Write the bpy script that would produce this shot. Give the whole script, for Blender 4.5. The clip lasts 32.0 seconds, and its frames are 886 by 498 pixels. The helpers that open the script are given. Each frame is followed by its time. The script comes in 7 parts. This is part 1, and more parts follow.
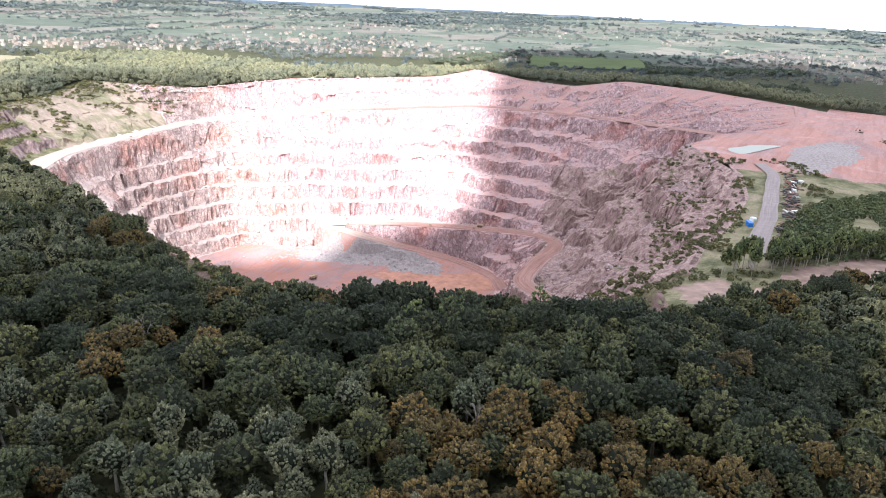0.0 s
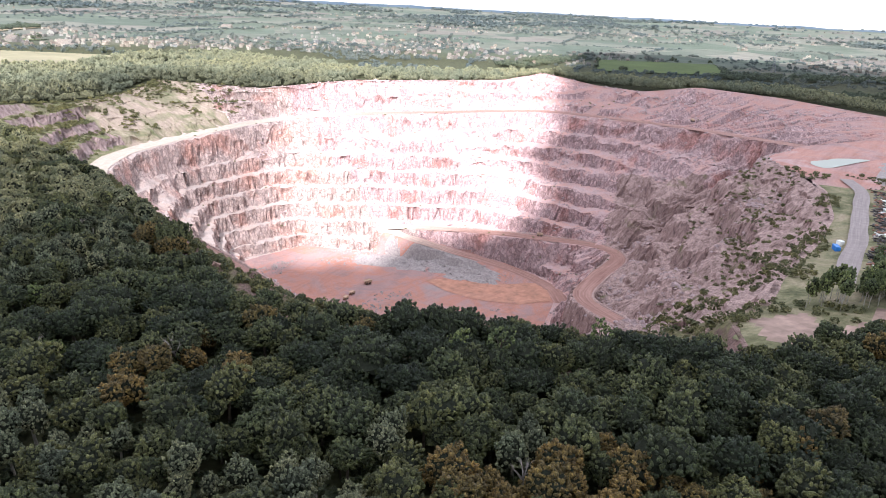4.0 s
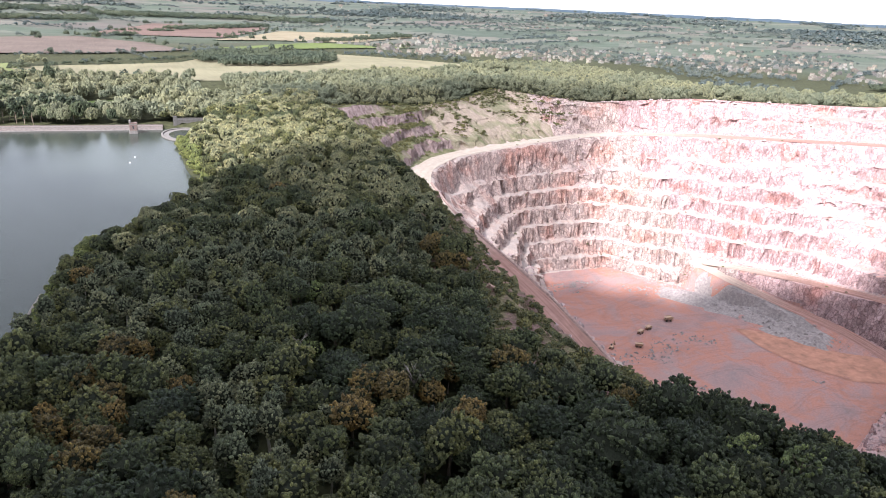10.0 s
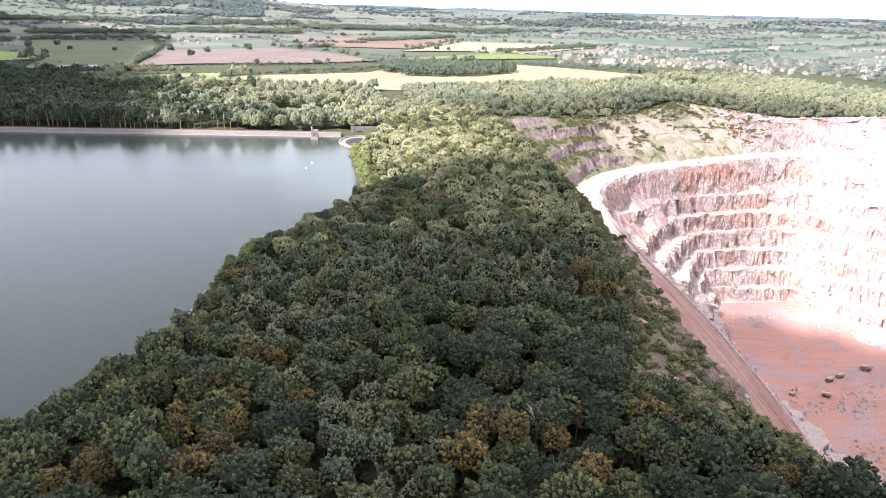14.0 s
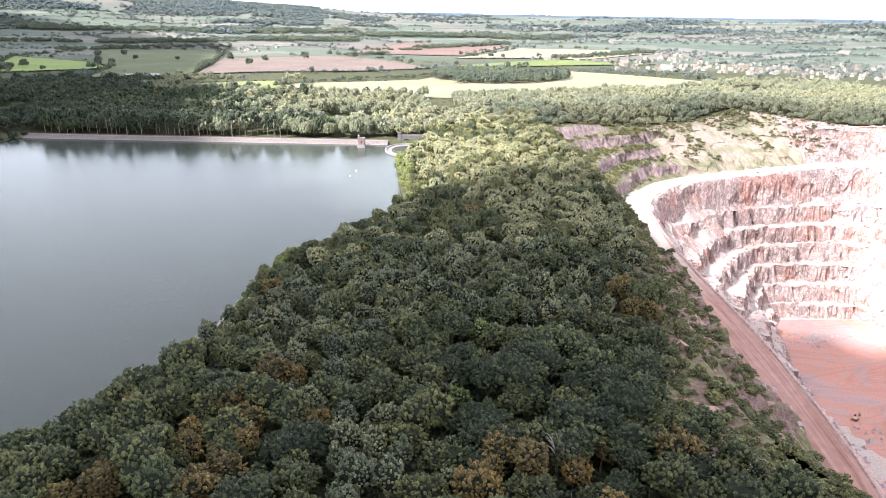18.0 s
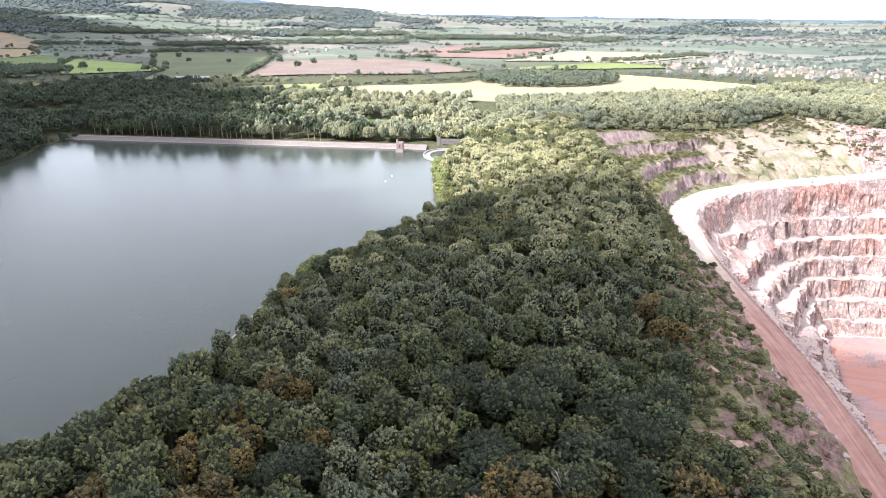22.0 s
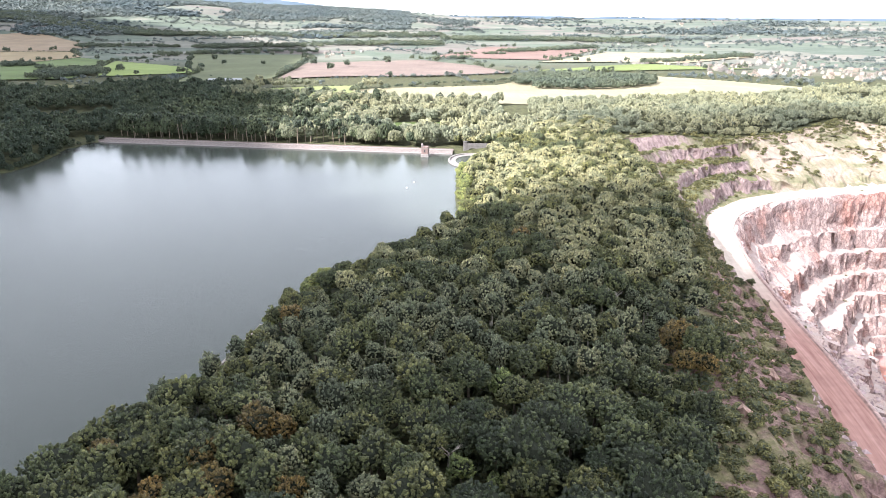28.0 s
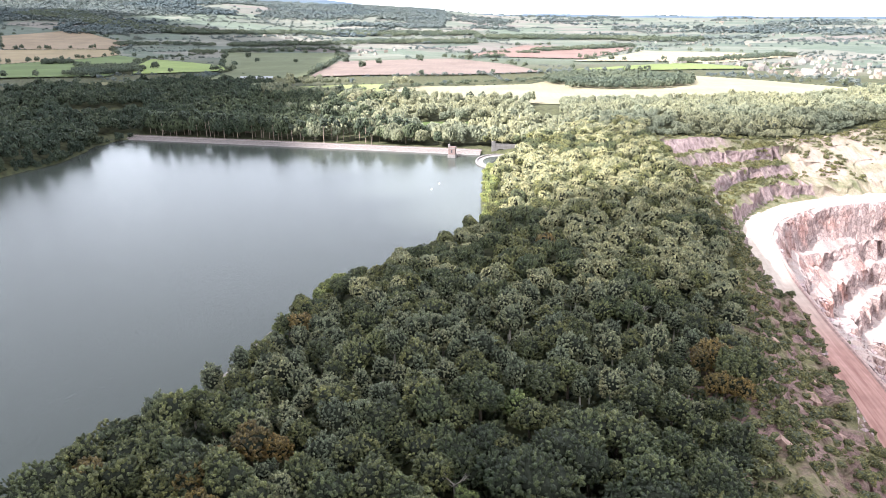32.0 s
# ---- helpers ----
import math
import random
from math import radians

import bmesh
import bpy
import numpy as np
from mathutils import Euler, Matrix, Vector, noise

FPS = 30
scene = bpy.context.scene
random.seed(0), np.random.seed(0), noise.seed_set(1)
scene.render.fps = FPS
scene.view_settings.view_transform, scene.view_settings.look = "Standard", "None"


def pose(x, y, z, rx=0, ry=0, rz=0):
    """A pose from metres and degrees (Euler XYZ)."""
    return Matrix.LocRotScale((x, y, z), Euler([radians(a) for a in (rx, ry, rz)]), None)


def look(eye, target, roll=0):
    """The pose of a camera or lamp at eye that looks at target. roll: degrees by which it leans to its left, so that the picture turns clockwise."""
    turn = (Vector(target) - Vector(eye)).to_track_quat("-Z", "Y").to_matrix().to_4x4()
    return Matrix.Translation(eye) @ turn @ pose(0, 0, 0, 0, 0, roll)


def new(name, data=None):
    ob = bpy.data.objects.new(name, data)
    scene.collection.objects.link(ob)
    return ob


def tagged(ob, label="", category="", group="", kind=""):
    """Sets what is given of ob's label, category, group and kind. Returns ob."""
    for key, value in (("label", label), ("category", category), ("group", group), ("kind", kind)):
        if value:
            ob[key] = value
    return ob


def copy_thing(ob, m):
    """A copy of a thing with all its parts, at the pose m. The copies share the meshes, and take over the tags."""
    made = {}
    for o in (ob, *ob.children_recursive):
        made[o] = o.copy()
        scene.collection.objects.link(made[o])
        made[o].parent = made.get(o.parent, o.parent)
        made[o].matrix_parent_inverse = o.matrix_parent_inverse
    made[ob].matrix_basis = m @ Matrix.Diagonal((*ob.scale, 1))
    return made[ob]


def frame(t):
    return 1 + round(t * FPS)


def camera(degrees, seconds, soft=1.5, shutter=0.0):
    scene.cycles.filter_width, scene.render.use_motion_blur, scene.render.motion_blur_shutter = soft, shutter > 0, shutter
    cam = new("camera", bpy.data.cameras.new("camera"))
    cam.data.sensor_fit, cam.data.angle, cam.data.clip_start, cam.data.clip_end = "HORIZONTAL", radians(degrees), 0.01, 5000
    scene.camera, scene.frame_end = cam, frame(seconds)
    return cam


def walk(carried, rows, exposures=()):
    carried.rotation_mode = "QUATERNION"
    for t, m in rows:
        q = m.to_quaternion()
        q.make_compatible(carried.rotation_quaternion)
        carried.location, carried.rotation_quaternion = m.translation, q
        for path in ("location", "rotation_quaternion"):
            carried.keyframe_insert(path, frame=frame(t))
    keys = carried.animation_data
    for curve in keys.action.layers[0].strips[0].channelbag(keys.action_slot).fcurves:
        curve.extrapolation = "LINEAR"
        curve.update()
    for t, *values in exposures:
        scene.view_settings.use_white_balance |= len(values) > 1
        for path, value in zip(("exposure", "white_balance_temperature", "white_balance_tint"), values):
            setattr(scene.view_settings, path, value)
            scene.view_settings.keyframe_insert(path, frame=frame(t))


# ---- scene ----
cam = camera(65.13, 32.0, soft=0.9)
ROWS = (
    (0, -77.4, -45.6, 108.2, -59.13, -19.34, 2.64),
    (0.5, -75.4, -44.6, 108.2, -58.70, -19.29, 2.67),
    (1, -73.2, -43.5, 108.0, -58.22, -19.31, 2.74),
    (1.5, -71.3, -42.7, 108.1, -57.66, -19.34, 2.75),
    (2, -69.2, -41.7, 108.1, -56.98, -19.35, 2.78),
    (2.5, -67.1, -40.6, 108.2, -56.32, -19.38, 2.78),
    (3, -64.9, -39.7, 108.2, -55.59, -19.39, 2.80),
    (3.5, -62.7, -38.6, 108.4, -54.72, -19.43, 2.84),
    (5.5, -53.8, -34.4, 108.1, -50.11, -19.48, 2.98),
    (6, -51.4, -33.1, 108.1, -47.88, -19.53, 3.05),
    (6.5, -49.1, -32.0, 108.1, -45.37, -19.57, 3.07),
    (7, -46.6, -30.8, 108.1, -42.81, -19.64, 3.06),
    (7.5, -44.1, -29.6, 107.9, -39.77, -19.64, 2.98),
    (8, -41.9, -28.4, 108.0, -36.29, -19.71, 2.97),
    (8.5, -40.1, -27.4, 108.0, -33.21, -19.74, 2.95),
    (9, -38.0, -26.3, 108.1, -32.07, -19.69, 2.76),
    (9.5, -36.2, -25.1, 108.1, -29.82, -19.70, 2.71),
    (10, -34.2, -24.1, 108.1, -26.75, -19.70, 2.66),
    (10.5, -32.1, -22.9, 108.1, -23.62, -19.70, 2.56),
    (11, -30.3, -21.9, 108.5, -20.46, -19.70, 2.38),
    (11.5, -28.6, -21.1, 108.6, -17.07, -19.72, 2.22),
    (12, -26.8, -20.2, 108.9, -14.66, -19.70, 2.08),
    (12.5, -25.3, -19.2, 108.9, -14.70, -19.62, 1.94),
    (13, -23.9, -18.0, 108.8, -13.90, -19.58, 1.79),
    (13.5, -22.5, -17.0, 108.8, -13.14, -19.53, 1.69),
    (14, -21.3, -16.0, 108.9, -11.71, -19.47, 1.52),
    (14.5, -20.2, -15.2, 109.0, -10.48, -19.43, 1.42),
    (15, -19.0, -14.7, 109.3, -9.78, -19.35, 1.30),
    (15.5, -18.0, -14.1, 109.4, -9.31, -19.30, 1.24),
    (17.5, -13.2, -11.0, 109.4, -7.76, -19.11, 0.93),
    (18, -12.2, -10.3, 109.4, -6.92, -19.06, 0.85),
    (18.5, -10.9, -9.6, 109.7, -5.84, -19.02, 0.81),
    (19, -9.6, -9.0, 109.6, -5.40, -18.98, 0.84),
    (19.5, -8.3, -7.8, 109.8, -4.96, -18.96, 0.77),
    (20, -7.1, -7.0, 110.0, -4.33, -18.94, 0.76),
    (20.5, -5.8, -5.9, 110.2, -4.33, -18.97, 0.70),
    (21, -4.6, -5.0, 110.3, -3.82, -18.93, 0.71),
    (21.5, -3.3, -3.8, 110.5, -3.72, -18.93, 0.65),
    (22, -2.2, -2.7, 110.5, -2.72, -18.95, 0.61),
    (22.5, -1.1, -1.3, 110.5, -1.41, -18.96, 0.59),
    (23, -0.1, 0.3, 110.2, 0.01, -18.92, 0.61),
    (23.5, 1.1, 1.8, 110.2, 0.94, -18.93, 0.60),
    (24, 2.1, 3.1, 110.4, 0.96, -18.94, 0.56),
    (24.5, 3.1, 4.5, 110.5, 0.89, -18.97, 0.55),
    (25, 4.0, 5.8, 110.5, 0.80, -18.98, 0.48),
    (25.5, 4.8, 7.2, 110.4, 0.74, -18.97, 0.44),
    (27.5, 6.9, 13.1, 110.3, 0.50, -18.90, 0.34),
    (28, 7.7, 15.1, 110.1, 0.47, -18.88, 0.28),
    (28.5, 8.4, 17.1, 109.9, 0.41, -18.85, 0.31),
    (29, 9.2, 18.6, 109.8, 0.62, -18.84, 0.25),
    (29.5, 9.8, 20.3, 109.7, 0.62, -18.84, 0.24),
    (30, 10.6, 22.2, 109.6, 0.88, -18.86, 0.21),
    (30.5, 11.3, 23.9, 109.5, 1.71, -18.90, 0.15),
    (31, 12.0, 25.4, 109.5, 2.38, -18.96, 0.05),
    (31.5, 12.2, 26.6, 109.3, 2.87, -18.99, 0.09),
    (32, 12.4, 27.8, 109.0, 3.28, -18.99, 0.21),
)
walk(cam, [(t, pose(x, y, z, 90 + pitch, 0, yaw) @ pose(0, 0, 0, 0, 0, roll)) for t, x, y, z, yaw, pitch, roll in ROWS],
     exposures=((0, 2.32, 5870, 13), (6, 2.04, 5870, 13), (9.5, 1.95, 5900, 13), (13, 2.50, 5950, 13), (20, 2.68, 5970, 13), (32, 2.85, 6000, 13)))

# ---- sky, sun and cloud ----
SUN_EL, SUN_FROM = radians(41.0), Vector((-0.88, -0.47, 0)).normalized()
SUN_DIR = Vector((SUN_FROM.x * math.cos(SUN_EL), SUN_FROM.y * math.cos(SUN_EL), math.sin(SUN_EL)))
world = bpy.data.worlds.new("sky")
scene.world = world
world.use_nodes = True
wn = world.node_tree
sky = wn.nodes.new("ShaderNodeTexSky")
sky.sky_type, sky.sun_disc = "NISHITA", False
sky.sun_elevation, sky.sun_rotation = SUN_EL, math.atan2(SUN_FROM.x, SUN_FROM.y)
sky.air_density, sky.dust_density, sky.ozone_density = 1.0, 0.4, 1.0
# high thin cloud, even over the whole sky
veil = wn.nodes.new("ShaderNodeMix")
veil.data_type = "RGBA"
veil.inputs[0].default_value = 0.80
veil.inputs[7].default_value = (4.75, 4.72, 4.65, 1)
wn.links.new(sky.outputs[0], veil.inputs[6])
wn.nodes["Background"].inputs["Strength"].default_value = 0.10
wn.links.new(veil.outputs[2], wn.nodes["Background"].inputs[0])
sun_data = bpy.data.lights.new("sun", "SUN")
sun_data.energy, sun_data.angle, sun_data.color = 3.6, radians(0.6), (1.0, 0.95, 0.89)
sun = new("sun", sun_data)
sun.matrix_world = look(SUN_DIR * 3000, (0, 0, 0))


# ---- node materials ----
def mat_nodes(name, rough=0.9, spec=0.3):
    m = bpy.data.materials.new(name)
    m.use_nodes = True
    nt = m.node_tree
    b = nt.nodes["Principled BSDF"]
    b.inputs["Roughness"].default_value = rough
    b.inputs["Specular IOR Level"].default_value = spec
    return m, nt, b


def coords(nt, kind="Object"):
    return nt.nodes.new("ShaderNodeTexCoord").outputs[kind]


def noise_tex(nt, vec, scale, detail=4.0, rough=0.55, distort=0.0, stretch=None):
    if stretch:
        mp = nt.nodes.new("ShaderNodeMapping")
        mp.inputs["Scale"].default_value = stretch
        nt.links.new(vec, mp.inputs[0])
        vec = mp.outputs[0]
    n = nt.nodes.new("ShaderNodeTexNoise")
    n.inputs["Scale"].default_value, n.inputs["Detail"].default_value = scale, detail
    n.inputs["Roughness"].default_value, n.inputs["Distortion"].default_value = rough, distort
    nt.links.new(vec, n.inputs["Vector"])
    return n.outputs["Fac"]


def ramp(nt, fac, stops):
    r = nt.nodes.new("ShaderNodeValToRGB")
    el = r.color_ramp.elements
    while len(el) < len(stops):
        el.new(0.5)
    for e, (p, c) in zip(el, stops):
        e.position, e.color = p, (*c, 1)
    nt.links.new(fac, r.inputs[0])
    return r.outputs[0]


def mix(nt, fac, a, b, mode="MIX"):
    m = nt.nodes.new("ShaderNodeMix")
    m.data_type, m.blend_type = "RGBA", mode
    for sock, v in ((m.inputs[0], fac), (m.inputs[6], a), (m.inputs[7], b)):
        if isinstance(v, (int, float)):
            sock.default_value = v
        elif isinstance(v, tuple):
            sock.default_value = (*v, 1)
        else:
            nt.links.new(v, sock)
    return m.outputs[2]


def bump(nt, bsdf, height, strength=0.5, dist=0.3):
    b = nt.nodes.new("ShaderNodeBump")
    b.inputs["Strength"].default_value, b.inputs["Distance"].default_value = strength, dist
    nt.links.new(height, b.inputs["Height"])
    nt.links.new(b.outputs[0], bsdf.inputs["Normal"])


def plain(name, color, rough=0.8, vary=0.25, scale=1.0, spec=0.3, metal=0.0):
    m, nt, b = mat_nodes(name, rough, spec)
    c = coords(nt)
    lo, hi = tuple(v * (1 - vary) for v in color), tuple(min(1, v * (1 + vary)) for v in color)
    col = ramp(nt, noise_tex(nt, c, scale), [(0.3, lo), (0.7, hi)])
    nt.links.new(col, b.inputs["Base Color"])
    b.inputs["Metallic"].default_value = metal
    return m


def leaf_mat(name, dark, light, trans=0.25):
    """Leaves: colour by tree, by spray and by fine noise; some light passes through."""
    m, nt, b = mat_nodes(name, 0.6, 0.3)
    info = nt.nodes.new("ShaderNodeObjectInfo").outputs["Random"]
    isl = nt.nodes.new("ShaderNodeNewGeometry").outputs["Random Per Island"]
    c = ramp(nt, isl, [(0.0, dark), (1.0, light)])
    tree = ramp(nt, info, [(0.0, (0.70, 0.74, 0.66)), (0.35, (0.98, 1.02, 0.84)), (0.7, (1.18, 1.15, 0.95)), (1.0, (1.42, 1.34, 1.04))])
    c = mix(nt, 1.0, c, tree, "MULTIPLY")
    # wide-ranging noise paints leaf highlights and dark gaps into the colour
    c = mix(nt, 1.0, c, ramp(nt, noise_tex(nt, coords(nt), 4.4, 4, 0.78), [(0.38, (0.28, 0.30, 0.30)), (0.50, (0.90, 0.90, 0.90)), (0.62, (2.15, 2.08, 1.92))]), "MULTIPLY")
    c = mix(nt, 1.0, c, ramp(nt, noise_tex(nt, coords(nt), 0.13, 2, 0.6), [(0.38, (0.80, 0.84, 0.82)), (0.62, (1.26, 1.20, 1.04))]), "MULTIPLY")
    bump(nt, b, noise_tex(nt, coords(nt), 3.0, 3, 0.7), 1.0, 0.5)
    nt.links.new(c, b.inputs["Base Color"])
    tr = nt.nodes.new("ShaderNodeBsdfTranslucent")
    nt.links.new(c, tr.inputs["Color"])
    ms = nt.nodes.new("ShaderNodeMixShader")
    ms.inputs[0].default_value = trans
    nt.links.new(b.outputs[0], ms.inputs[1])
    nt.links.new(tr.outputs[0], ms.inputs[2])
    nt.links.new(ms.outputs[0], nt.nodes["Material Output"].inputs["Surface"])
    return m


def wood_mat(name, dark, light, scale=0.05, deep=1.0):
    """Far foliage joined in one mesh: varies per clump and over the land; a low deep flattens it as haze would."""
    m, nt, b = mat_nodes(name, 0.8, 0.2)
    isl = nt.nodes.new("ShaderNodeNewGeometry").outputs["Random Per Island"]
    c = ramp(nt, isl, [(0.0, dark), (1.0, light)])
    wide = ramp(nt, noise_tex(nt, coords(nt), scale, 3), [(0.35, (0.75, 0.8, 0.8)), (0.7, (1.25, 1.15, 0.95))])
    c = mix(nt, 1.0, c, wide, "MULTIPLY")
    leaf = ramp(nt, noise_tex(nt, coords(nt), 1.3, 4, 0.7), [(0.36, (0.5, 0.52, 0.52)), (0.64, (1.35, 1.33, 1.3))])
    nt.links.new(mix(nt, deep, c, leaf, "MULTIPLY"), b.inputs["Base Color"])
    bump(nt, b, noise_tex(nt, coords(nt), 1.0, 3, 0.7), deep, 1.0)
    return m


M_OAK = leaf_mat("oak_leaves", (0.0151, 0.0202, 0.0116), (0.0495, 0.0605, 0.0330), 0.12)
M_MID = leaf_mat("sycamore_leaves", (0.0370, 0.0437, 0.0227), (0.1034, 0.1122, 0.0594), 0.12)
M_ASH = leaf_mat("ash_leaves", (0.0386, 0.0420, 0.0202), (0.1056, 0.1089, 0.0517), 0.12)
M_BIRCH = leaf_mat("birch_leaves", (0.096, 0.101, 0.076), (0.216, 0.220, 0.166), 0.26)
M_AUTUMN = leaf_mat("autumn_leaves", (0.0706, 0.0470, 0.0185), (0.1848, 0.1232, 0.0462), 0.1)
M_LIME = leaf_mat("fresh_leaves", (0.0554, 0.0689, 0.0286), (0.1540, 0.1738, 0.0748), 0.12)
M_CONIFER = wood_mat("conifer_foliage", (0.018, 0.026, 0.017), (0.048, 0.060, 0.037), 0.03, 0.8)
M_PINE = leaf_mat("pine_needles", (0.018, 0.027, 0.020), (0.048, 0.060, 0.042), 0.08)
M_WOOD_FAR = wood_mat("far_foliage", (0.104, 0.110, 0.073), (0.172, 0.172, 0.114), 0.012, 0.5)
# dark mixed foliage with conifers, and the cloud's shade painted in too
M_DARKWOOD = wood_mat("shore_foliage", (0.030, 0.040, 0.024), (0.074, 0.088, 0.052), 0.03, 0.8)
# blue-grey far foliage, with the haze of distance painted into its colour
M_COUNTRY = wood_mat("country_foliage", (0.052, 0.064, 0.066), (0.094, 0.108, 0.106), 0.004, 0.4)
M_HEDGE = wood_mat("hedge_foliage", (0.036, 0.046, 0.034), (0.074, 0.086, 0.060), 0.01, 0.5)
# hill foliage blued and flattened to paint in haze
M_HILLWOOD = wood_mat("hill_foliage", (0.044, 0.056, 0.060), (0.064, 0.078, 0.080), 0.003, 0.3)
# near-black core colour: paints the shade between the sprays of a crown
M_CROWN_SHADE = plain("crown_shade", (0.018, 0.020, 0.013), 0.95, 0.45, 3.0, 0.1)
# same core, paler: painted shade is lifted in the belt woods and scrub
M_THICKET = plain("thicket_inside", (0.075, 0.080, 0.056), 0.95, 0.3, 1.0, 0.1)
M_SCRUB = wood_mat("scrub_leaves", (0.066, 0.068, 0.031), (0.150, 0.142, 0.064), 0.05)
M_LIME_FAR = wood_mat("young_leaves", (0.050, 0.064, 0.030), (0.112, 0.130, 0.058), 0.03)
M_BARK = plain("bark", (0.085, 0.068, 0.052), 0.95, 0.4, 3.0)
M_BIRCHBARK = plain("pale_bark", (0.30, 0.27, 0.225), 0.9, 0.3, 2.0)
M_DEAD = plain("dead_wood", (0.23, 0.20, 0.18), 0.9, 0.3, 2.0)


def ground_mat():
    m, nt, b = mat_nodes("land", 0.95, 0.1)
    c = coords(nt)
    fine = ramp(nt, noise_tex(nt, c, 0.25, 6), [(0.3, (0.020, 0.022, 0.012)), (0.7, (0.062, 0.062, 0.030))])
    mp = nt.nodes.new("ShaderNodeMapping")
    mp.inputs["Scale"].default_value = (1.0, 1.5, 1.0)
    mp.inputs["Rotation"].default_value = (0, 0, 0.5)
    nt.links.new(c, mp.inputs[0])
    v = nt.nodes.new("ShaderNodeTexVoronoi")
    v.distance = "CHEBYCHEV"
    v.inputs["Scale"].default_value = 0.0042
    nt.links.new(mp.outputs[0], v.inputs["Vector"])
    sep = nt.nodes.new("ShaderNodeSeparateColor")
    nt.links.new(v.outputs["Color"], sep.inputs[0])
    # far field colours are greyed, so haze is part of the paint
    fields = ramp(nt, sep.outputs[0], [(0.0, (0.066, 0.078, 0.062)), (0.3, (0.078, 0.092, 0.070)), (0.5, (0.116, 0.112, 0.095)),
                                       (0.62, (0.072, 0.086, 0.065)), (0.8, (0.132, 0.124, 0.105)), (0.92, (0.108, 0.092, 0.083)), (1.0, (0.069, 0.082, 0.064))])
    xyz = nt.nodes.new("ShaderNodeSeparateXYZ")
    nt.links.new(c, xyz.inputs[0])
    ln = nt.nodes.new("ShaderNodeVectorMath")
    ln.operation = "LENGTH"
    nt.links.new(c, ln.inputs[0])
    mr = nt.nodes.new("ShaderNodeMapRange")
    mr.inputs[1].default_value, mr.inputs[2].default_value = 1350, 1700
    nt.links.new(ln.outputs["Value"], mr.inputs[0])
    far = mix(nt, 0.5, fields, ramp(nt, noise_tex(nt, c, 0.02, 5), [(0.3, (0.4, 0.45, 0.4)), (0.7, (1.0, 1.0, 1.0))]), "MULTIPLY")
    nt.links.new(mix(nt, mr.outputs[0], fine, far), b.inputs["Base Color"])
    bump(nt, b, noise_tex(nt, c, 0.6, 5), 0.6, 0.5)
    return m


def blocks(nt, c, size, tall):
    """Jointed rock: a shade for each block and dark joints between."""
    mp = nt.nodes.new("ShaderNodeMapping")
    mp.inputs["Scale"].default_value = (1.0 / size, 1.0 / size, 1.0 / tall)
    nt.links.new(c, mp.inputs[0])
    warp = nt.nodes.new("ShaderNodeTexNoise")
    warp.inputs["Scale"].default_value, warp.inputs["Detail"].default_value = 0.7, 3
    nt.links.new(mp.outputs[0], warp.inputs["Vector"])
    v2 = nt.nodes.new("ShaderNodeVectorMath")
    v2.operation = "MULTIPLY_ADD"
    v2.inputs[1].default_value = (0.9, 0.9, 0.9)
    nt.links.new(warp.outputs["Color"], v2.inputs[0])
    nt.links.new(mp.outputs[0], v2.inputs[2])
    v = nt.nodes.new("ShaderNodeTexVoronoi")
    nt.links.new(v2.outputs[0], v.inputs["Vector"])
    v.inputs["Scale"].default_value = 1.0
    sep = nt.nodes.new("ShaderNodeSeparateColor")
    nt.links.new(v.outputs["Color"], sep.inputs[0])
    e = nt.nodes.new("ShaderNodeTexVoronoi")
    e.feature = "DISTANCE_TO_EDGE"
    e.inputs["Scale"].default_value = 1.0
    nt.links.new(v2.outputs[0], e.inputs["Vector"])
    return sep.outputs[0], e.outputs["Distance"]


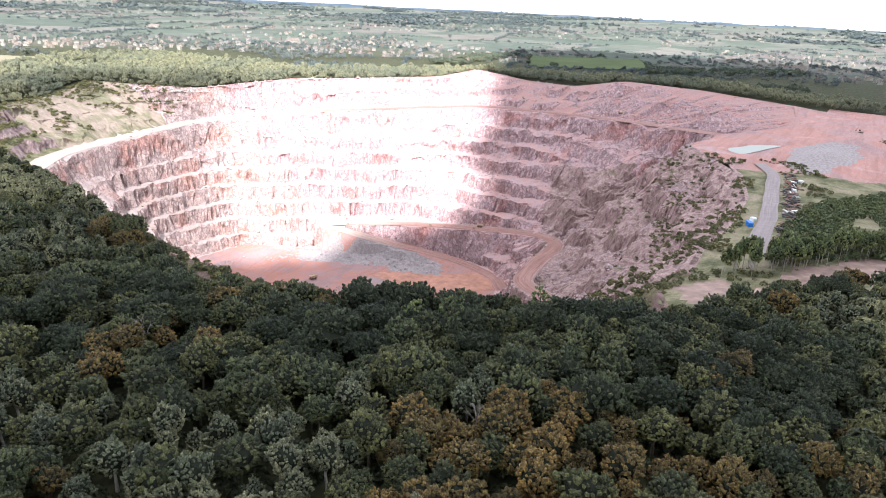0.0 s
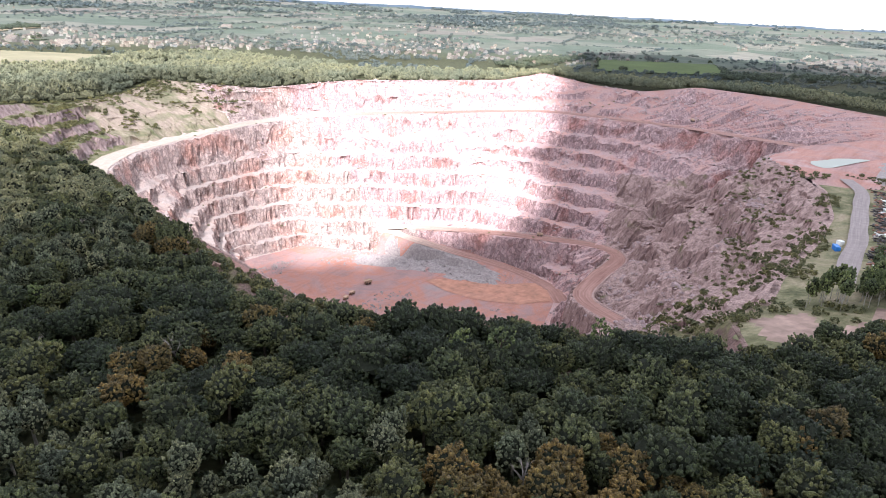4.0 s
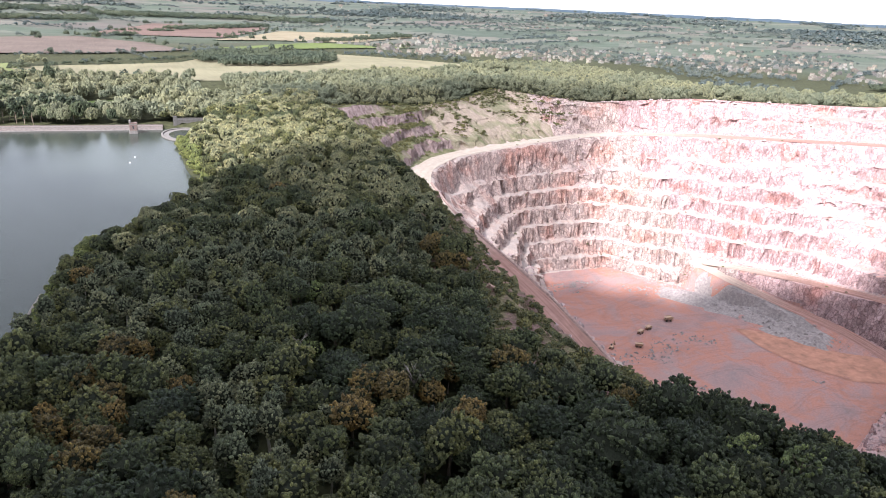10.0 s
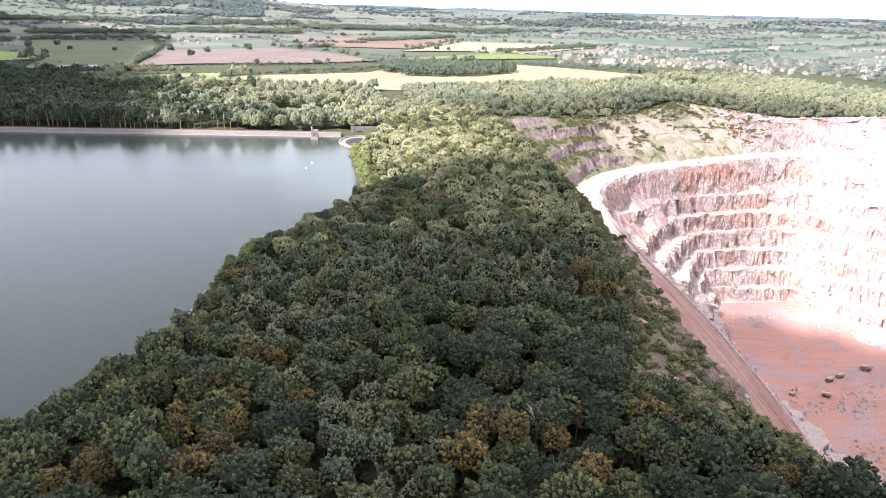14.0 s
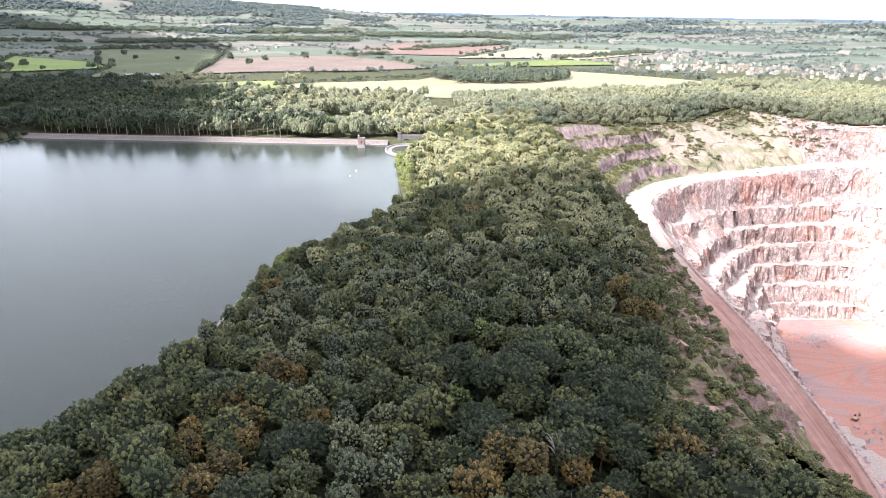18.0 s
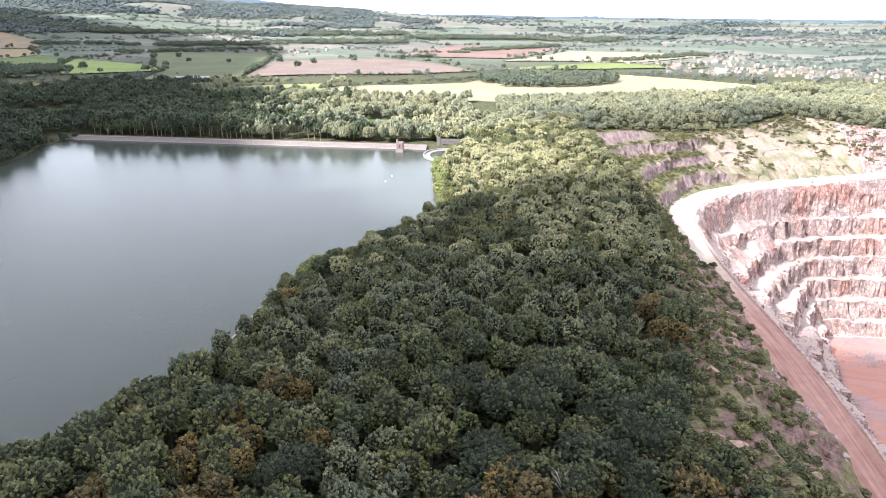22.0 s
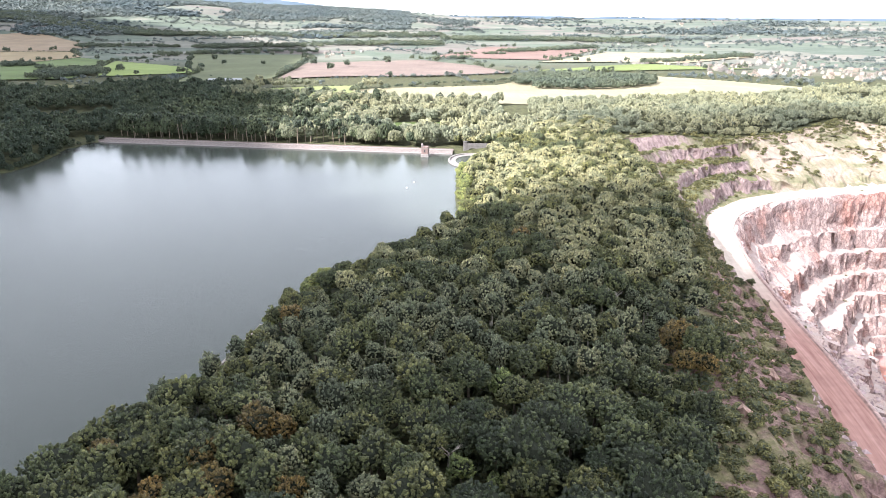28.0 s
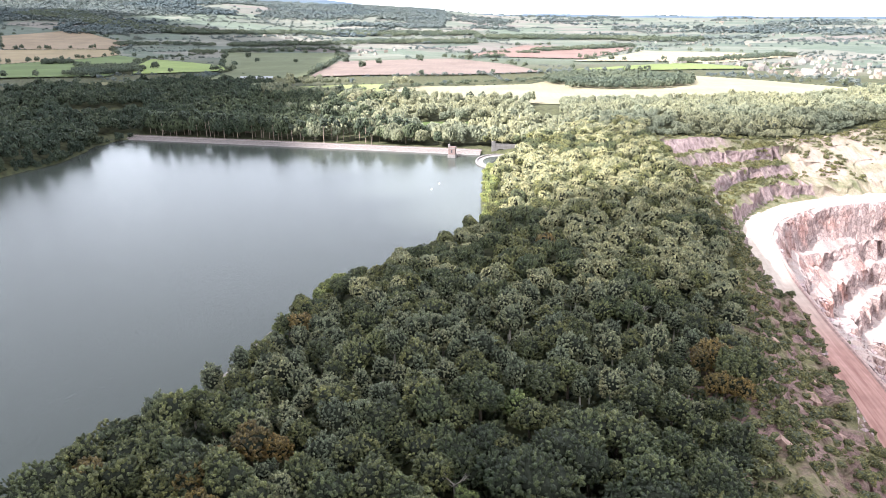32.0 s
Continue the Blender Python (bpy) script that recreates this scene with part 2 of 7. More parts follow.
def rock_mat(name="quarry_rock", dusts=((0.36, 0.265, 0.26), (0.46, 0.315, 0.30), (0.48, 0.275, 0.235), (0.53, 0.39, 0.37)), tint=(1.0, 1.0, 1.0)):
    """Pink-grey granite: jointed faces with rust stains, pale pink dust and rubble where it lies flat."""
    m, nt, b = mat_nodes(name, 0.9, 0.2)
    c = coords(nt)
    nrm = nt.nodes.new("ShaderNodeNewGeometry").outputs["True Normal"]
    xyz = nt.nodes.new("ShaderNodeSeparateXYZ")
    nt.links.new(nrm, xyz.inputs[0])
    streak = noise_tex(nt, c, 0.5, 9, 0.72, 0.4, (1.0, 1.0, 0.7))
    face = ramp(nt, streak, [(0.28, (0.21, 0.140, 0.140)), (0.42, (0.35, 0.247, 0.243)), (0.58, (0.45, 0.33, 0.325)), (0.82, (0.58, 0.47, 0.46))])
    cell, joint = blocks(nt, c, 3.2, 5.5)
    face = mix(nt, 0.75, face, ramp(nt, cell, [(0.0, (0.55, 0.52, 0.53)), (0.5, (0.95, 0.92, 0.92)), (1.0, (1.25, 1.2, 1.18))]), "MULTIPLY")
    face = mix(nt, 0.8, face, ramp(nt, joint, [(0.0, (0.5, 0.45, 0.45)), (0.10, (1.0, 1.0, 1.0))]), "MULTIPLY")
    face = mix(nt, 0.9, face, ramp(nt, noise_tex(nt, c, 0.9, 7, 0.75), [(0.34, (0.52, 0.50, 0.50)), (0.5, (0.98, 0.97, 0.97)), (0.66, (1.22, 1.2, 1.2))]), "MULTIPLY")
    iron = ramp(nt, noise_tex(nt, c, 0.03, 6, 0.62), [(0.50, (1.0, 1.0, 1.0)), (0.64, (0.95, 0.66, 0.58)), (0.80, (1.0, 0.82, 0.74))])
    face = mix(nt, 0.8, face, iron, "MULTIPLY")
    dust = ramp(nt, noise_tex(nt, c, 0.06, 8, 0.65, 0.6), list(zip((0.25, 0.46, 0.60, 0.80), dusts)))
    grain = ramp(nt, noise_tex(nt, c, 1.1, 7, 0.75), [(0.32, (0.55, 0.54, 0.55)), (0.5, (0.95, 0.95, 0.95)), (0.7, (1.15, 1.15, 1.15))])
    dust = mix(nt, 0.8, dust, grain, "MULTIPLY")
    mr = nt.nodes.new("ShaderNodeMapRange")
    mr.inputs[1].default_value, mr.inputs[2].default_value = 0.70, 0.94
    nt.links.new(xyz.outputs[2], mr.inputs[0])
    face = mix(nt, 1.0, face, tint, "MULTIPLY")
    nt.links.new(mix(nt, mr.outputs[0], face, dust), b.inputs["Base Color"])
    bump(nt, b, streak, 1.0, 1.4)
    return m


def floor_mat():
    """Pit floor: red mud, wet sheets, grey crushed stone and curved wheel tracks."""
    m, nt, b = mat_nodes("pit_floor_dirt", 0.85, 0.25)
    c = coords(nt)
    a = ramp(nt, noise_tex(nt, c, 0.020, 9, 0.66, 0.5), [(0.30, (0.235, 0.178, 0.175)), (0.44, (0.31, 0.195, 0.180)), (0.54, (0.37, 0.175, 0.130)), (0.60, (0.33, 0.190, 0.165)), (0.72, (0.28, 0.215, 0.208))])
    lines = noise_tex(nt, c, 0.016, 1, 0.3, 0.8, (0.55, 1.9, 1.0))
    tr = ramp(nt, lines, [(0.40, (1.0, 1.0, 1.0)), (0.425, (0.66, 0.62, 0.60)), (0.45, (1.0, 1.0, 1.0)), (0.475, (0.70, 0.66, 0.64)), (0.50, (1.02, 1.0, 1.0)),
                          (0.58, (1.0, 1.0, 1.0)), (0.60, (0.72, 0.68, 0.66)), (0.62, (1.0, 1.0, 1.0))])
    g = ramp(nt, noise_tex(nt, c, 0.8, 5, 0.7), [(0.3, (0.78, 0.77, 0.77)), (0.7, (1.12, 1.1, 1.1))])
    col = mix(nt, 1.0, mix(nt, 0.35, a, tr, "MULTIPLY"), g, "MULTIPLY")
    nt.links.new(col, b.inputs["Base Color"])
    bump(nt, b, noise_tex(nt, c, 0.7, 5), 0.6, 0.4)
    return m


def road_mat(name, base, rut, lit_tone=None):
    m, nt, b = mat_nodes(name, 0.9, 0.2)
    uv = coords(nt, "UV")
    xyz = nt.nodes.new("ShaderNodeSeparateXYZ")
    nt.links.new(uv, xyz.inputs[0])
    stripes = noise_tex(nt, uv, 1.0, 4, 0.6, 0.4, (9.0, 0.02, 1.0))
    col = ramp(nt, stripes, [(0.3, rut), (0.65, base)])
    if lit_tone:
        # sunlit paleness is painted into the road along the north-west side of the pit
        pos = nt.nodes.new("ShaderNodeSeparateXYZ")
        nt.links.new(coords(nt), pos.inputs[0])
        north, west = nt.nodes.new("ShaderNodeMapRange"), nt.nodes.new("ShaderNodeMapRange")
        north.inputs[1].default_value, north.inputs[2].default_value = 345, 425
        west.inputs[1].default_value, west.inputs[2].default_value = 620, 470
        nt.links.new(pos.outputs[1], north.inputs[0])
        nt.links.new(pos.outputs[0], west.inputs[0])
        both = nt.nodes.new("ShaderNodeMath")
        both.operation = "MULTIPLY"
        nt.links.new(north.outputs[0], both.inputs[0])
        nt.links.new(west.outputs[0], both.inputs[1])
        col = mix(nt, both.outputs[0], col, ramp(nt, stripes, [(0.3, tuple(v * 0.8 for v in lit_tone)), (0.65, lit_tone)]))
    col = mix(nt, 0.6, col, ramp(nt, noise_tex(nt, coords(nt), 0.25, 6), [(0.3, (0.75, 0.74, 0.74)), (0.7, (1.1, 1.1, 1.1))]), "MULTIPLY")
    nt.links.new(col, b.inputs["Base Color"])
    bump(nt, b, stripes, 0.4, 0.25)
    return m


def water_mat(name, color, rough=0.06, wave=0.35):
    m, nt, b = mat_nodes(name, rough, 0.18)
    b.inputs["Base Color"].default_value = (*color, 1)
    b.inputs["IOR"].default_value = 1.33
    c = coords(nt)
    swell = noise_tex(nt, c, 0.55, 5, 0.6, 0.8, (1.0, 0.45, 1.0))
    ripple = noise_tex(nt, c, 1.9, 4, 0.65, 0.5, (1.0, 0.5, 1.0))
    xyz = nt.nodes.new("ShaderNodeSeparateXYZ")
    nt.links.new(c, xyz.inputs[0])
    lee = nt.nodes.new("ShaderNodeMapRange")
    lee.inputs[1].default_value, lee.inputs[2].default_value, lee.inputs[3].default_value, lee.inputs[4].default_value = 540, 260, 0.30, 1.0
    nt.links.new(xyz.outputs[1], lee.inputs[0])
    bump(nt, b, mix(nt, 1.0, mix(nt, 0.45, swell, ripple), lee.outputs[0], "MULTIPLY"), wave, 0.32)
    return m


M_SANDY = plain("sandy_earth", (0.255, 0.172, 0.14), 0.95, 0.4, 0.15)


def crag_mat(name, lo, tint):
    """Weathered brown-grey crag and scree with grass caught on it."""
    m, nt, b = mat_nodes(name, 0.95, 0.15)
    c = coords(nt)
    streak = noise_tex(nt, c, 0.3, 7, 0.68, 0.6, (1.0, 1.0, 0.3))
    rock = ramp(nt, streak, [(0.28, (0.10, 0.070, 0.066)), (0.44, (0.26, 0.19, 0.178)), (0.60, (0.39, 0.295, 0.275)), (0.85, (0.52, 0.42, 0.39))])
    grass = ramp(nt, noise_tex(nt, c, 0.5, 5), [(0.3, (0.065, 0.070, 0.030)), (0.7, (0.185, 0.170, 0.078))])
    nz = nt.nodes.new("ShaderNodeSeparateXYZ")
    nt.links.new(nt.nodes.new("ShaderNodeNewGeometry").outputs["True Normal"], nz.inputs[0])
    # the rock is darker where steep and paler where it lies flat
    slope_tone = ramp(nt, nz.outputs[2], [(0.35, (0.74, 0.70, 0.70)), (0.75, (1.08, 1.06, 1.05))])
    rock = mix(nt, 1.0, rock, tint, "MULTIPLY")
    rock = mix(nt, 1.0, rock, slope_tone, "MULTIPLY")
    rock = mix(nt, 0.9, rock, ramp(nt, noise_tex(nt, c, 1.2, 6, 0.75), [(0.34, (0.50, 0.48, 0.48)), (0.5, (0.96, 0.96, 0.96)), (0.68, (1.25, 1.24, 1.22))]), "MULTIPLY")
    where = ramp(nt, noise_tex(nt, c, 0.045, 6, 0.65, 0.4), [(lo, (0.0, 0.0, 0.0)), (lo + 0.11, (0.85, 0.85, 0.85))])
    nt.links.new(mix(nt, where, rock, grass), b.inputs["Base Color"])
    bump(nt, b, streak, 1.0, 1.8)
    return m


def ledge_mat():
    """Old benches: brown-mauve rock where steep, straw and olive grass with bare dust where flat."""
    m, nt, b = mat_nodes("grassy_ledges", 0.95, 0.12)
    c = coords(nt)
    streak = noise_tex(nt, c, 0.4, 8, 0.7, 0.5, (1.0, 1.0, 0.45))
    rock = ramp(nt, streak, [(0.28, (0.10, 0.070, 0.070)), (0.44, (0.21, 0.155, 0.150)), (0.60, (0.31, 0.240, 0.226)), (0.82, (0.42, 0.345, 0.32))])
    cell, joint = blocks(nt, c, 2.6, 4.5)
    rock = mix(nt, 0.7, rock, ramp(nt, cell, [(0.0, (0.6, 0.56, 0.57)), (1.0, (1.2, 1.17, 1.15))]), "MULTIPLY")
    grass = ramp(nt, noise_tex(nt, c, 0.07, 7, 0.68, 0.6), [(0.30, (0.085, 0.092, 0.046)), (0.45, (0.135, 0.136, 0.072)), (0.57, (0.19, 0.172, 0.11)), (0.72, (0.25, 0.205, 0.17))])
    grass = mix(nt, 0.9, grass, ramp(nt, noise_tex(nt, c, 0.8, 6, 0.72), [(0.32, (0.55, 0.56, 0.52)), (0.68, (1.2, 1.18, 1.12))]), "MULTIPLY")
    nz = nt.nodes.new("ShaderNodeSeparateXYZ")
    nt.links.new(nt.nodes.new("ShaderNodeNewGeometry").outputs["True Normal"], nz.inputs[0])
    mr = nt.nodes.new("ShaderNodeMapRange")
    mr.inputs[1].default_value, mr.inputs[2].default_value = 0.60, 0.82
    nt.links.new(nz.outputs[2], mr.inputs[0])
    nt.links.new(mix(nt, mr.outputs[0], rock, grass), b.inputs["Base Color"])
    bump(nt, b, streak, 1.0, 1.5)
    return m


def yard_mat():
    """Trodden red stone dust with rubble and faint wheel marks."""
    m, nt, b = mat_nodes("yard_dirt", 0.92, 0.15)
    c = coords(nt)
    a = ramp(nt, noise_tex(nt, c, 0.022, 7, 0.62, 0.8), [(0.30, (0.29, 0.20, 0.195)), (0.45, (0.36, 0.225, 0.205)), (0.58, (0.39, 0.205, 0.165)), (0.72, (0.41, 0.285, 0.27))])
    marks = ramp(nt, noise_tex(nt, c, 0.16, 3, 0.6, 0.6, (0.12, 1.0, 1.0)), [(0.35, (0.82, 0.79, 0.78)), (0.6, (1.06, 1.05, 1.05))])
    g = ramp(nt, noise_tex(nt, c, 0.9, 6, 0.7), [(0.3, (0.72, 0.70, 0.70)), (0.7, (1.12, 1.1, 1.1))])
    nt.links.new(mix(nt, 0.8, mix(nt, 0.8, a, marks, "MULTIPLY"), g, "MULTIPLY"), b.inputs["Base Color"])
    bump(nt, b, noise_tex(nt, c, 0.5, 6), 0.8, 0.6)
    return m


def dusty_mat():
    """Pale pink stone dust with washed gullies, gravel grain and thin straw patches."""
    m, nt, b = mat_nodes("dusty_slope", 0.95, 0.12)
    c = coords(nt)
    a = ramp(nt, noise_tex(nt, c, 0.03, 7, 0.65, 0.8), [(0.34, (0.125, 0.128, 0.070)), (0.44, (0.20, 0.180, 0.120)), (0.54, (0.29, 0.232, 0.185)), (0.74, (0.34, 0.272, 0.228))])
    wash = ramp(nt, noise_tex(nt, c, 0.35, 6, 0.7, 0.5, (1.0, 0.35, 0.35)), [(0.34, (0.74, 0.72, 0.71)), (0.62, (1.12, 1.11, 1.10))])
    grain = ramp(nt, noise_tex(nt, c, 1.4, 6, 0.75), [(0.34, (0.66, 0.65, 0.64)), (0.66, (1.2, 1.2, 1.2))])
    nt.links.new(mix(nt, 0.8, mix(nt, 0.9, a, wash, "MULTIPLY"), grain, "MULTIPLY"), b.inputs["Base Color"])
    bump(nt, b, noise_tex(nt, c, 0.8, 7, 0.7), 0.8, 0.7)
    return m


def rough_grass():
    """Rough grass: green, straw-yellow and bare earthy patches."""
    m, nt, b = mat_nodes("rough_grass", 0.95, 0.1)
    c = coords(nt)
    a = ramp(nt, noise_tex(nt, c, 0.045, 6, 0.62, 0.6), [(0.32, (0.072, 0.077, 0.042)), (0.44, (0.135, 0.130, 0.074)), (0.54, (0.22, 0.195, 0.125)), (0.66, (0.29, 0.235, 0.175))])
    g = ramp(nt, noise_tex(nt, c, 0.6, 6, 0.7), [(0.3, (0.58, 0.6, 0.55)), (0.7, (1.15, 1.12, 1.05))])
    nt.links.new(mix(nt, 0.9, a, g, "MULTIPLY"), b.inputs["Base Color"])
    bump(nt, b, noise_tex(nt, c, 0.5, 6), 0.8, 0.7)
    return m


M_YARD, M_ROUGH, M_LEDGE = yard_mat(), rough_grass(), ledge_mat()
M_DUSTY = dusty_mat()
M_SPOIL = plain("grey_spoil", (0.262, 0.222, 0.212), 0.95, 0.26, 0.5)
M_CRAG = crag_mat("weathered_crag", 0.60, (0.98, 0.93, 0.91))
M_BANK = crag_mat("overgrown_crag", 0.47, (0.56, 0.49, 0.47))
M_LAND, M_ROCK, M_PITFLOOR = ground_mat(), rock_mat(), floor_mat()
# paler, greyer copy of the quarry rock: its sunlit look is painted in
M_PALEROCK = rock_mat("pale_wall_rock", ((0.33, 0.275, 0.255), (0.41, 0.335, 0.305), (0.42, 0.315, 0.270), (0.48, 0.405, 0.375)), (0.94, 1.03, 0.95))
M_REDROCK = rock_mat("red_upper_rock", ((0.30, 0.205, 0.195), (0.37, 0.232, 0.212), (0.40, 0.215, 0.178), (0.42, 0.292, 0.272)))
M_ROAD = road_mat("haul_road_dirt", (0.335, 0.195, 0.165), (0.19, 0.094, 0.074), (0.43, 0.355, 0.295))
M_TRACK = road_mat("gravel_track", (0.275, 0.228, 0.218), (0.215, 0.176, 0.168))
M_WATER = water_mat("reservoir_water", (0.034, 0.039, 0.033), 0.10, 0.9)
M_POND = water_mat("pond_water", (0.35, 0.355, 0.315), 0.7, 0.05)

# ---- the lie of the land ----
LAKE = ((-96, 146), (-82, 170), (-71, 196), (-62, 214), (-60, 240), (-50, 277), (-17, 312), (15, 383), (12, 433), (14, 508), (16, 522), (7, 540), (7, 560), (16, 580),
        (-58, 590), (-205, 612), (-300, 625), (-312, 587), (-303, 523), (-318, 470), (-400, 390), (-560, 300), (-640, 120), (-520, -40), (-300, -30), (-170, 60), (-118, 120))
# the quarry's rim: x, y, height
RIM = ((150, -8, 9), (118, 40, 11), (92, 84, 12), (80, 128, 12), (88, 185, 10), (104, 250, 9), (124, 325, 9), (138, 440, 10), (148, 604, 12),
       (200, 628, 9), (272, 655, 2), (338, 690, 1), (400, 722, 10), (475, 630, 5), (573, 573, 15), (655, 505, 17), (735, 458, 18), (790, 432, 27), (840, 372, 13),
       (868, 318, 9), (905, 258, 19), (955, 165, 12), (945, 40, 4), (800, 20, -3), (700, 75, -5), (625, 98, -9), (578, 88, -4), (535, 50, -5), (493, 29, -5), (413, 12, -4), (333, 8, -2), (278, 10, 1), (211, 5, 5), (176, 10, 8))
PIT = ((292, 345), (320, 440), (352, 520), (430, 512), (462, 450), (500, 405), (524, 350), (530, 275), (505, 236), (440, 214), (370, 190), (300, 230))
FLOOR_Z = -150.0
# haul roads: x, y, height
ROAD_UPPER = ((690, 84, -6), (710, 140, -8), (724, 200, -9), (727, 260, -10), (728, 315, -11), (716, 383, -12), (671, 432, -14), (621, 480, -17), (558, 550, -22), (480, 600, -27), (395, 605, -31),
              (310, 585, -33), (262, 566, -34), (222, 530, -35), (201, 490, -37), (191, 435, -41), (187, 375, -46), (189, 315, -54), (188, 268, -61), (186, 232, -67),
              (182, 200, -72), (172, 150, -80))
ROAD_LOWER = ((488, 222, -150), (514, 252, -149), (516, 310, -143), (500, 370, -136), (486, 425, -128), (492, 440, -126), (530, 370, -122), (560, 290, -119), (574, 232, -117),
              (545, 196, -113), (480, 186, -109), (418, 172, -106), (370, 118, -95), (330, 70, -80))


def arr(pts):
    return np.array(pts, float)


def seg_dist(px, py, poly, closed=True):
    """Distance to a polyline, the nearest point's interpolated last column, and the length along it."""
    p = arr(poly)
    q = np.roll(p, -1, 0) if closed else p[1:]
    p = p if closed else p[:-1]
    best = np.full(px.shape, 1e9)
    val, along, run = np.zeros(px.shape), np.zeros(px.shape), 0.0
    for a, b in zip(p, q):
        d = b[:2] - a[:2]
        ln = np.hypot(*d)
        t = np.clip(((px - a[0]) * d[0] + (py - a[1]) * d[1]) / (ln * ln), 0, 1)
        dd = np.hypot(px - a[0] - t * d[0], py - a[1] - t * d[1])
        near = dd < best
        best = np.where(near, dd, best)
        val = np.where(near, a[-1] + t * (b[-1] - a[-1]), val)
        along = np.where(near, run + t * ln, along)
        run += ln
    return best, val, along


def inside(px, py, poly):
    p = arr(poly)[:, :2]
    res = np.zeros(px.shape, bool)
    for a, b in zip(p, np.roll(p, -1, 0)):
        if a[1] == b[1]:
            continue
        hit = ((a[1] > py) != (b[1] > py)) & (px < (b[0] - a[0]) * (py - a[1]) / (b[1] - a[1]) + a[0])
        res ^= hit
    return res


def smooth(pts, n=6):
    """A rounded line through the points (Catmull-Rom)."""
    p = arr(pts)
    p = np.vstack([2 * p[0] - p[1], p, 2 * p[-1] - p[-2]])
    out = []
    for i in range(1, len(p) - 2):
        for t in np.arange(n) / n:
            a, b, c, d = p[i - 1:i + 3]
            out.append(0.5 * ((2 * b) + (c - a) * t + (2 * a - 5 * b + 4 * c - d) * t * t + (3 * b - a - 3 * c + d) * t ** 3))
    return np.array(out + [p[-2]])


def lattice(seed):
    return np.random.RandomState(seed).rand(64, 64)


LATTICES = [lattice(i) for i in range(8)]


def vnoise(x, y, size, k=0):
    """Smooth value noise, -1 to 1, with cells of that size."""
    g = LATTICES[k % 8]
    u, v = x / size + 13.7 * k, y / size + 7.3 * k
    i, j = np.floor(u).astype(int), np.floor(v).astype(int)
    fu, fv = u - i, v - j
    fu, fv = fu * fu * (3 - 2 * fu), fv * fv * (3 - 2 * fv)
    a, b, c, d = g[i % 64, j % 64], g[(i + 1) % 64, j % 64], g[i % 64, (j + 1) % 64], g[(i + 1) % 64, (j + 1) % 64]
    return 2 * (a * (1 - fu) * (1 - fv) + b * fu * (1 - fv) + c * (1 - fu) * fv + d * fu * fv) - 1


def sstep(x, a, b):
    t = np.clip((x - a) / (b - a), 0, 1)
    return t * t * (3 - 2 * t)


ROADS = [(smooth(ROAD_UPPER), 10.5), (smooth(ROAD_LOWER), 8.5)]
DAM_A, DAM_B = (-303.0, 622.0), (30.0, 573.0)


def land(x, y):
    """Height of the land without the quarry."""
    r = np.hypot(x, y)
    z = 7 + 2.5 * vnoise(x, y, 260, 1) + 68 * np.clip((r - 1700) / 3200, 0, 1) ** 1.1
    az = np.degrees(np.arctan2(x, y))
    hill = np.exp(-((az + 26) / 13.0) ** 2) * 118 + np.exp(-((az + 8) / 7.0) ** 2) * 42
    z = z + 0.95 * hill * sstep(r, 2300, 4300) * (1 + 0.15 * vnoise(x, y, 500, 2))
    # the wooded ridge between the water and the quarry
    ds, _, _ = seg_dist(x, y, [(*p, 0) for p in LAKE])
    wet = inside(x, y, LAKE)
    near = (1 - sstep(y, 640, 800)) * sstep(x, -150, -60) * (1 - sstep(x, 200, 420))
    ridge = 14 * (1 - np.exp(-ds / 38.0)) + 1.5 * vnoise(x, y, 60, 3)
    z = z * (1 - near) + ridge * near
    z = np.minimum(z, 1.0 + 0.45 * ds) if z.ndim else z
    below = sstep(x, -430, -330) * (1 - sstep(x, 60, 130)) * sstep(y, 575, 600) * (1 - sstep(y, 740, 860))
    z = z * (1 - below) + np.minimum(z, 0.5) * below
    z = np.where(wet, -np.minimum(5.0, 0.5 + 0.35 * ds), z)
    z = np.where(((x - 25) / 18) ** 2 + ((y - 550) / 27) ** 2 < 1.2, -3.6, z)
    heap = 13 * np.exp(-((x - 665) / 52.0) ** 2 - ((y + 42) / 34.0) ** 2) + 7 * np.exp(-((x - 590) / 30.0) ** 2 - ((y + 20) / 16.0) ** 2)
    z = z + heap
    east = sstep(x, 330, 480) * (1 - sstep(y, 60, 200)) * (1 - sstep(x, 1000, 1400))
    return z * (1 - east) + (-3 + heap + 1.5 * vnoise(x, y, 80, 4)) * east


# the pit is shaped round a middle point: by bearing, the reach of the rim and of the floor
MID = (410.0, 340.0)
BEAR = np.linspace(-math.pi, math.pi, 1441)


def reach(poly):
    p = arr(poly)
    out, val = np.zeros(len(BEAR)), np.zeros(len(BEAR))
    dx, dy = np.cos(BEAR), np.sin(BEAR)
    for a, b in zip(p, np.roll(p, -1, 0)):
        ex, ey, ax, ay = b[0] - a[0], b[1] - a[1], a[0] - MID[0], a[1] - MID[1]
        det = dx * ey - dy * ex
        det = np.where(np.abs(det) < 1e-9, 1e-9, det)
        r, u = (ax * ey - ay * ex) / det, (ax * dy - ay * dx) / det
        hit = (u >= 0) & (u <= 1) & (r > 0)
        out, val = np.where(hit, r, out), np.where(hit, a[-1] + u * (b[-1] - a[-1]), val)
    k = np.ones(9) / 9
    wrap = lambda q: np.convolve(np.r_[q[-9:-1], q, q[1:9]], k, "same")[8:-8]
    return wrap(out), wrap(val)


RIM_R, RIM_Z = reach(RIM)
PIT_R, _ = reach([(*p, 0) for p in PIT])
STEP = 15.5
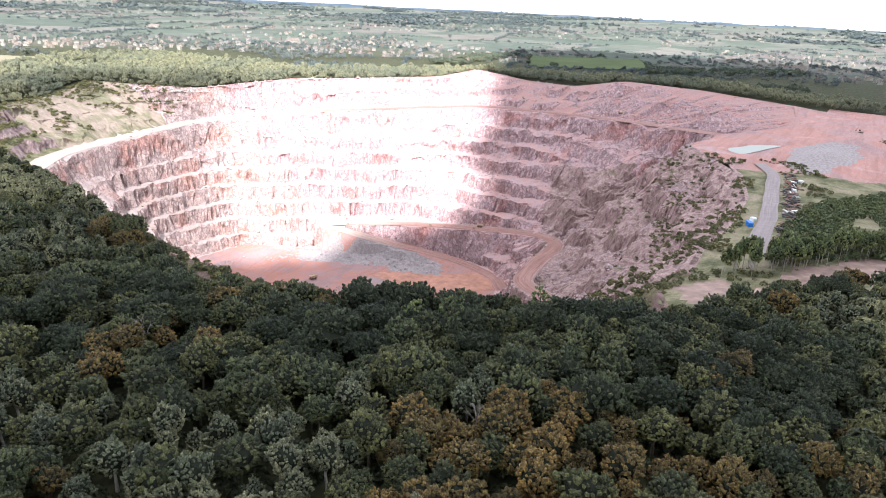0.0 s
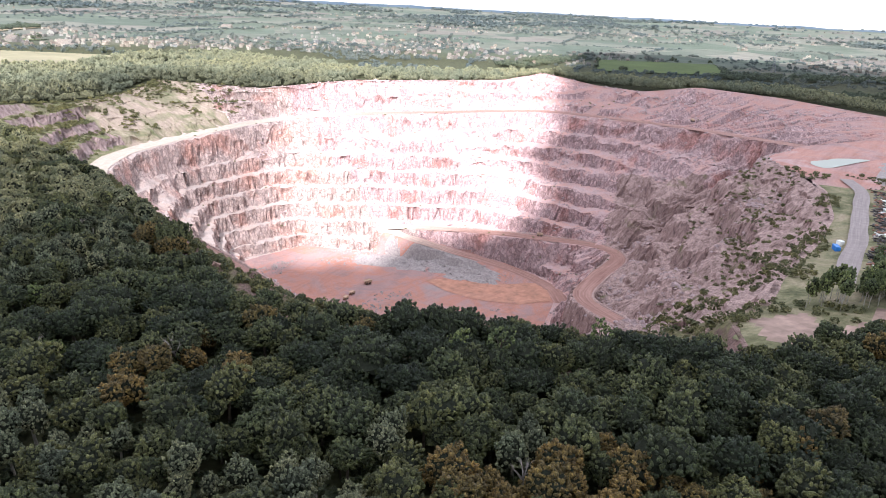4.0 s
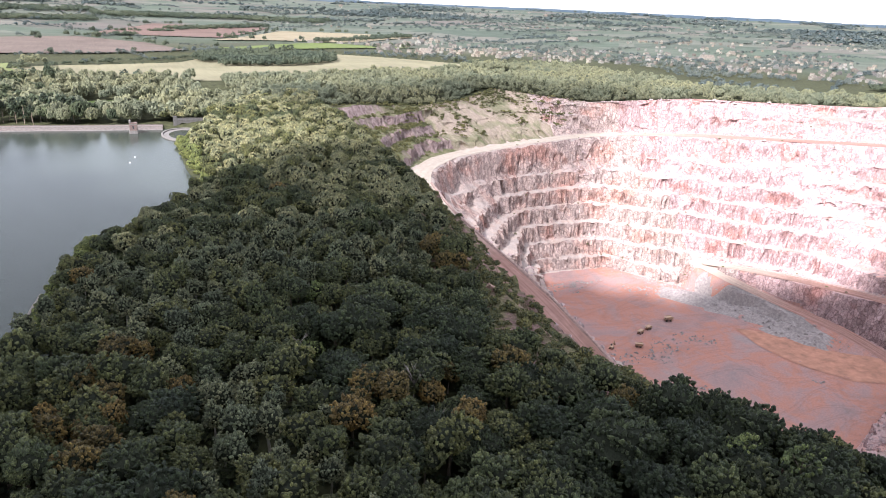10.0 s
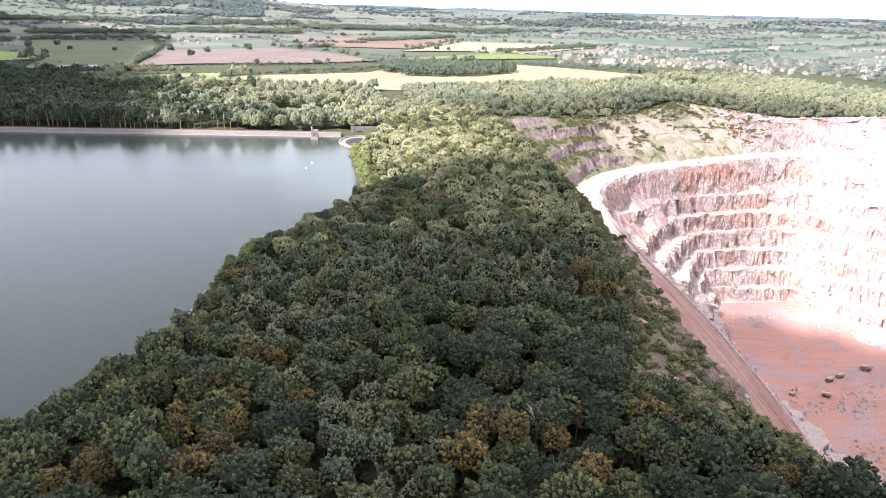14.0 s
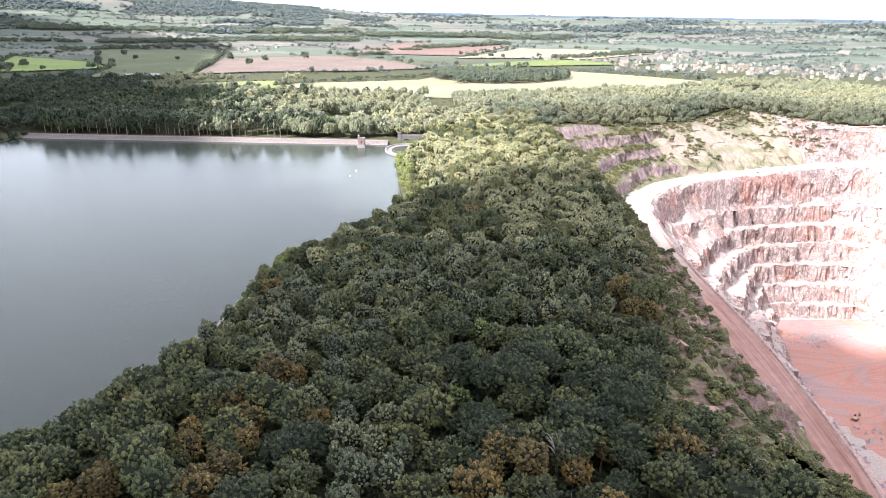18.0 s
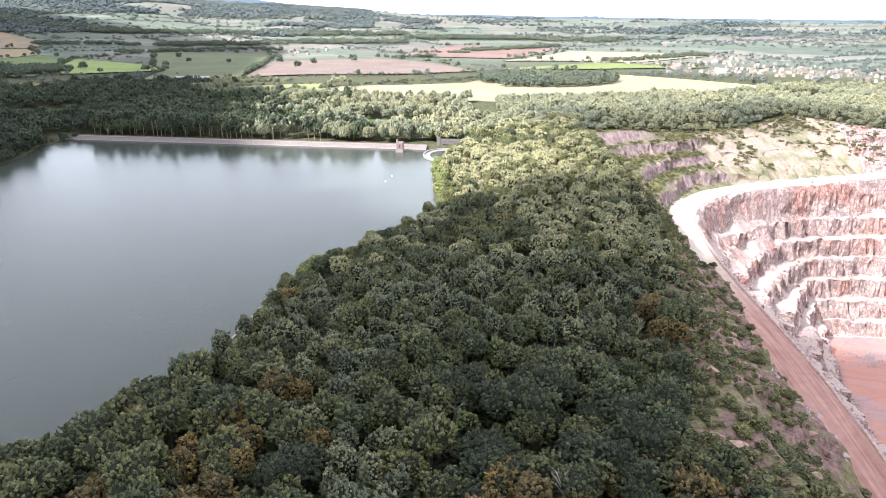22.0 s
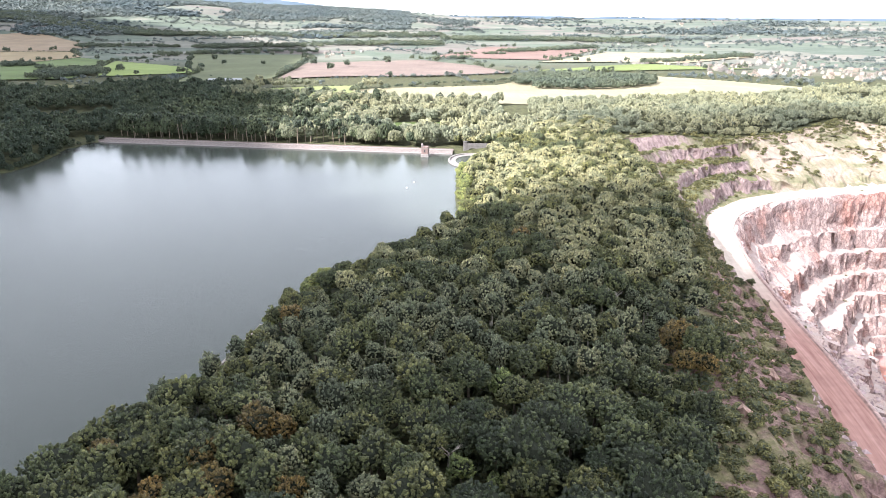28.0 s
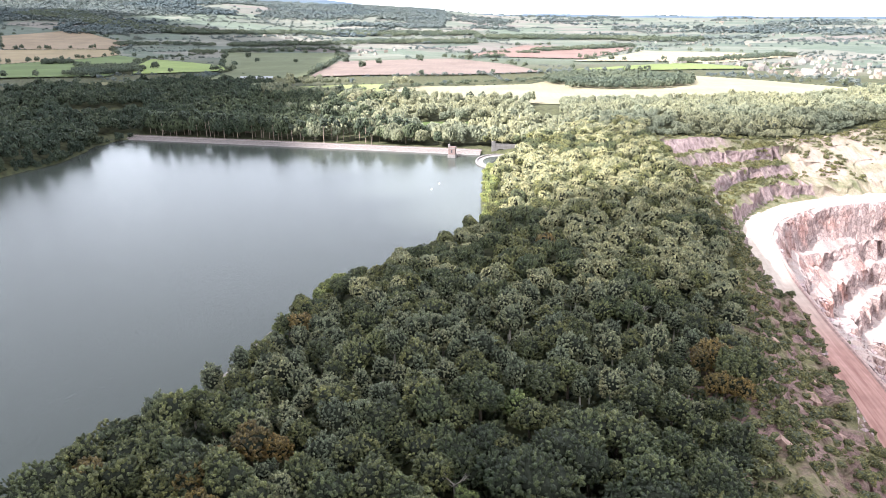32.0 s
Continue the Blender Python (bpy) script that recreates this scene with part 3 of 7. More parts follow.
# where the upper haul road runs, the wall bends: its reach and height by bearing
road_line = smooth(ROAD_UPPER)
road_th = np.arctan2(road_line[:, 1] - MID[1], road_line[:, 0] - MID[0])
road_th = np.where(road_th < -2.0, road_th + 2 * math.pi, road_th)
bear_up = np.where(BEAR < -0.75, BEAR + 2 * math.pi, BEAR)
order = np.argsort(road_th)
KNEE_R = np.interp(bear_up, road_th[order], np.hypot(road_line[:, 0] - MID[0], road_line[:, 1] - MID[1])[order])
KNEE_Z = np.interp(bear_up, road_th[order], road_line[:, 2][order])
on_road = sstep(bear_up, road_th.min() - 0.02, road_th.min() + 0.15) * (1 - sstep(bear_up, road_th.max() - 0.15, road_th.max() + 0.02))
KNEE_R = KNEE_R * on_road + (RIM_R - 4 - 0.4 * (RIM_R - 4 - PIT_R)) * (1 - on_road)
KNEE_Z = np.minimum(KNEE_Z * on_road + (RIM_Z + 0.4 * (FLOOR_Z - RIM_Z)) * (1 - on_road), RIM_Z - 3)
KNEE_R = np.clip(KNEE_R, PIT_R + 12, RIM_R - 12)


def wall_height(th, r, rr, rf, zr):
    rk, zk = np.interp(th, BEAR, KNEE_R), np.interp(th, BEAR, KNEE_Z)
    up, dn = np.clip((rr - 4 - r) / (rr - 4 - rk), 0, 1), np.clip((rk - r) / (rk - rf), 0, 1)
    return zr + (zk - zr) * up + (FLOOR_Z - zk) * dn


HIGH_STEP = 10.5


def bench_n(th, h):
    """Counts benches by height: tall ones below the upper road, low ones above it."""
    zk = np.interp(th, BEAR, KNEE_Z)
    return np.where(h > zk, zk / STEP + (h - zk) / HIGH_STEP, h / STEP)


def bench_z(th, n):
    zk = np.interp(th, BEAR, KNEE_Z)
    return np.where(n > zk / STEP, zk + (n - zk / STEP) * HIGH_STEP, n * STEP)


def face_width(th, above, rr, rf, zr):
    """Half the share of a bench that its steep face takes, so that faces stay steep on gentle slopes."""
    rk, zk = np.interp(th, BEAR, KNEE_R), np.interp(th, BEAR, KNEE_Z)
    run = np.where(above, HIGH_STEP * (rr - 4 - rk) / (zr - zk), STEP * (rk - rf) / (zk - FLOOR_Z))
    return np.clip(2.2 / run, 0.03, 0.15)


def wall_reach(th, h, rr, rf, zr):
    rk, zk = np.interp(th, BEAR, KNEE_R), np.interp(th, BEAR, KNEE_Z)
    up, dn = np.clip((zr - h) / (zr - zk), 0, 1), np.clip((zk - h) / (zk - FLOOR_Z), 0, 1)
    return rr - 4 - up * (rr - 4 - rk) - dn * (rk - rf)




POND = ((604, 60), (590, 57), (581, 47), (588, 41), (604, 36), (628, 29), (654, 21), (651, 30), (638, 45), (622, 51))
POND_Z = -4.5


def polar(x, y):
    dx, dy = x - MID[0], y - MID[1]
    th, r = np.arctan2(dy, dx), np.hypot(dx, dy)
    rr, rf, zr = np.interp(th, BEAR, RIM_R), np.interp(th, BEAR, PIT_R), np.interp(th, BEAR, RIM_Z)
    return th, r, rr, rf, zr


def ledge_wave(th, k):
    """How far a bench wanders up or down along the wall."""
    u = th * 400
    return 5.2 * vnoise(u, k * 37.0, 60, 5) + 3.2 * vnoise(u, k * 53.0, 22, 6) + 1.5 * vnoise(u, k * 71.0, 8, 3)


# a bank of grey stone tipped along the foot of the ramp
HEAP = ((444, 432, 0), (466, 402, 0), (484, 352, 0), (492, 308, 0))


def pit_height(x, y):
    th, r, rr, rf, zr = polar(x, y)
    t = np.clip((rr - 4 - r) / np.maximum(rr - 4 - rf, 1.0), 0, 1)
    h = wall_height(th, r, rr, rf, zr)
    k = np.round(bench_n(th, h) - 0.25)
    wave = ledge_wave(th, k)
    n = bench_n(th, h) - wave / STEP
    fl = np.floor(n)
    fr = n - fl
    fw = face_width(th, h > np.interp(th, BEAR, KNEE_Z), rr, rf, zr)
    ter = bench_z(th, fl + 0.95 * sstep(fr, 0.73 - fw, 0.73 + fw) + 0.05 * fr)
    slump = np.where(h > np.interp(th, BEAR, KNEE_Z), 0.4, 0.75) * sstep(vnoise(x, y, 55, 4) + 0.4 * vnoise(x, y, 20, 1), 0.15, 0.6)
    # a smooth dusty slope above the upper road
    slope = sstep(x, 262, 300) * (1 - sstep(x, 405, 440)) * sstep(y, 540, 570) * (h > np.interp(th, BEAR, KNEE_Z))
    slump = np.maximum(slump, 0.96 * slope)
    ter = ter * (1 - slump) + (h + (1.5 - 1.1 * slope) * vnoise(x, y, 11, 6)) * slump
    loose = 1.9 * np.abs(vnoise(x, y, 17, 3)) + 1.2 * np.abs(vnoise(x, y, 8, 0)) - 1.2
    ter = ter + loose * (1 - 0.9 * slope) * sstep(t, 0.03, 0.1)
    near_rim = sstep(t, 0.0, 0.05)
    ter = np.minimum(ter * near_rim + h * (1 - near_rim), zr)
    crag = np.abs(vnoise(x, y, 38, 7)) * 16 + np.abs(vnoise(x, y, 15, 2)) * 8 + 3 * vnoise(x, y, 6.5, 3)
    lift = 12 * vnoise(x, y, 60, 1) + 7 * vnoise(x, y, 24, 4)
    cn = (h + lift) / 30.0
    cliffs = 30 * (np.floor(cn) + 0.25 * (cn - np.floor(cn)) + 0.75 * sstep(cn - np.floor(cn), 0.64, 0.84)) - lift
    gully = 3.5 * np.abs(vnoise(x * 0.3, y, 8, 5)) + 2.0 * np.abs(vnoise(x * 0.6, y, 4, 6))
    broken = 0.78 * cliffs + 0.22 * h + 0.7 * (crag - 8) + (gully - 2.5) * np.sin(np.pi * t) ** 0.5
    broken = h + (broken - h) * sstep(t, 0.0, 0.12)
    rug = sstep(x, 250, 330) * (1 - sstep(y, 110 + 0.28 * (x - 300), 200 + 0.28 * (x - 300)))
    side = (1 - sstep(x, 175, 215)) * (1 - sstep(y, 380, 450))
    rug = 0.8 * np.maximum(rug, 0.9 * side)
    z = ter * (1 - rug) + broken * rug + (0.6 * vnoise(x, y, 9, 2) + 0.45 * vnoise(x, y, 4, 5)) * near_rim
    low = r <= rf
    bank = np.clip(1 - seg_dist(x, y, HEAP, closed=False)[0] / 15, 0, 1) * (5 + 2.5 * vnoise(x, y, 11, 4))
    z = np.where(low, FLOOR_Z + 0.8 * vnoise(x, y, 40, 2) + 0.3 * vnoise(x, y, 8, 3) + bank, np.maximum(z, FLOOR_Z - 0.5))
    for line, half in ROADS:
        d, zr2, _ = seg_dist(x, y, line, closed=False)
        k = 1 - sstep(d, half + 1.0, half + 8.0)
        z = z * (1 - k) + (zr2 - 0.25) * k
    return z, low


def rim_land(x, y):
    """Land outside the pit, led up to its rim."""
    z0 = land(x, y)
    _, r, rr, _, zr = polar(x, y)
    w = np.exp(-np.maximum(r - rr, 0) / 45.0)
    z = z0 * (1 - w) + zr * w
    # the terrace that holds the settling pond
    d = np.where(inside(x, y, POND), 0, seg_dist(x, y, [(*p, 0) for p in POND])[0])
    k = 1 - sstep(d, 8, 20)
    z = z * (1 - k) + (POND_Z + 0.8) * k
    k = 1 - sstep(d, 0.5, 4)
    return z * (1 - k) + (POND_Z - 0.7) * k


def height(x, y):
    """Height of the ground everywhere, whether a place lies in the quarry, and whether on its floor."""
    x, y = np.asarray(x, float), np.asarray(y, float)
    _, r, rr, _, _ = polar(x, y)
    pit = r < rr
    zp, low = pit_height(x, y)
    return np.where(pit, zp, rim_land(x, y)), pit, low & pit


def on_ground(x, y):
    return float(height(np.array([float(x)]), np.array([float(y)]))[0][0])


# ---- mesh helpers ----
def mesh_from(name, verts, faces, mats=(), smooth_shade=False, uvs=None, mat_ids=None):
    me = bpy.data.meshes.new(name)
    me.from_pydata([tuple(v) for v in verts], [], [tuple(int(i) for i in f) for f in faces])
    for m in mats:
        me.materials.append(m)
    if smooth_shade:
        me.polygons.foreach_set("use_smooth", np.ones(len(me.polygons), bool))
    if mat_ids is not None:
        me.polygons.foreach_set("material_index", np.asarray(mat_ids, np.int32))
    if uvs is not None:
        lay = me.uv_layers.new(name="UVMap")
        idx = np.empty(len(me.loops), np.int32)
        me.loops.foreach_get("vertex_index", idx)
        lay.data.foreach_set("uv", np.asarray(uvs, float)[idx].ravel())
    me.update()
    return me


def big_mesh(name, co, quads, mats=(), smooth_shade=False, mat_ids=None):
    """Many quads at once (numpy arrays)."""
    me = bpy.data.meshes.new(name)
    co, quads = np.asarray(co, np.float32), np.asarray(quads, np.int32)
    k = quads.shape[1]
    me.vertices.add(len(co))
    me.vertices.foreach_set("co", co.ravel())
    me.loops.add(quads.size)
    me.loops.foreach_set("vertex_index", quads.ravel())
    me.polygons.add(len(quads))
    me.polygons.foreach_set("loop_start", np.arange(len(quads), dtype=np.int32) * k)
    me.polygons.foreach_set("loop_total", np.full(len(quads), k, np.int32))
    for m in mats:
        me.materials.append(m)
    if mat_ids is not None:
        me.polygons.foreach_set("material_index", np.asarray(mat_ids, np.int32))
    me.polygons.foreach_set("use_smooth", np.full(len(quads), smooth_shade))
    me.update(calc_edges=True)
    me.validate()
    return me


def part(name, bm, material, parent, label=""):
    """Links a bmesh as one mesh object under a thing or a part."""
    me = bpy.data.meshes.new(name)
    bm.to_mesh(me)
    bm.free()
    me.materials.append(material)
    ob = new(name, me)
    ob.parent = parent
    return tagged(ob, label) if label else ob


def mesh_part(name, me, parent, label=""):
    ob = new(name, me)
    ob.parent = parent
    return tagged(ob, label) if label else ob


def thing(name, m, label, category, group="", kind=""):
    e = new(name)
    e.matrix_world = m
    return tagged(e, label, category, group, kind)


def box(bm, cx, cy, cz, sx, sy, sz, bev=0.0, turn=None):
    """A box of that full size, round-edged by bev, centred at a place."""
    made = bmesh.ops.create_cube(bm, size=1.0)
    vs = made["verts"]
    bmesh.ops.scale(bm, vec=(sx, sy, sz), verts=vs)
    if bev:
        es = list({e for v in vs for e in v.link_edges})
        vs = list({v for f in bmesh.ops.bevel(bm, geom=es, offset=bev, segments=1, affect="EDGES")["faces"] for v in f.verts} | {v for v in vs if v.is_valid})
    if turn:
        bmesh.ops.transform(bm, matrix=turn, verts=vs)
    bmesh.ops.translate(bm, vec=(cx, cy, cz), verts=vs)
    return vs


def tube(bm, a, b, r0, r1, n=7):
    a, b = Vector(a), Vector(b)
    q = (b - a).to_track_quat("Z", "Y").to_matrix()
    rings = []
    for c, r in ((a, r0), (b, r1)):
        rings.append([bm.verts.new(c + q @ Vector((r * math.cos(t), r * math.sin(t), 0))) for t in np.arange(n) * 2 * math.pi / n])
    for i in range(n):
        bm.faces.new((rings[0][i], rings[0][(i + 1) % n], rings[1][(i + 1) % n], rings[1][i]))
    bm.faces.new(rings[1])
    bm.faces.new(rings[0][::-1])


# ---- ground and quarry: one sheet, cut along the rim ----
def axis(stops):
    out = []
    for a, b, step in stops:
        out += list(np.linspace(a, b, max(1, int(round((b - a) / step))), endpoint=False))
    return np.array(out + [stops[-1][1]])


gx = axis([(-4950, -1500, 250), (-1500, -700, 60), (-700, -350, 18), (-350, 60, 8), (60, 640, 3.2), (640, 960, 3.6), (960, 1500, 45), (1500, 4950, 250)])
gy = axis([(-1800, -300, 250), (-300, -160, 12), (-160, -60, 4.5), (-60, 640, 3.2), (640, 760, 4.5), (760, 1500, 30), (1500, 4950, 160)])
GX, GY = np.meshgrid(gx, gy)
_, gr, grr, _, _ = polar(GX, GY)
GZ = rim_land(GX, GY) - np.where(gr < grr, 0.35, 0.0)
co = np.stack([GX, GY, GZ], -1).reshape(-1, 3)
nx, ny = len(gx), len(gy)
ii = (np.arange(ny - 1)[:, None] * nx + np.arange(nx - 1)[None]).ravel()
quads = np.stack([ii, ii + 1, ii + nx + 1, ii + nx], 1)
quads = quads[~((gr < grr).ravel()[quads].all(1))]

# the pit: rings of points that follow the benches
NT = 1500
th = np.linspace(-math.pi, math.pi, NT, endpoint=False)
rim_r, rim_z, pit_r = np.interp(th, BEAR, RIM_R), np.interp(th, BEAR, RIM_Z), np.interp(th, BEAR, PIT_R)
rows_r = [rim_r, rim_r - 2.0, rim_r - 4.0]
for k in range(3, -11, -1):
    w = ledge_wave(th, k)
    fw = face_width(th, bench_z(th, k + 0.73) > np.interp(th, BEAR, KNEE_Z), rim_r, pit_r, rim_z)
    for fr in (0.73 + fw, 0.73 + 0.6 * fw, 0.73 + 0.2 * fw, 0.73 - 0.2 * fw, 0.73 - 0.6 * fw, 0.73 - fw, 0.3, 0.0):
        hh = bench_z(th, k + fr + w / STEP)
        rows_r.append(wall_reach(th, hh, rim_r, pit_r, rim_z))
for q in (0.985, 0.95, 0.91, 0.87, 0.83, 0.79, 0.75, 0.71, 0.66, 0.6, 0.54, 0.47, 0.4, 0.3, 0.18, 0.08, 0.0005):
    rows_r.append(pit_r * q)
R = np.stack(rows_r)
TH = np.repeat(th[None], len(R), 0)
PX, PY = MID[0] + R * np.cos(TH), MID[1] + R * np.sin(TH)
PZ, PLOW = pit_height(PX, PY)
face_rows = np.zeros(len(R))
for j in range(14):
    face_rows[3 + 8 * j + np.arange(1, 6)] = (0.6, 1.0, 1.0, 0.8, 0.4)
push = face_rows[:, None] * (3.6 * np.abs(vnoise(TH * 400, PZ * 0.8, 11, 1)) + 2.6 * np.abs(vnoise(TH * 400, PZ * 1.2, 5, 4)) + 2.4 * vnoise(TH * 400, PZ, 26, 2) - 1.5) * np.where(PLOW, 0, 1)
droad = np.minimum(*(seg_dist(PX, PY, line, closed=False)[0] for line, _ in ROADS))
push *= sstep(droad, 11, 16)
PX, PY = PX + push * np.cos(TH), PY + push * np.sin(TH)
PX += 0.3 * vnoise(PX, PY, 5, 3) * (face_rows[:, None] > 0)
pco = np.stack([PX, PY, PZ], -1).reshape(-1, 3)
ri, ci = np.meshgrid(np.arange(len(R) - 1), np.arange(NT), indexing="ij")
ri, ci = ri.ravel(), ci.ravel()
pq = np.stack([ri * NT + ci, (ri + 1) * NT + ci, (ri + 1) * NT + (ci + 1) % NT, ri * NT + (ci + 1) % NT], 1)
p_floor = ri >= 3 + 8 * 14 - 1


def sheet(name, points, faces, mats, label, category, shade=True):
    used, inv = np.unique(faces, return_inverse=True)
    ob = new(name, big_mesh(name, points[used], inv.reshape(-1, 4), mats, shade))
    return tagged(ob, label, category, "", "structure")


qx, qy = co[quads].mean(1)[:, 0], co[quads].mean(1)[:, 1]
edge_x, edge_y = qx + 5 * vnoise(qx, qy, 15, 1), qy + 5 * vnoise(qx, qy, 15, 2)
YARD = ((500, 70), (512, 12), (526, -9), (519, -41), (528, -66), (560, -280), (960, -280), (1010, -60), (960, 60), (925, 60), (800, 40), (700, 90), (600, 130))
BARE = ((174, 4), (190, 6), (200, 0), (206, -8), (194, -20), (226, -30), (242, -38), (278, -66), (310, -120), (280, -120), (248, -70), (216, -42), (186, -28), (172, -8))
SPOIL = ((632, 14), (652, -12), (640, -44), (596, -46), (560, -34), (522, -16), (546, 6), (590, 6))
SLOPE = ((150, 30), (500, 90), (540, 40), (526, -9), (519, -41), (528, -66), (560, -280), (300, -280), (220, -130), (180, -40))
q_spoil = inside(edge_x, edge_y, SPOIL)
q_yard = inside(edge_x, edge_y, YARD) & ~q_spoil
q_bare = inside(edge_x, edge_y, BARE) & ~q_yard & ~q_spoil
q_top = ~q_bare & (seg_dist(edge_x, edge_y, RIM)[0] < 24) & (edge_y > 20) & (edge_y < 250) & (edge_x < 135) & (edge_x > 40)
q_slope = ~q_top & inside(edge_x, edge_y, SLOPE) & ~q_yard & ~q_bare & ~q_spoil
sheet("quarry_yard", co, quads[q_yard], [M_YARD], "bare reddish stone yard with wheel tracks beside the pit", "quarry yard")
sheet("spoil_bank", co, quads[q_spoil], [M_SPOIL], "grey stone spoil bank beside the settling pond", "spoil bank")
sheet("bare_earth", co, quads[q_bare], [M_SANDY], "bare sandy earth bank and clearing above the pit", "bare earth")
sheet("grass_slope", co, quads[q_slope], [M_ROUGH], "rough yellow-green grass slope beside the track", "grass")
sheet("bank_top", co, quads[q_top], [M_BANK], "bare rocky lip of the bank above the haul road", "rock face", False)
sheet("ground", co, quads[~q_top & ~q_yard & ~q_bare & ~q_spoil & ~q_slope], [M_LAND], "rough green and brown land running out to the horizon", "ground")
qx, qy = pco[pq].mean(1)[:, 0], pco[pq].mean(1)[:, 1]
edge_x, edge_y = qx + 7 * vnoise(qx, qy, 18, 1), qy + 7 * vnoise(qx, qy, 18, 2)
outer = np.hypot(qx - MID[0], qy - MID[1]) > np.interp(np.arctan2(qy - MID[1], qx - MID[0]), BEAR, KNEE_R) + 9
q_crag = ~p_floor & ((edge_x > 150) & (edge_y < 150 + 0.28 * (edge_x - 300)) & (edge_x < 655) | outer & (edge_x < 300) & (edge_y < 470))
q_bank = q_crag & (qx < 215) & (edge_y < 360)
q_dusty = ~p_floor & ~q_bank & outer & (edge_x > 268 + 0.45 * np.maximum(0, 620 - edge_y)) & (edge_x < 425) & (edge_y > 540)
q_ledge = ~p_floor & ~q_bank & ~q_dusty & outer & (edge_x < 345) & (edge_y > 330)
q_crag &= ~q_ledge & ~q_dusty
sheet("old_ledges", pco, pq[q_ledge], [M_LEDGE], "old brown rock benches with grass grown over their ledges", "rock face", False)
sheet("dusty_slope", pco, pq[q_dusty], [M_DUSTY], "smooth pale pink slope of stone dust above the haul road", "slope", False)
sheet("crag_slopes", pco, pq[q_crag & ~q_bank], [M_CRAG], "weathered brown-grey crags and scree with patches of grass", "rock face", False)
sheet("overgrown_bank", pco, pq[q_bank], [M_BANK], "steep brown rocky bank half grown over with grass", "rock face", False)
q_red = ~q_crag & ~p_floor & ~q_ledge & ~q_dusty & outer & (edge_x > 520)
sheet("upper_benches", pco, pq[q_red], [M_REDROCK], "low reddish rock benches and dust above the haul road", "quarry", False)
q_pale = ~q_crag & ~p_floor & ~q_ledge & ~q_dusty & ~q_red & (edge_x < 500) & (edge_y > 250)
sheet("western_benches", pco, pq[q_pale], [M_PALEROCK], "stepped pale pink-grey granite faces with rubble on their benches", "quarry", False)
sheet("quarry_benches", pco, pq[~q_pale & ~q_crag & ~p_floor & ~q_ledge & ~q_dusty & ~q_red], [M_ROCK], "stepped pink granite quarry faces with dusty benches", "quarry", False)
q_heap = p_floor & (seg_dist(edge_x, edge_y, HEAP, closed=False)[0] < 15)
sheet("stone_heap", pco, pq[q_heap], [M_SPOIL], "long bank of grey broken stone at the foot of the ramp", "stone heap", False)
sheet("quarry_floor", pco, pq[p_floor & ~q_heap], [M_PITFLOOR], "red muddy quarry floor with grey stone spoil", "quarry floor")


def strip(name, line, half, mat, label, category, lift=0.0, kind="structure", cols=7):
    """A road laid along a line, slightly worn into ruts."""
    p = smooth(line, 5)
    d = np.gradient(p[:, :2], axis=0)
    d /= np.linalg.norm(d, axis=1)[:, None]
    n = np.stack([-d[:, 1], d[:, 0]], 1)
    run = np.r_[0, np.cumsum(np.linalg.norm(np.diff(p[:, :2], axis=0), axis=1))]
    verts, uvs, faces = [], [], []
    for i in range(len(p)):
        for j in range(cols):
            u = j / (cols - 1) * 2 - 1
            w = half * (1 + 0.06 * math.sin(run[i] * 0.11 + j))
            verts.append((p[i, 0] + n[i, 0] * u * w, p[i, 1] + n[i, 1] * u * w, p[i, 2] + lift + (0.10 if j in (1, 3, 5) else 0.0)))
            uvs.append((j / (cols - 1), run[i]))
    for i in range(len(p) - 1):
        for j in range(cols - 1):
            a = i * cols + j
            faces.append((a, a + 1, a + cols + 1, a + cols))
    return tagged(new(name, mesh_from(name, verts, faces, [mat], True, uvs)), label, category, "", kind)


strip("haul_road", ROAD_UPPER, 9.4, M_ROAD, "wide red dirt haul road ramping along the quarry side", "road")
strip("haul_road", ROAD_LOWER, 7.5, M_ROAD, "red dirt hairpin ramp rising from the pit floor", "road")

# ---- water ----
cx, cy = np.meshgrid(np.linspace(-680, 60, 30), np.linspace(-80, 660, 30))
verts = np.stack([cx, cy, 0 * cx], -1).reshape(-1, 3)
ii = (np.arange(29)[:, None] * 30 + np.arange(29)[None]).ravel()
keep = inside(cx.ravel()[ii] + 12, cy.ravel()[ii] + 12, LAKE) | (seg_dist(cx.ravel()[ii] + 12, cy.ravel()[ii] + 12, [(*p, 0) for p in LAKE])[0] < 30)
q = np.stack([ii, ii + 1, ii + 31, ii + 30], 1)[keep]
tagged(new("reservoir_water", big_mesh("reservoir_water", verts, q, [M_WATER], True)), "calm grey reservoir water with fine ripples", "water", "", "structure")


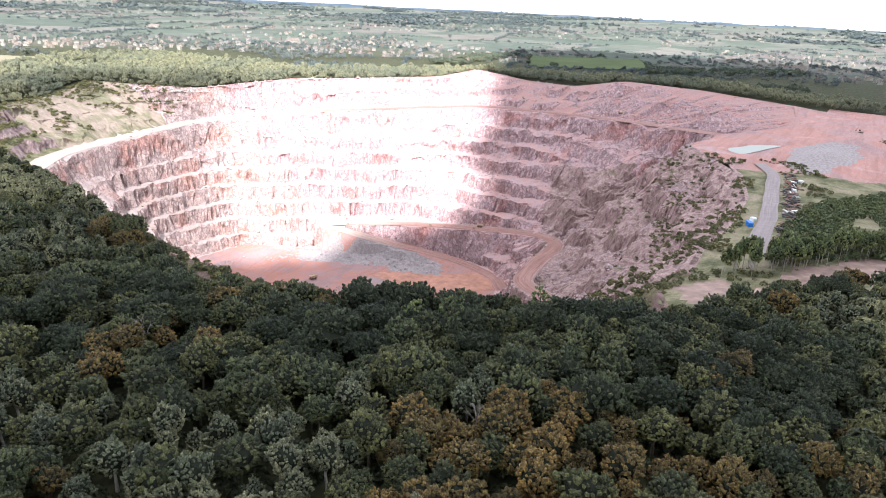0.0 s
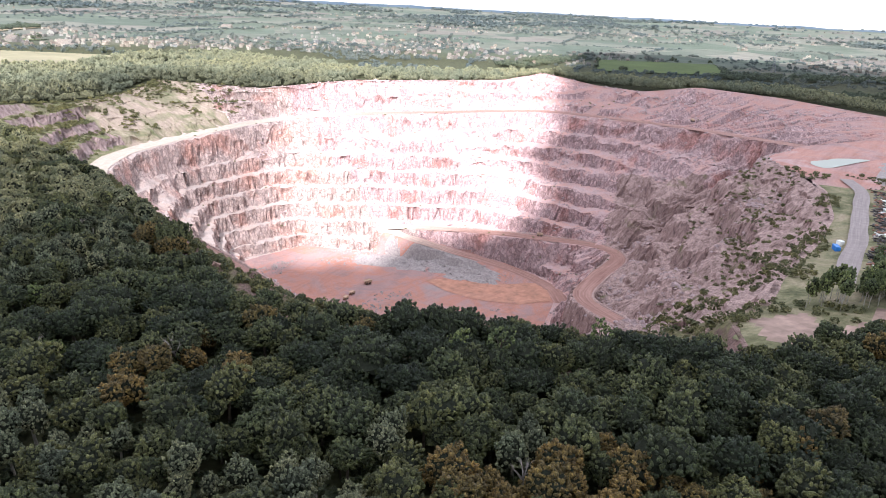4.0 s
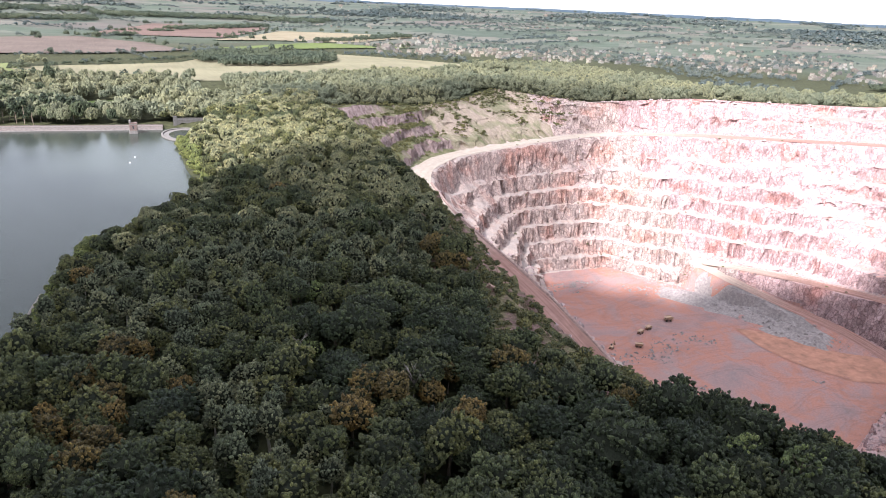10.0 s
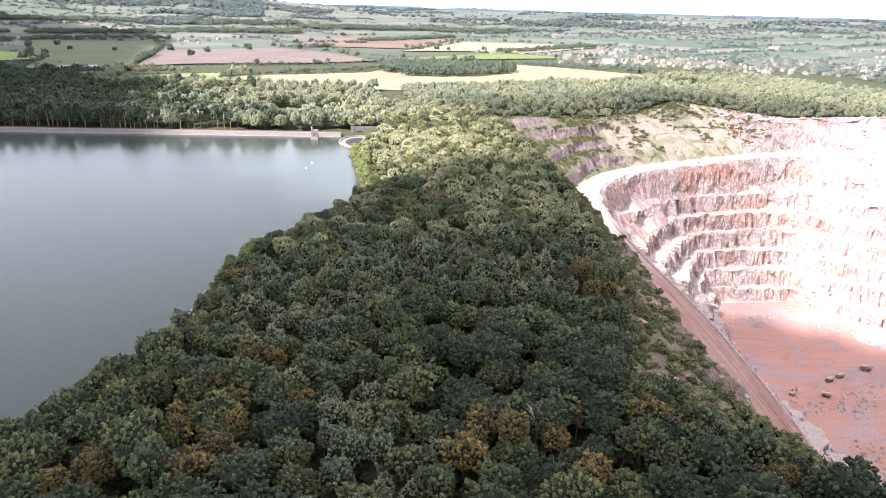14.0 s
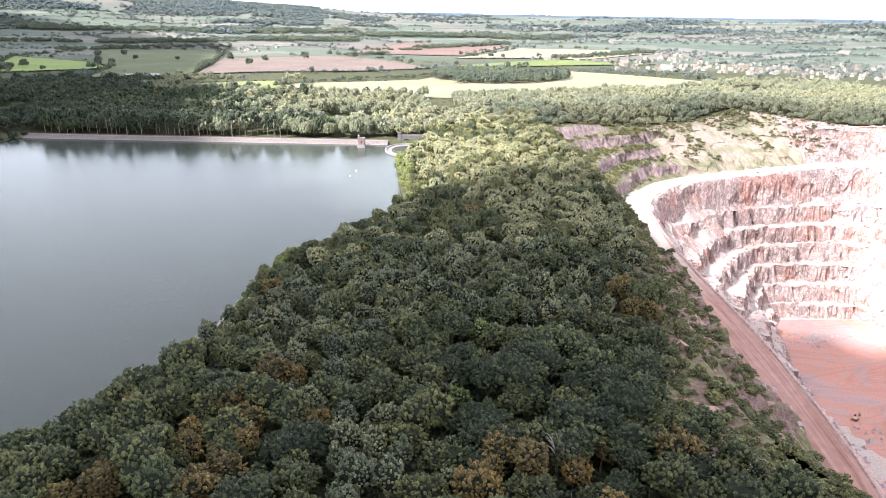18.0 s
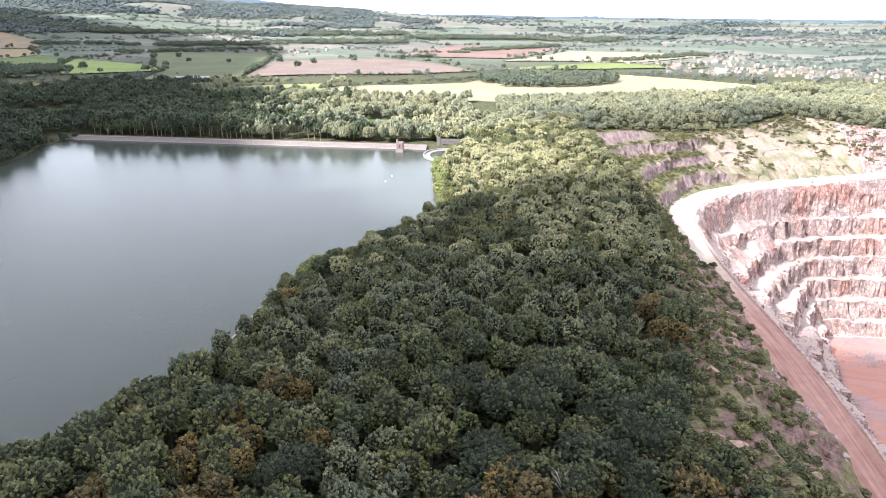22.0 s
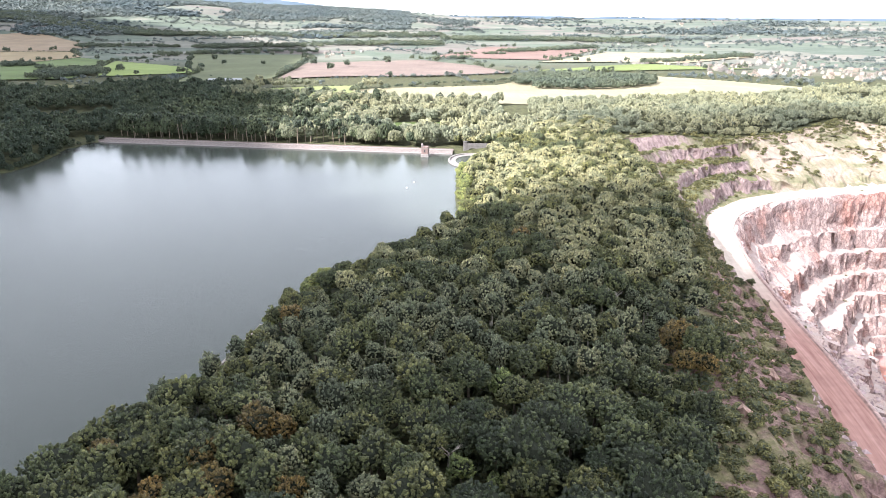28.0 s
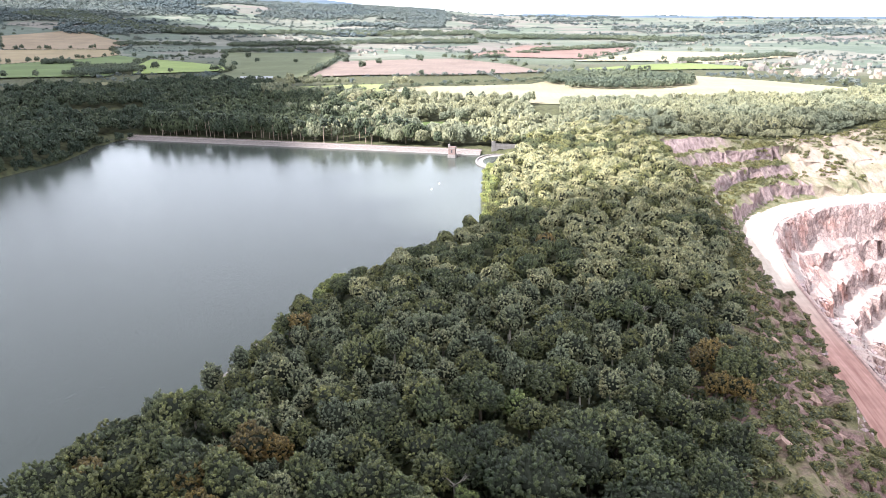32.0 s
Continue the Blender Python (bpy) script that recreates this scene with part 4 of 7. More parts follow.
# ---- trees ----
def crown_mesh(rng, radius, tall, lobes, tufts, size, core=10, blades=5, domes=False):
    """A crown of many leaf tufts (or domed sprays) set over uneven lobes, with an inside that takes painted shade. Base
    at z = 0.
    Gives points, triangles, and 1 for the triangles of the inside."""
    ang = rng.uniform(0, 6.28, lobes)
    up = np.linspace(-0.35, 0.75, lobes) + rng.uniform(-0.12, 0.12, lobes)
    out = rng.uniform(0.40, 0.66, lobes) * np.sqrt(np.clip(1 - up * up, 0.15, 1))
    cen = np.vstack([np.stack([out * np.cos(ang), out * np.sin(ang), 0.62 * up], 1), (0, 0, 0.05)])
    rad = np.r_[rng.uniform(0.26, 0.46, lobes), 0.58]

    def skin(d):
        b = d @ cen.T
        disc = b * b - ((cen ** 2).sum(1) - rad ** 2)
        t = np.where(disc > 0, b + np.sqrt(np.clip(disc, 0, None)), 0.1)
        k = t.argmax(1)
        t = t[np.arange(len(d)), k]
        return d * t[:, None], (d * t[:, None] - cen[k]) / rad[k][:, None]

    scale, mid = np.array([radius, radius, tall * 0.52]), np.array([0, 0, tall * 0.5])
    i = np.arange(tufts) + 0.5
    z = 1 - 1.55 * i / tufts
    a = i * math.pi * (3 - math.sqrt(5))
    d = np.stack([np.sqrt(1 - z * z) * np.cos(a), np.sqrt(1 - z * z) * np.sin(a), z], 1) + rng.normal(size=(tufts, 3)) * 0.06
    d /= np.linalg.norm(d, axis=1)[:, None]
    p, n = skin(d)
    p = p * scale * (rng.uniform(0.90, 1.10, (tufts, 1)) if domes else rng.uniform(0.93, 1.05, (tufts, 1))) + mid
    n = n + rng.normal(size=(tufts, 3)) * (0.30 if domes else 0.34) + np.array([0, 0, 0.45 if domes else 0.25])
    n /= np.linalg.norm(n, axis=1)[:, None]
    t = np.cross(n, rng.normal(size=(tufts, 3)))
    t /= np.linalg.norm(t, axis=1)[:, None]
    b = np.cross(n, t)
    s = size * rng.uniform(0.55, 1.35, (tufts, 1))
    turn = [2 * math.pi * k / blades + rng.uniform(-0.25, 0.25, (tufts, 1)) for k in range(blades)]
    if domes:
        ring = [p + n * s * rng.uniform(0.5, 1.0, (tufts, 1))]
        for q in turn:
            ring.append(p + (t * np.cos(q) + b * np.sin(q)) * s * rng.uniform(0.42, 0.75, (tufts, 1)) + n * s * rng.uniform(0.05, 0.55, (tufts, 1)))
        for q in turn:
            q = q + math.pi / blades
            ring.append(p + (t * np.cos(q) + b * np.sin(q)) * s * rng.uniform(0.62, 1.12, (tufts, 1)) - n * s * rng.uniform(0.5, 1.3, (tufts, 1)))
        m = blades
        tri = np.array([(0, 1 + k, 1 + (k + 1) % m) for k in range(m)] + [(1 + k, 1 + m + k, 1 + (k + 1) % m) for k in range(m)] + [(1 + m + k, 1 + m + (k + 1) % m, 1 + (k + 1) % m) for k in range(m)])
    else:
        ring = [p + n * s * 0.42]
        for q in turn:
            ring.append(p + (t * np.cos(q) + b * np.sin(q)) * s * rng.uniform(0.75, 1.2, (tufts, 1)) - n * s * rng.uniform(0.12, 0.45, (tufts, 1)))
        tri = np.array([(0, 1 + k, 1 + (k + 1) % blades) for k in range(blades)])
    V = np.stack(ring, 1).reshape(-1, 3)
    Q = (np.arange(tufts)[:, None, None] * len(ring) + tri[None]).reshape(-1, 3)
    ids = np.zeros(len(Q), int)
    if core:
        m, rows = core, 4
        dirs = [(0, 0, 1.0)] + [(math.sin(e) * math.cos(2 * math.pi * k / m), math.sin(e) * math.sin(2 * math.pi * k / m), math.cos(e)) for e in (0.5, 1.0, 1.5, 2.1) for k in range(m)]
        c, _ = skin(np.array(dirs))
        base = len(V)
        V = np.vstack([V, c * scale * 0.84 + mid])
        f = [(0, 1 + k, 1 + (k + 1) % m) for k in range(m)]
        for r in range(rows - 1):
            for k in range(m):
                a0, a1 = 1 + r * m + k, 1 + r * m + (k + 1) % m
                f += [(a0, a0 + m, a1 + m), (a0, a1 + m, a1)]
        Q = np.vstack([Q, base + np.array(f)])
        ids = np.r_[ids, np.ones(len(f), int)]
    return V, Q, ids


def trunk_mesh(name, mat, rng, tall, girth, limbs=5, spread=2.6):
    bm = bmesh.new()
    bend = Vector((rng.uniform(-0.4, 0.4), rng.uniform(-0.4, 0.4), tall * 0.5))
    top = Vector((rng.uniform(-0.6, 0.6), rng.uniform(-0.6, 0.6), tall))
    tube(bm, (0, 0, -1.5), bend, girth, girth * 0.7, 7)
    tube(bm, bend, top, girth * 0.7, girth * 0.3, 6)
    for i in range(limbs):
        a = i * 2.4 + rng.uniform(-0.4, 0.4)
        st = bend.lerp(top, rng.uniform(0.1, 0.8))
        en = st + Vector((math.cos(a) * spread, math.sin(a) * spread, rng.uniform(1.5, 3.2)))
        tube(bm, st, en, girth * 0.34, girth * 0.12, 5)
    me = bpy.data.meshes.new(name)
    bm.to_mesh(me)
    bm.free()
    me.materials.append(mat)
    return me


def make_tree(name, label, leaf, bark, seed, radius, tall, base, lobes, cards, size, core=9, girth=None):
    """One tree with its trunk and its crown."""
    rng = np.random.RandomState(seed)
    e = thing(name, pose(0, 0, -500), label, "tree")
    mesh_part("trunk", trunk_mesh("trunk", bark, rng, base + tall * 0.6, girth or 0.28 + radius * 0.035, 5, radius * 0.5), e)
    v, q, ids = crown_mesh(rng, radius, tall, lobes, cards, size, core, 4, True)
    v[:, 2] += base
    mesh_part("crown", big_mesh("crown", v, q, [leaf, M_CROWN_SHADE], False, ids), e)
    return e


KINDS = {
    "oak_tree": ("dark green broad oak on the wooded ridge", M_OAK, M_BARK, 6.7, 10.0, 3.4, 11, 258, 0.60, 6),
    "sycamore_tree": ("mid-green round sycamore on the wooded ridge", M_MID, M_BARK, 5.9, 10.5, 3.2, 10, 232, 0.57, 5),
    "birch_tree": ("grey-green slender birch among the oaks", M_BIRCH, M_BIRCHBARK, 4.1, 11.0, 2.8, 9, 200, 0.44, 4),
    "beech_tree": ("beech turning gold-brown at the wood's edge", M_AUTUMN, M_BARK, 5.3, 10.8, 3.2, 10, 228, 0.55, 3),
    "ash_tree": ("olive-green spreading ash on the wooded ridge", M_ASH, M_BARK, 6.0, 10.5, 3.2, 10, 232, 0.57, 4),
    "lime_tree": ("fresh light-green lime tree by the shore", M_LIME, M_BARK, 4.4, 8.5, 1.8, 9, 150, 0.52, 2),
}
BASE_TREES = {}
for kind, (label, leaf, bark, rad, tall, base, lobes, cards, size, count) in KINDS.items():
    BASE_TREES[kind] = [make_tree(kind, label, leaf, bark, 10 * len(kind) + i, rad * (0.9 + 0.07 * i), tall * (0.94 + 0.04 * i), base, lobes, cards, size) for i in range(count)]

# fields kept clear of trees: corners in plan
FIELDS = {
    "stubble": ((-95, 870), (-140, 960), (-90, 1010), (80, 1085), (190, 1250), (300, 1290), (420, 1190), (560, 1040), (430, 925), (300, 880), (190, 830), (60, 850)),
    "ploughed": ((-262, 1125), (-180, 1165), (-20, 1200), (115, 1280), (60, 1480), (-60, 1614), (-286, 1490)),
    "pasture": ((-275, 1115), (-330, 1000), (-410, 1080), (-425, 1250), (-480, 1350), (-611, 1733), (-343, 1766), (-295, 1490), (-275, 1250)),
    "meadow": ((-225, 905), (-260, 985), (-120, 1040), (-105, 870)),
    "bright": ((-624, 1290), (-697, 1520), (-485, 1345), (-430, 1250), (-560, 1160)),
    "grazing": ((-908, 1338), (-810, 1600), (-702, 1515), (-634, 1285), (-580, 1120), (-760, 1060)),
    "straw": ((-1162, 1705), (-905, 1735), (-815, 1612), (-915, 1350), (-1150, 1500)),
    "tan": ((-1469, 2157), (-1354, 2393), (-985, 2016), (-905, 1755), (-1162, 1720)),
    "olive": ((-577, 923), (-459, 901), (-430, 1000), (-560, 1050)),
    "east_green": ((150, 1330), (420, 1500), (600, 1420), (330, 1330)),
    "east_straw": ((200, 1560), (420, 1900), (760, 1760), (480, 1540)),
    "river_meadow": ((1150, 520), (1420, 640), (1560, 430), (1300, 330)),
    "far_plough": ((-40, 1700), (120, 2100), (420, 2020), (230, 1640)),
    "lawn": ((-60, 660), (-70, 735), (20, 745), (40, 670)),
}
RIDGE = ((-190, -160), (-160, 60), (-115, 150), (20, 660), (150, 640), (160, 560), (135, 325), (100, 228), (79, 182), (67, 155), (63, 130), (68, 108), (80, 84), (108, 42), (140, -2), (172, -26), (205, -46), (232, -75), (262, -160))
rng = np.random.RandomState(5)


def scatter(x0, x1, y0, y1, step, jit=0.42):
    xs, ys = np.meshgrid(np.arange(x0, x1, step), np.arange(y0, y1, step * 0.9))
    xs = xs + (np.arange(xs.shape[0]) % 2)[:, None] * step * 0.5
    xs, ys = xs + rng.uniform(-jit, jit, xs.shape) * step, ys + rng.uniform(-jit, jit, xs.shape) * step
    return xs.ravel(), ys.ravel()


def free(xs, ys, shore=3.0, rim=2.0):
    """Places where trees may stand: not in water, pit, fields or on the dam."""
    ok = ~inside(xs, ys, LAKE) & (seg_dist(xs, ys, [(*p, 0) for p in LAKE])[0] > shore)
    ok &= ~inside(xs, ys, RIM) & (seg_dist(xs, ys, RIM)[0] > rim)
    for poly in FIELDS.values():
        ok &= ~inside(xs, ys, poly)
    dd, _, _ = seg_dist(xs, ys, [(*DAM_A, 0), (*DAM_B, 0)], closed=False)
    ok &= ~inside(xs, ys, YARD) & ~inside(xs, ys, BARE)
    ok &= ((xs - 20) / 22) ** 2 + ((ys - 545) / 42) ** 2 > 1
    return ok & (dd > 27)


far_v, far_q, far_n = [], [], 0
FAR_BASE = []
for i in range(20):
    # five each: of middle detail, plain, for the distance, for the far hills
    r2 = np.random.RandomState(40 + i)
    FAR_BASE.append(crown_mesh(r2, 5.2, 8.2, *((10, 175, 0.80, 6, 3), (8, 54, 1.25, 5, 3), (6, 19, 1.9, 0, 3), (4, 9, 2.7, 0, 3))[i // 5]))


class Stand:
    """Gathers many joined trees into one mesh."""
    def __init__(self):
        self.v, self.q, self.ids, self.n = [], [], [], 0

    def add(self, x, y, z, size, squash=1.0, kind=0):
        v, q, ids = FAR_BASE[kind]
        a = rng.uniform(0, 6.28)
        c, s = math.cos(a) * size, math.sin(a) * size
        self.v.append(np.stack([v[:, 0] * c - v[:, 1] * s + x, v[:, 0] * s + v[:, 1] * c + y, v[:, 2] * size * squash + z], 1))
        self.q.append(q + self.n)
        self.ids.append(ids)
        self.n += len(v)

    def done(self, name, mat, label, category="trees", inner=M_CROWN_SHADE):
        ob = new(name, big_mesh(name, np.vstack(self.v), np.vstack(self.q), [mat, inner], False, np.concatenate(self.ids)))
        return tagged(ob, label, category, "", "stuff")


# the ridge wood: the nearest trees singly, the rest joined
xs, ys = scatter(-190, 260, -150, 660, 7.5)
ok = free(xs, ys, 3.0, 5.5) & inside(xs, ys, RIDGE)
xs, ys = xs[ok], ys[ok]
zs = height(xs, ys)[0]
ds = seg_dist(xs, ys, [(*p, 0) for p in LAKE])[0]
patch = vnoise(xs, ys, 45, 2) + 0.4 * vnoise(xs, ys, 15, 6) + 1.0 * sstep(ys, 130, 260)
made = {k: 0 for k in KINDS}
ridge_rest = {k: Stand() for k in KINDS}
order = np.argsort(seg_dist(xs, ys, ((40, -30, 0), (15, 60, 0), (10, 170, 0)), closed=False)[0])
for i in order:
    u = rng.rand()
    kind = "oak_tree" if patch[i] < 0.0 else "sycamore_tree"
    if u > 0.70:
        kind = "ash_tree"
    if ds[i] < 9 and u < 0.8:
        kind = "lime_tree"
    elif patch[i] > 0.50 and u < 0.75:
        kind = "birch_tree"
    elif patch[i] < -0.62 and u < 0.5 or u < 0.03:
        kind = "beech_tree"
    x, y, z = xs[i], ys[i], zs[i]
    here = np.array([x]), np.array([y])
    if inside(*here, ((3, 15), (23, 35), (50, 16), (73, -18), (60, -38), (40, -38)))[0] and u < 0.8:
        kind = "beech_tree"
    elif inside(*here, ((-78, 96), (-78, 112), (-49, 156), (-26, 163), (-33, 120), (-42, 86)))[0]:
        kind = "beech_tree" if u < 0.45 else kind
    elif inside(*here, ((-28, 86), (4, 80), (10, 131), (-25, 138)))[0] and u < 0.85:
        kind = "birch_tree"
    for ox, oy, odd in ((13, 138, "lime_tree"), (24, 179, "lime_tree"), (-22, 130, "beech_tree"), (74, 190, "beech_tree"), (75, 205, "beech_tree")):
        if math.hypot(x - ox, y - oy) < 5.5:
            kind = odd
    s = rng.uniform(0.64, 1.04) * (0.75 if kind == "lime_tree" and ds[i] < 9 else 1.0)
    if made[kind] < 290 and -55 < y < 250 and (x > -75 or y > 40):
        t = BASE_TREES[kind][made[kind] % len(BASE_TREES[kind])]
        if made[kind] < len(BASE_TREES[kind]):
            t.matrix_world = pose(x, y, z, 0, 0, rng.uniform(0, 360)) @ Matrix.Scale(s, 4)
        else:
            o = copy_thing(t, pose(x, y, z, rng.uniform(-4, 4), rng.uniform(-4, 4), rng.uniform(0, 360)))
            o.scale = (s, s, s * rng.uniform(0.9, 1.12))
        made[kind] += 1
    else:
        ridge_rest[kind].add(x, y, z + 3.4 * s, s * rng.uniform(0.9, 1.1), 1.25, rng.randint(5) + (10 if y < -55 and x < -30 else 0))
shore = smooth([(*p, 0) for p in LAKE[2:12]], 14)
for p in shore:
    for _ in range(2):
        if math.hypot((p[0] - 25) / 21, (p[1] - 550) / 31) < 1.0:
            continue
        x, y = p[0] + rng.uniform(0.5, 6), p[1] + rng.uniform(-2.5, 2.5)
        ridge_rest["lime_tree"].add(x, y, max(0.0, on_ground(x, y)) - 0.6, rng.uniform(0.3, 0.62), rng.uniform(0.9, 1.2), rng.randint(5))
for k, leaf, label in (("oak_tree", M_OAK, "dense dark green oak wood along the ridge"), ("sycamore_tree", M_MID, "mid-green sycamores in the ridge wood"), ("birch_tree", M_BIRCH, "grey-green birches in the ridge wood"),
                       ("beech_tree", M_AUTUMN, "bronze beeches in the ridge wood"), ("lime_tree", M_LIME, "light-green trees along the shore"), ("ash_tree", M_ASH, "olive-green ashes in the ridge wood")):
    if ridge_rest[k].n:
        ridge_rest[k].done("ridge_wood", leaf, label)
for k in KINDS:
    for extra in BASE_TREES[k][made[k]:]:
        for o in (*extra.children_recursive, extra):
            bpy.data.objects.remove(o)

under = Stand()
ux, uy = scatter(-170, 240, -120, 300, 6.4)
ok = free(ux, uy, 3.0, 7) & inside(ux, uy, RIDGE)
for x, y, z in zip(ux[ok], uy[ok], height(ux[ok], uy[ok])[0]):
    under.add(x, y, z - 0.6, rng.uniform(0.5, 0.85), rng.uniform(0.5, 0.9), 10 + rng.randint(5))
under.done("undergrowth", M_OAK, "dark holly and bramble undergrowth beneath the ridge trees", "undergrowth")

# woods round the dam, on the far shore and beyond the quarry
woods, dark_woods, shore_woods = Stand(), Stand(), Stand()
xs, ys = scatter(-560, 1250, -260, 1020, 11.0)
dr = seg_dist(xs, ys, RIM)[0]
belt = ((ys > 600) & (xs < 700) | (xs < -285) | (xs > 480) & (dr < 150) & (dr > 8) & ((ys > 120) | (xs > 980))) & (vnoise(xs, ys, 90, 3) > -0.72)
ok = free(xs, ys, 1.5, 6) & belt & ~((xs < -285) & (ys < 330))
for x, y, z in zip(xs[ok], ys[ok], height(xs[ok], ys[ok])[0]):
    tall = 1.25 if x < -250 or (y < 760 and x < 60) else 1.0
    # the western part takes the foliage with shade painted in
    st = dark_woods if x < -115 + 40 * rng.randn() and y < 860 else woods
    if x < -262 + 14 * rng.randn():
        st = shore_woods
    st.add(x, y, z + rng.uniform(0.5, 3), rng.uniform(0.7, 1.3) * tall, rng.uniform(1.0, 1.5), 5 + rng.randint(5))
for a, b in zip(LAKE[16:19], LAKE[17:20]):
    n = int(math.hypot(b[0] - a[0], b[1] - a[1]) / 4.5)
    for k in range(n):
        x, y = a[0] + (b[0] - a[0]) * k / n - rng.uniform(0, 9), a[1] + (b[1] - a[1]) * k / n + rng.uniform(-2, 2)
        shore_woods.add(x, y, -0.3, rng.uniform(0.4, 1.0), rng.uniform(1.0, 1.6), 5 + rng.randint(5))
# tall trees close behind the dam
for k in range(86):
    u = rng.rand()
    x, y = DAM_A[0] + (DAM_B[0] - DAM_A[0]) * u, DAM_A[1] + (DAM_B[1] - DAM_A[1]) * u + rng.uniform(24, 44)
    if abs(x + 105) < 26 or x > 14:
        continue
    st = dark_woods if rng.rand() < (0.85 if x < -150 else 0.35) else woods
    st.add(x, y, on_ground(x, y) + 1.0, rng.uniform(1.0, 1.7), rng.uniform(1.3, 1.7), rng.randint(5))
north = smooth(RIM[8:18], 60)
for i in range(0, len(north), 1):
    if rng.rand() < 0.5:
        continue
    x, y = north[i, :2]
    away = Vector((x - MID[0], y - MID[1])).normalized() * rng.uniform(2, 13)
    x, y = x + away.x, y + away.y
    z = float(height(np.array([x]), np.array([y]))[0][0])
    woods.add(x, y, z - 0.5, rng.uniform(0.35, 0.95), rng.uniform(0.8, 1.3), 5 + rng.randint(5))
dark_woods.done("dam_woods", M_DARKWOOD, "dark mixed woods behind the dam")
shore_woods.done("shore_woods", M_CONIFER, "very dark conifer woods on the far shore")
woods.done("belt_woods", M_WOOD_FAR, "mixed green woods behind the dam and the quarry", inner=M_THICKET)

# ---- broken cloud that shades the near land ----
SHADE = ((-2700, 1300, 10), (-2300, 2900, 40), (-1200, 2800, 40), (-420, 2000, 20), (-330, 1600, 8), (-285, 1150, 8), (-215, 880, 8), (-170, 640, 8), (-90, 500, 5), (-30, 360, 5), (10, 335, 18), (55, 352, 18), (100, 400, 18), (130, 435, 18), (148, 405, 12), (165, 385, -20), (190, 410, -41), (318, 478, -125), (405, 445, -148), (455, 412, -148),
         (500, 380, -140), (556, 320, -110), (610, 300, -80), (700, 365, -25), (800, 400, 10), (960, 480, 10), (1150, 560, 5), (1700, 700, 5), (1750, -500, 5),
         (300, -1100, 5), (-900, -700, 5), (-2000, 0, 5))
# an unseen thin fringe added to it, outlined to dim the sun over the western wall of the quarry
FRINGE = ((318, 478, -125), (392, 540, -130), (420, 575, -90), (440, 600, -50), (470, 628, -10), (560, 640, 12), (480, 690, 10), (408, 750, 10), (330, 720, 5), (255, 680, 8), (150, 640, 12),
          (128, 540, 14), (130, 435, 18), (148, 405, 12), (165, 385, -20), (190, 410, -41), (250, 440, -90))
CLOUD_Z = 2200.0


def cloud_layer(outline, grid, swell, shrink):
    """A cloud whose shadow on the land has that outline."""
    shade = [tuple(Vector(p) + SUN_DIR * ((CLOUD_Z - p[2]) / SUN_DIR.z)) for p in outline]
    shade = smooth([*shade, shade[0]], 4)[:, :2]
    shade3 = [(*p, 0) for p in shade]
    ax, ay = np.arange(shade[:, 0].min() - 60, shade[:, 0].max() + 60, grid), np.arange(shade[:, 1].min() - 60, shade[:, 1].max() + 60, grid)
    CX, CY = np.meshgrid(ax, ay)
    wx, wy = CX + 16 * vnoise(CX, CY, 90, 1) + 8 * vnoise(CX, CY, 40, 2), CY + 16 * vnoise(CX, CY, 90, 3) + 8 * vnoise(CX, CY, 40, 4)
    deep = np.where(inside(wx, wy, shade3), 1, -1) * seg_dist(wx, wy, shade3)[0] - shrink
    puff = np.sqrt(np.clip(deep + grid / 2, 0, None)) * swell * (1 + 0.5 * vnoise(CX, CY, 170, 5) + 0.35 * vnoise(CX, CY, 80, 6))
    top, bottom = CLOUD_Z + puff, CLOUD_Z - 0.22 * puff
    n0, n1 = CX.shape
    cc = np.vstack([np.stack([CX, CY, top], -1).reshape(-1, 3), np.stack([CX, CY, bottom], -1).reshape(-1, 3)])
    ii = (np.arange(n0 - 1)[:, None] * n1 + np.arange(n1 - 1)[None]).ravel()
    q = np.stack([ii, ii + 1, ii + n1 + 1, ii + n1], 1)
    q = q[(deep.ravel()[q] > -grid / 2).any(1)]
    allq = np.vstack([q, q[:, ::-1] + n0 * n1])
    used, inv = np.unique(allq, return_inverse=True)
    return cc[used], inv.reshape(-1, 4)


M_CLOUD = plain("cloud_white", (0.85, 0.86, 0.88), 1.0, 0.05, 0.01, 0.0)
tagged(new("cloud", big_mesh("cloud", *cloud_layer(SHADE, 34.0, 9, 30), [M_CLOUD], True)), "broad white cumulus cloud drifting over the ridge", "cloud", "", "structure")
M_THIN = plain("thin_cloud", (0.85, 0.86, 0.88), 1.0, 0.05, 0.01, 0.0)
nt = M_THIN.node_tree
gap = nt.nodes.new("ShaderNodeBsdfTransparent")
thin = nt.nodes.new("ShaderNodeMixShader")
nt.links.new(ramp(nt, noise_tex(nt, coords(nt), 0.012, 5, 0.6), [(0.3, (0.58, 0.58, 0.58)), (0.7, (0.80, 0.80, 0.80))]), thin.inputs[0])
nt.links.new(nt.nodes["Principled BSDF"].outputs[0], thin.inputs[1])
nt.links.new(gap.outputs[0], thin.inputs[2])
nt.links.new(thin.outputs[0], nt.nodes["Material Output"].inputs["Surface"])
tagged(new("cloud_fringe", big_mesh("cloud_fringe", *cloud_layer(FRINGE, 22.0, 1.5, 4), [M_THIN], True)), "thin translucent cloud fringe, unseen, added to dim the western wall", "cloud", "", "structure")

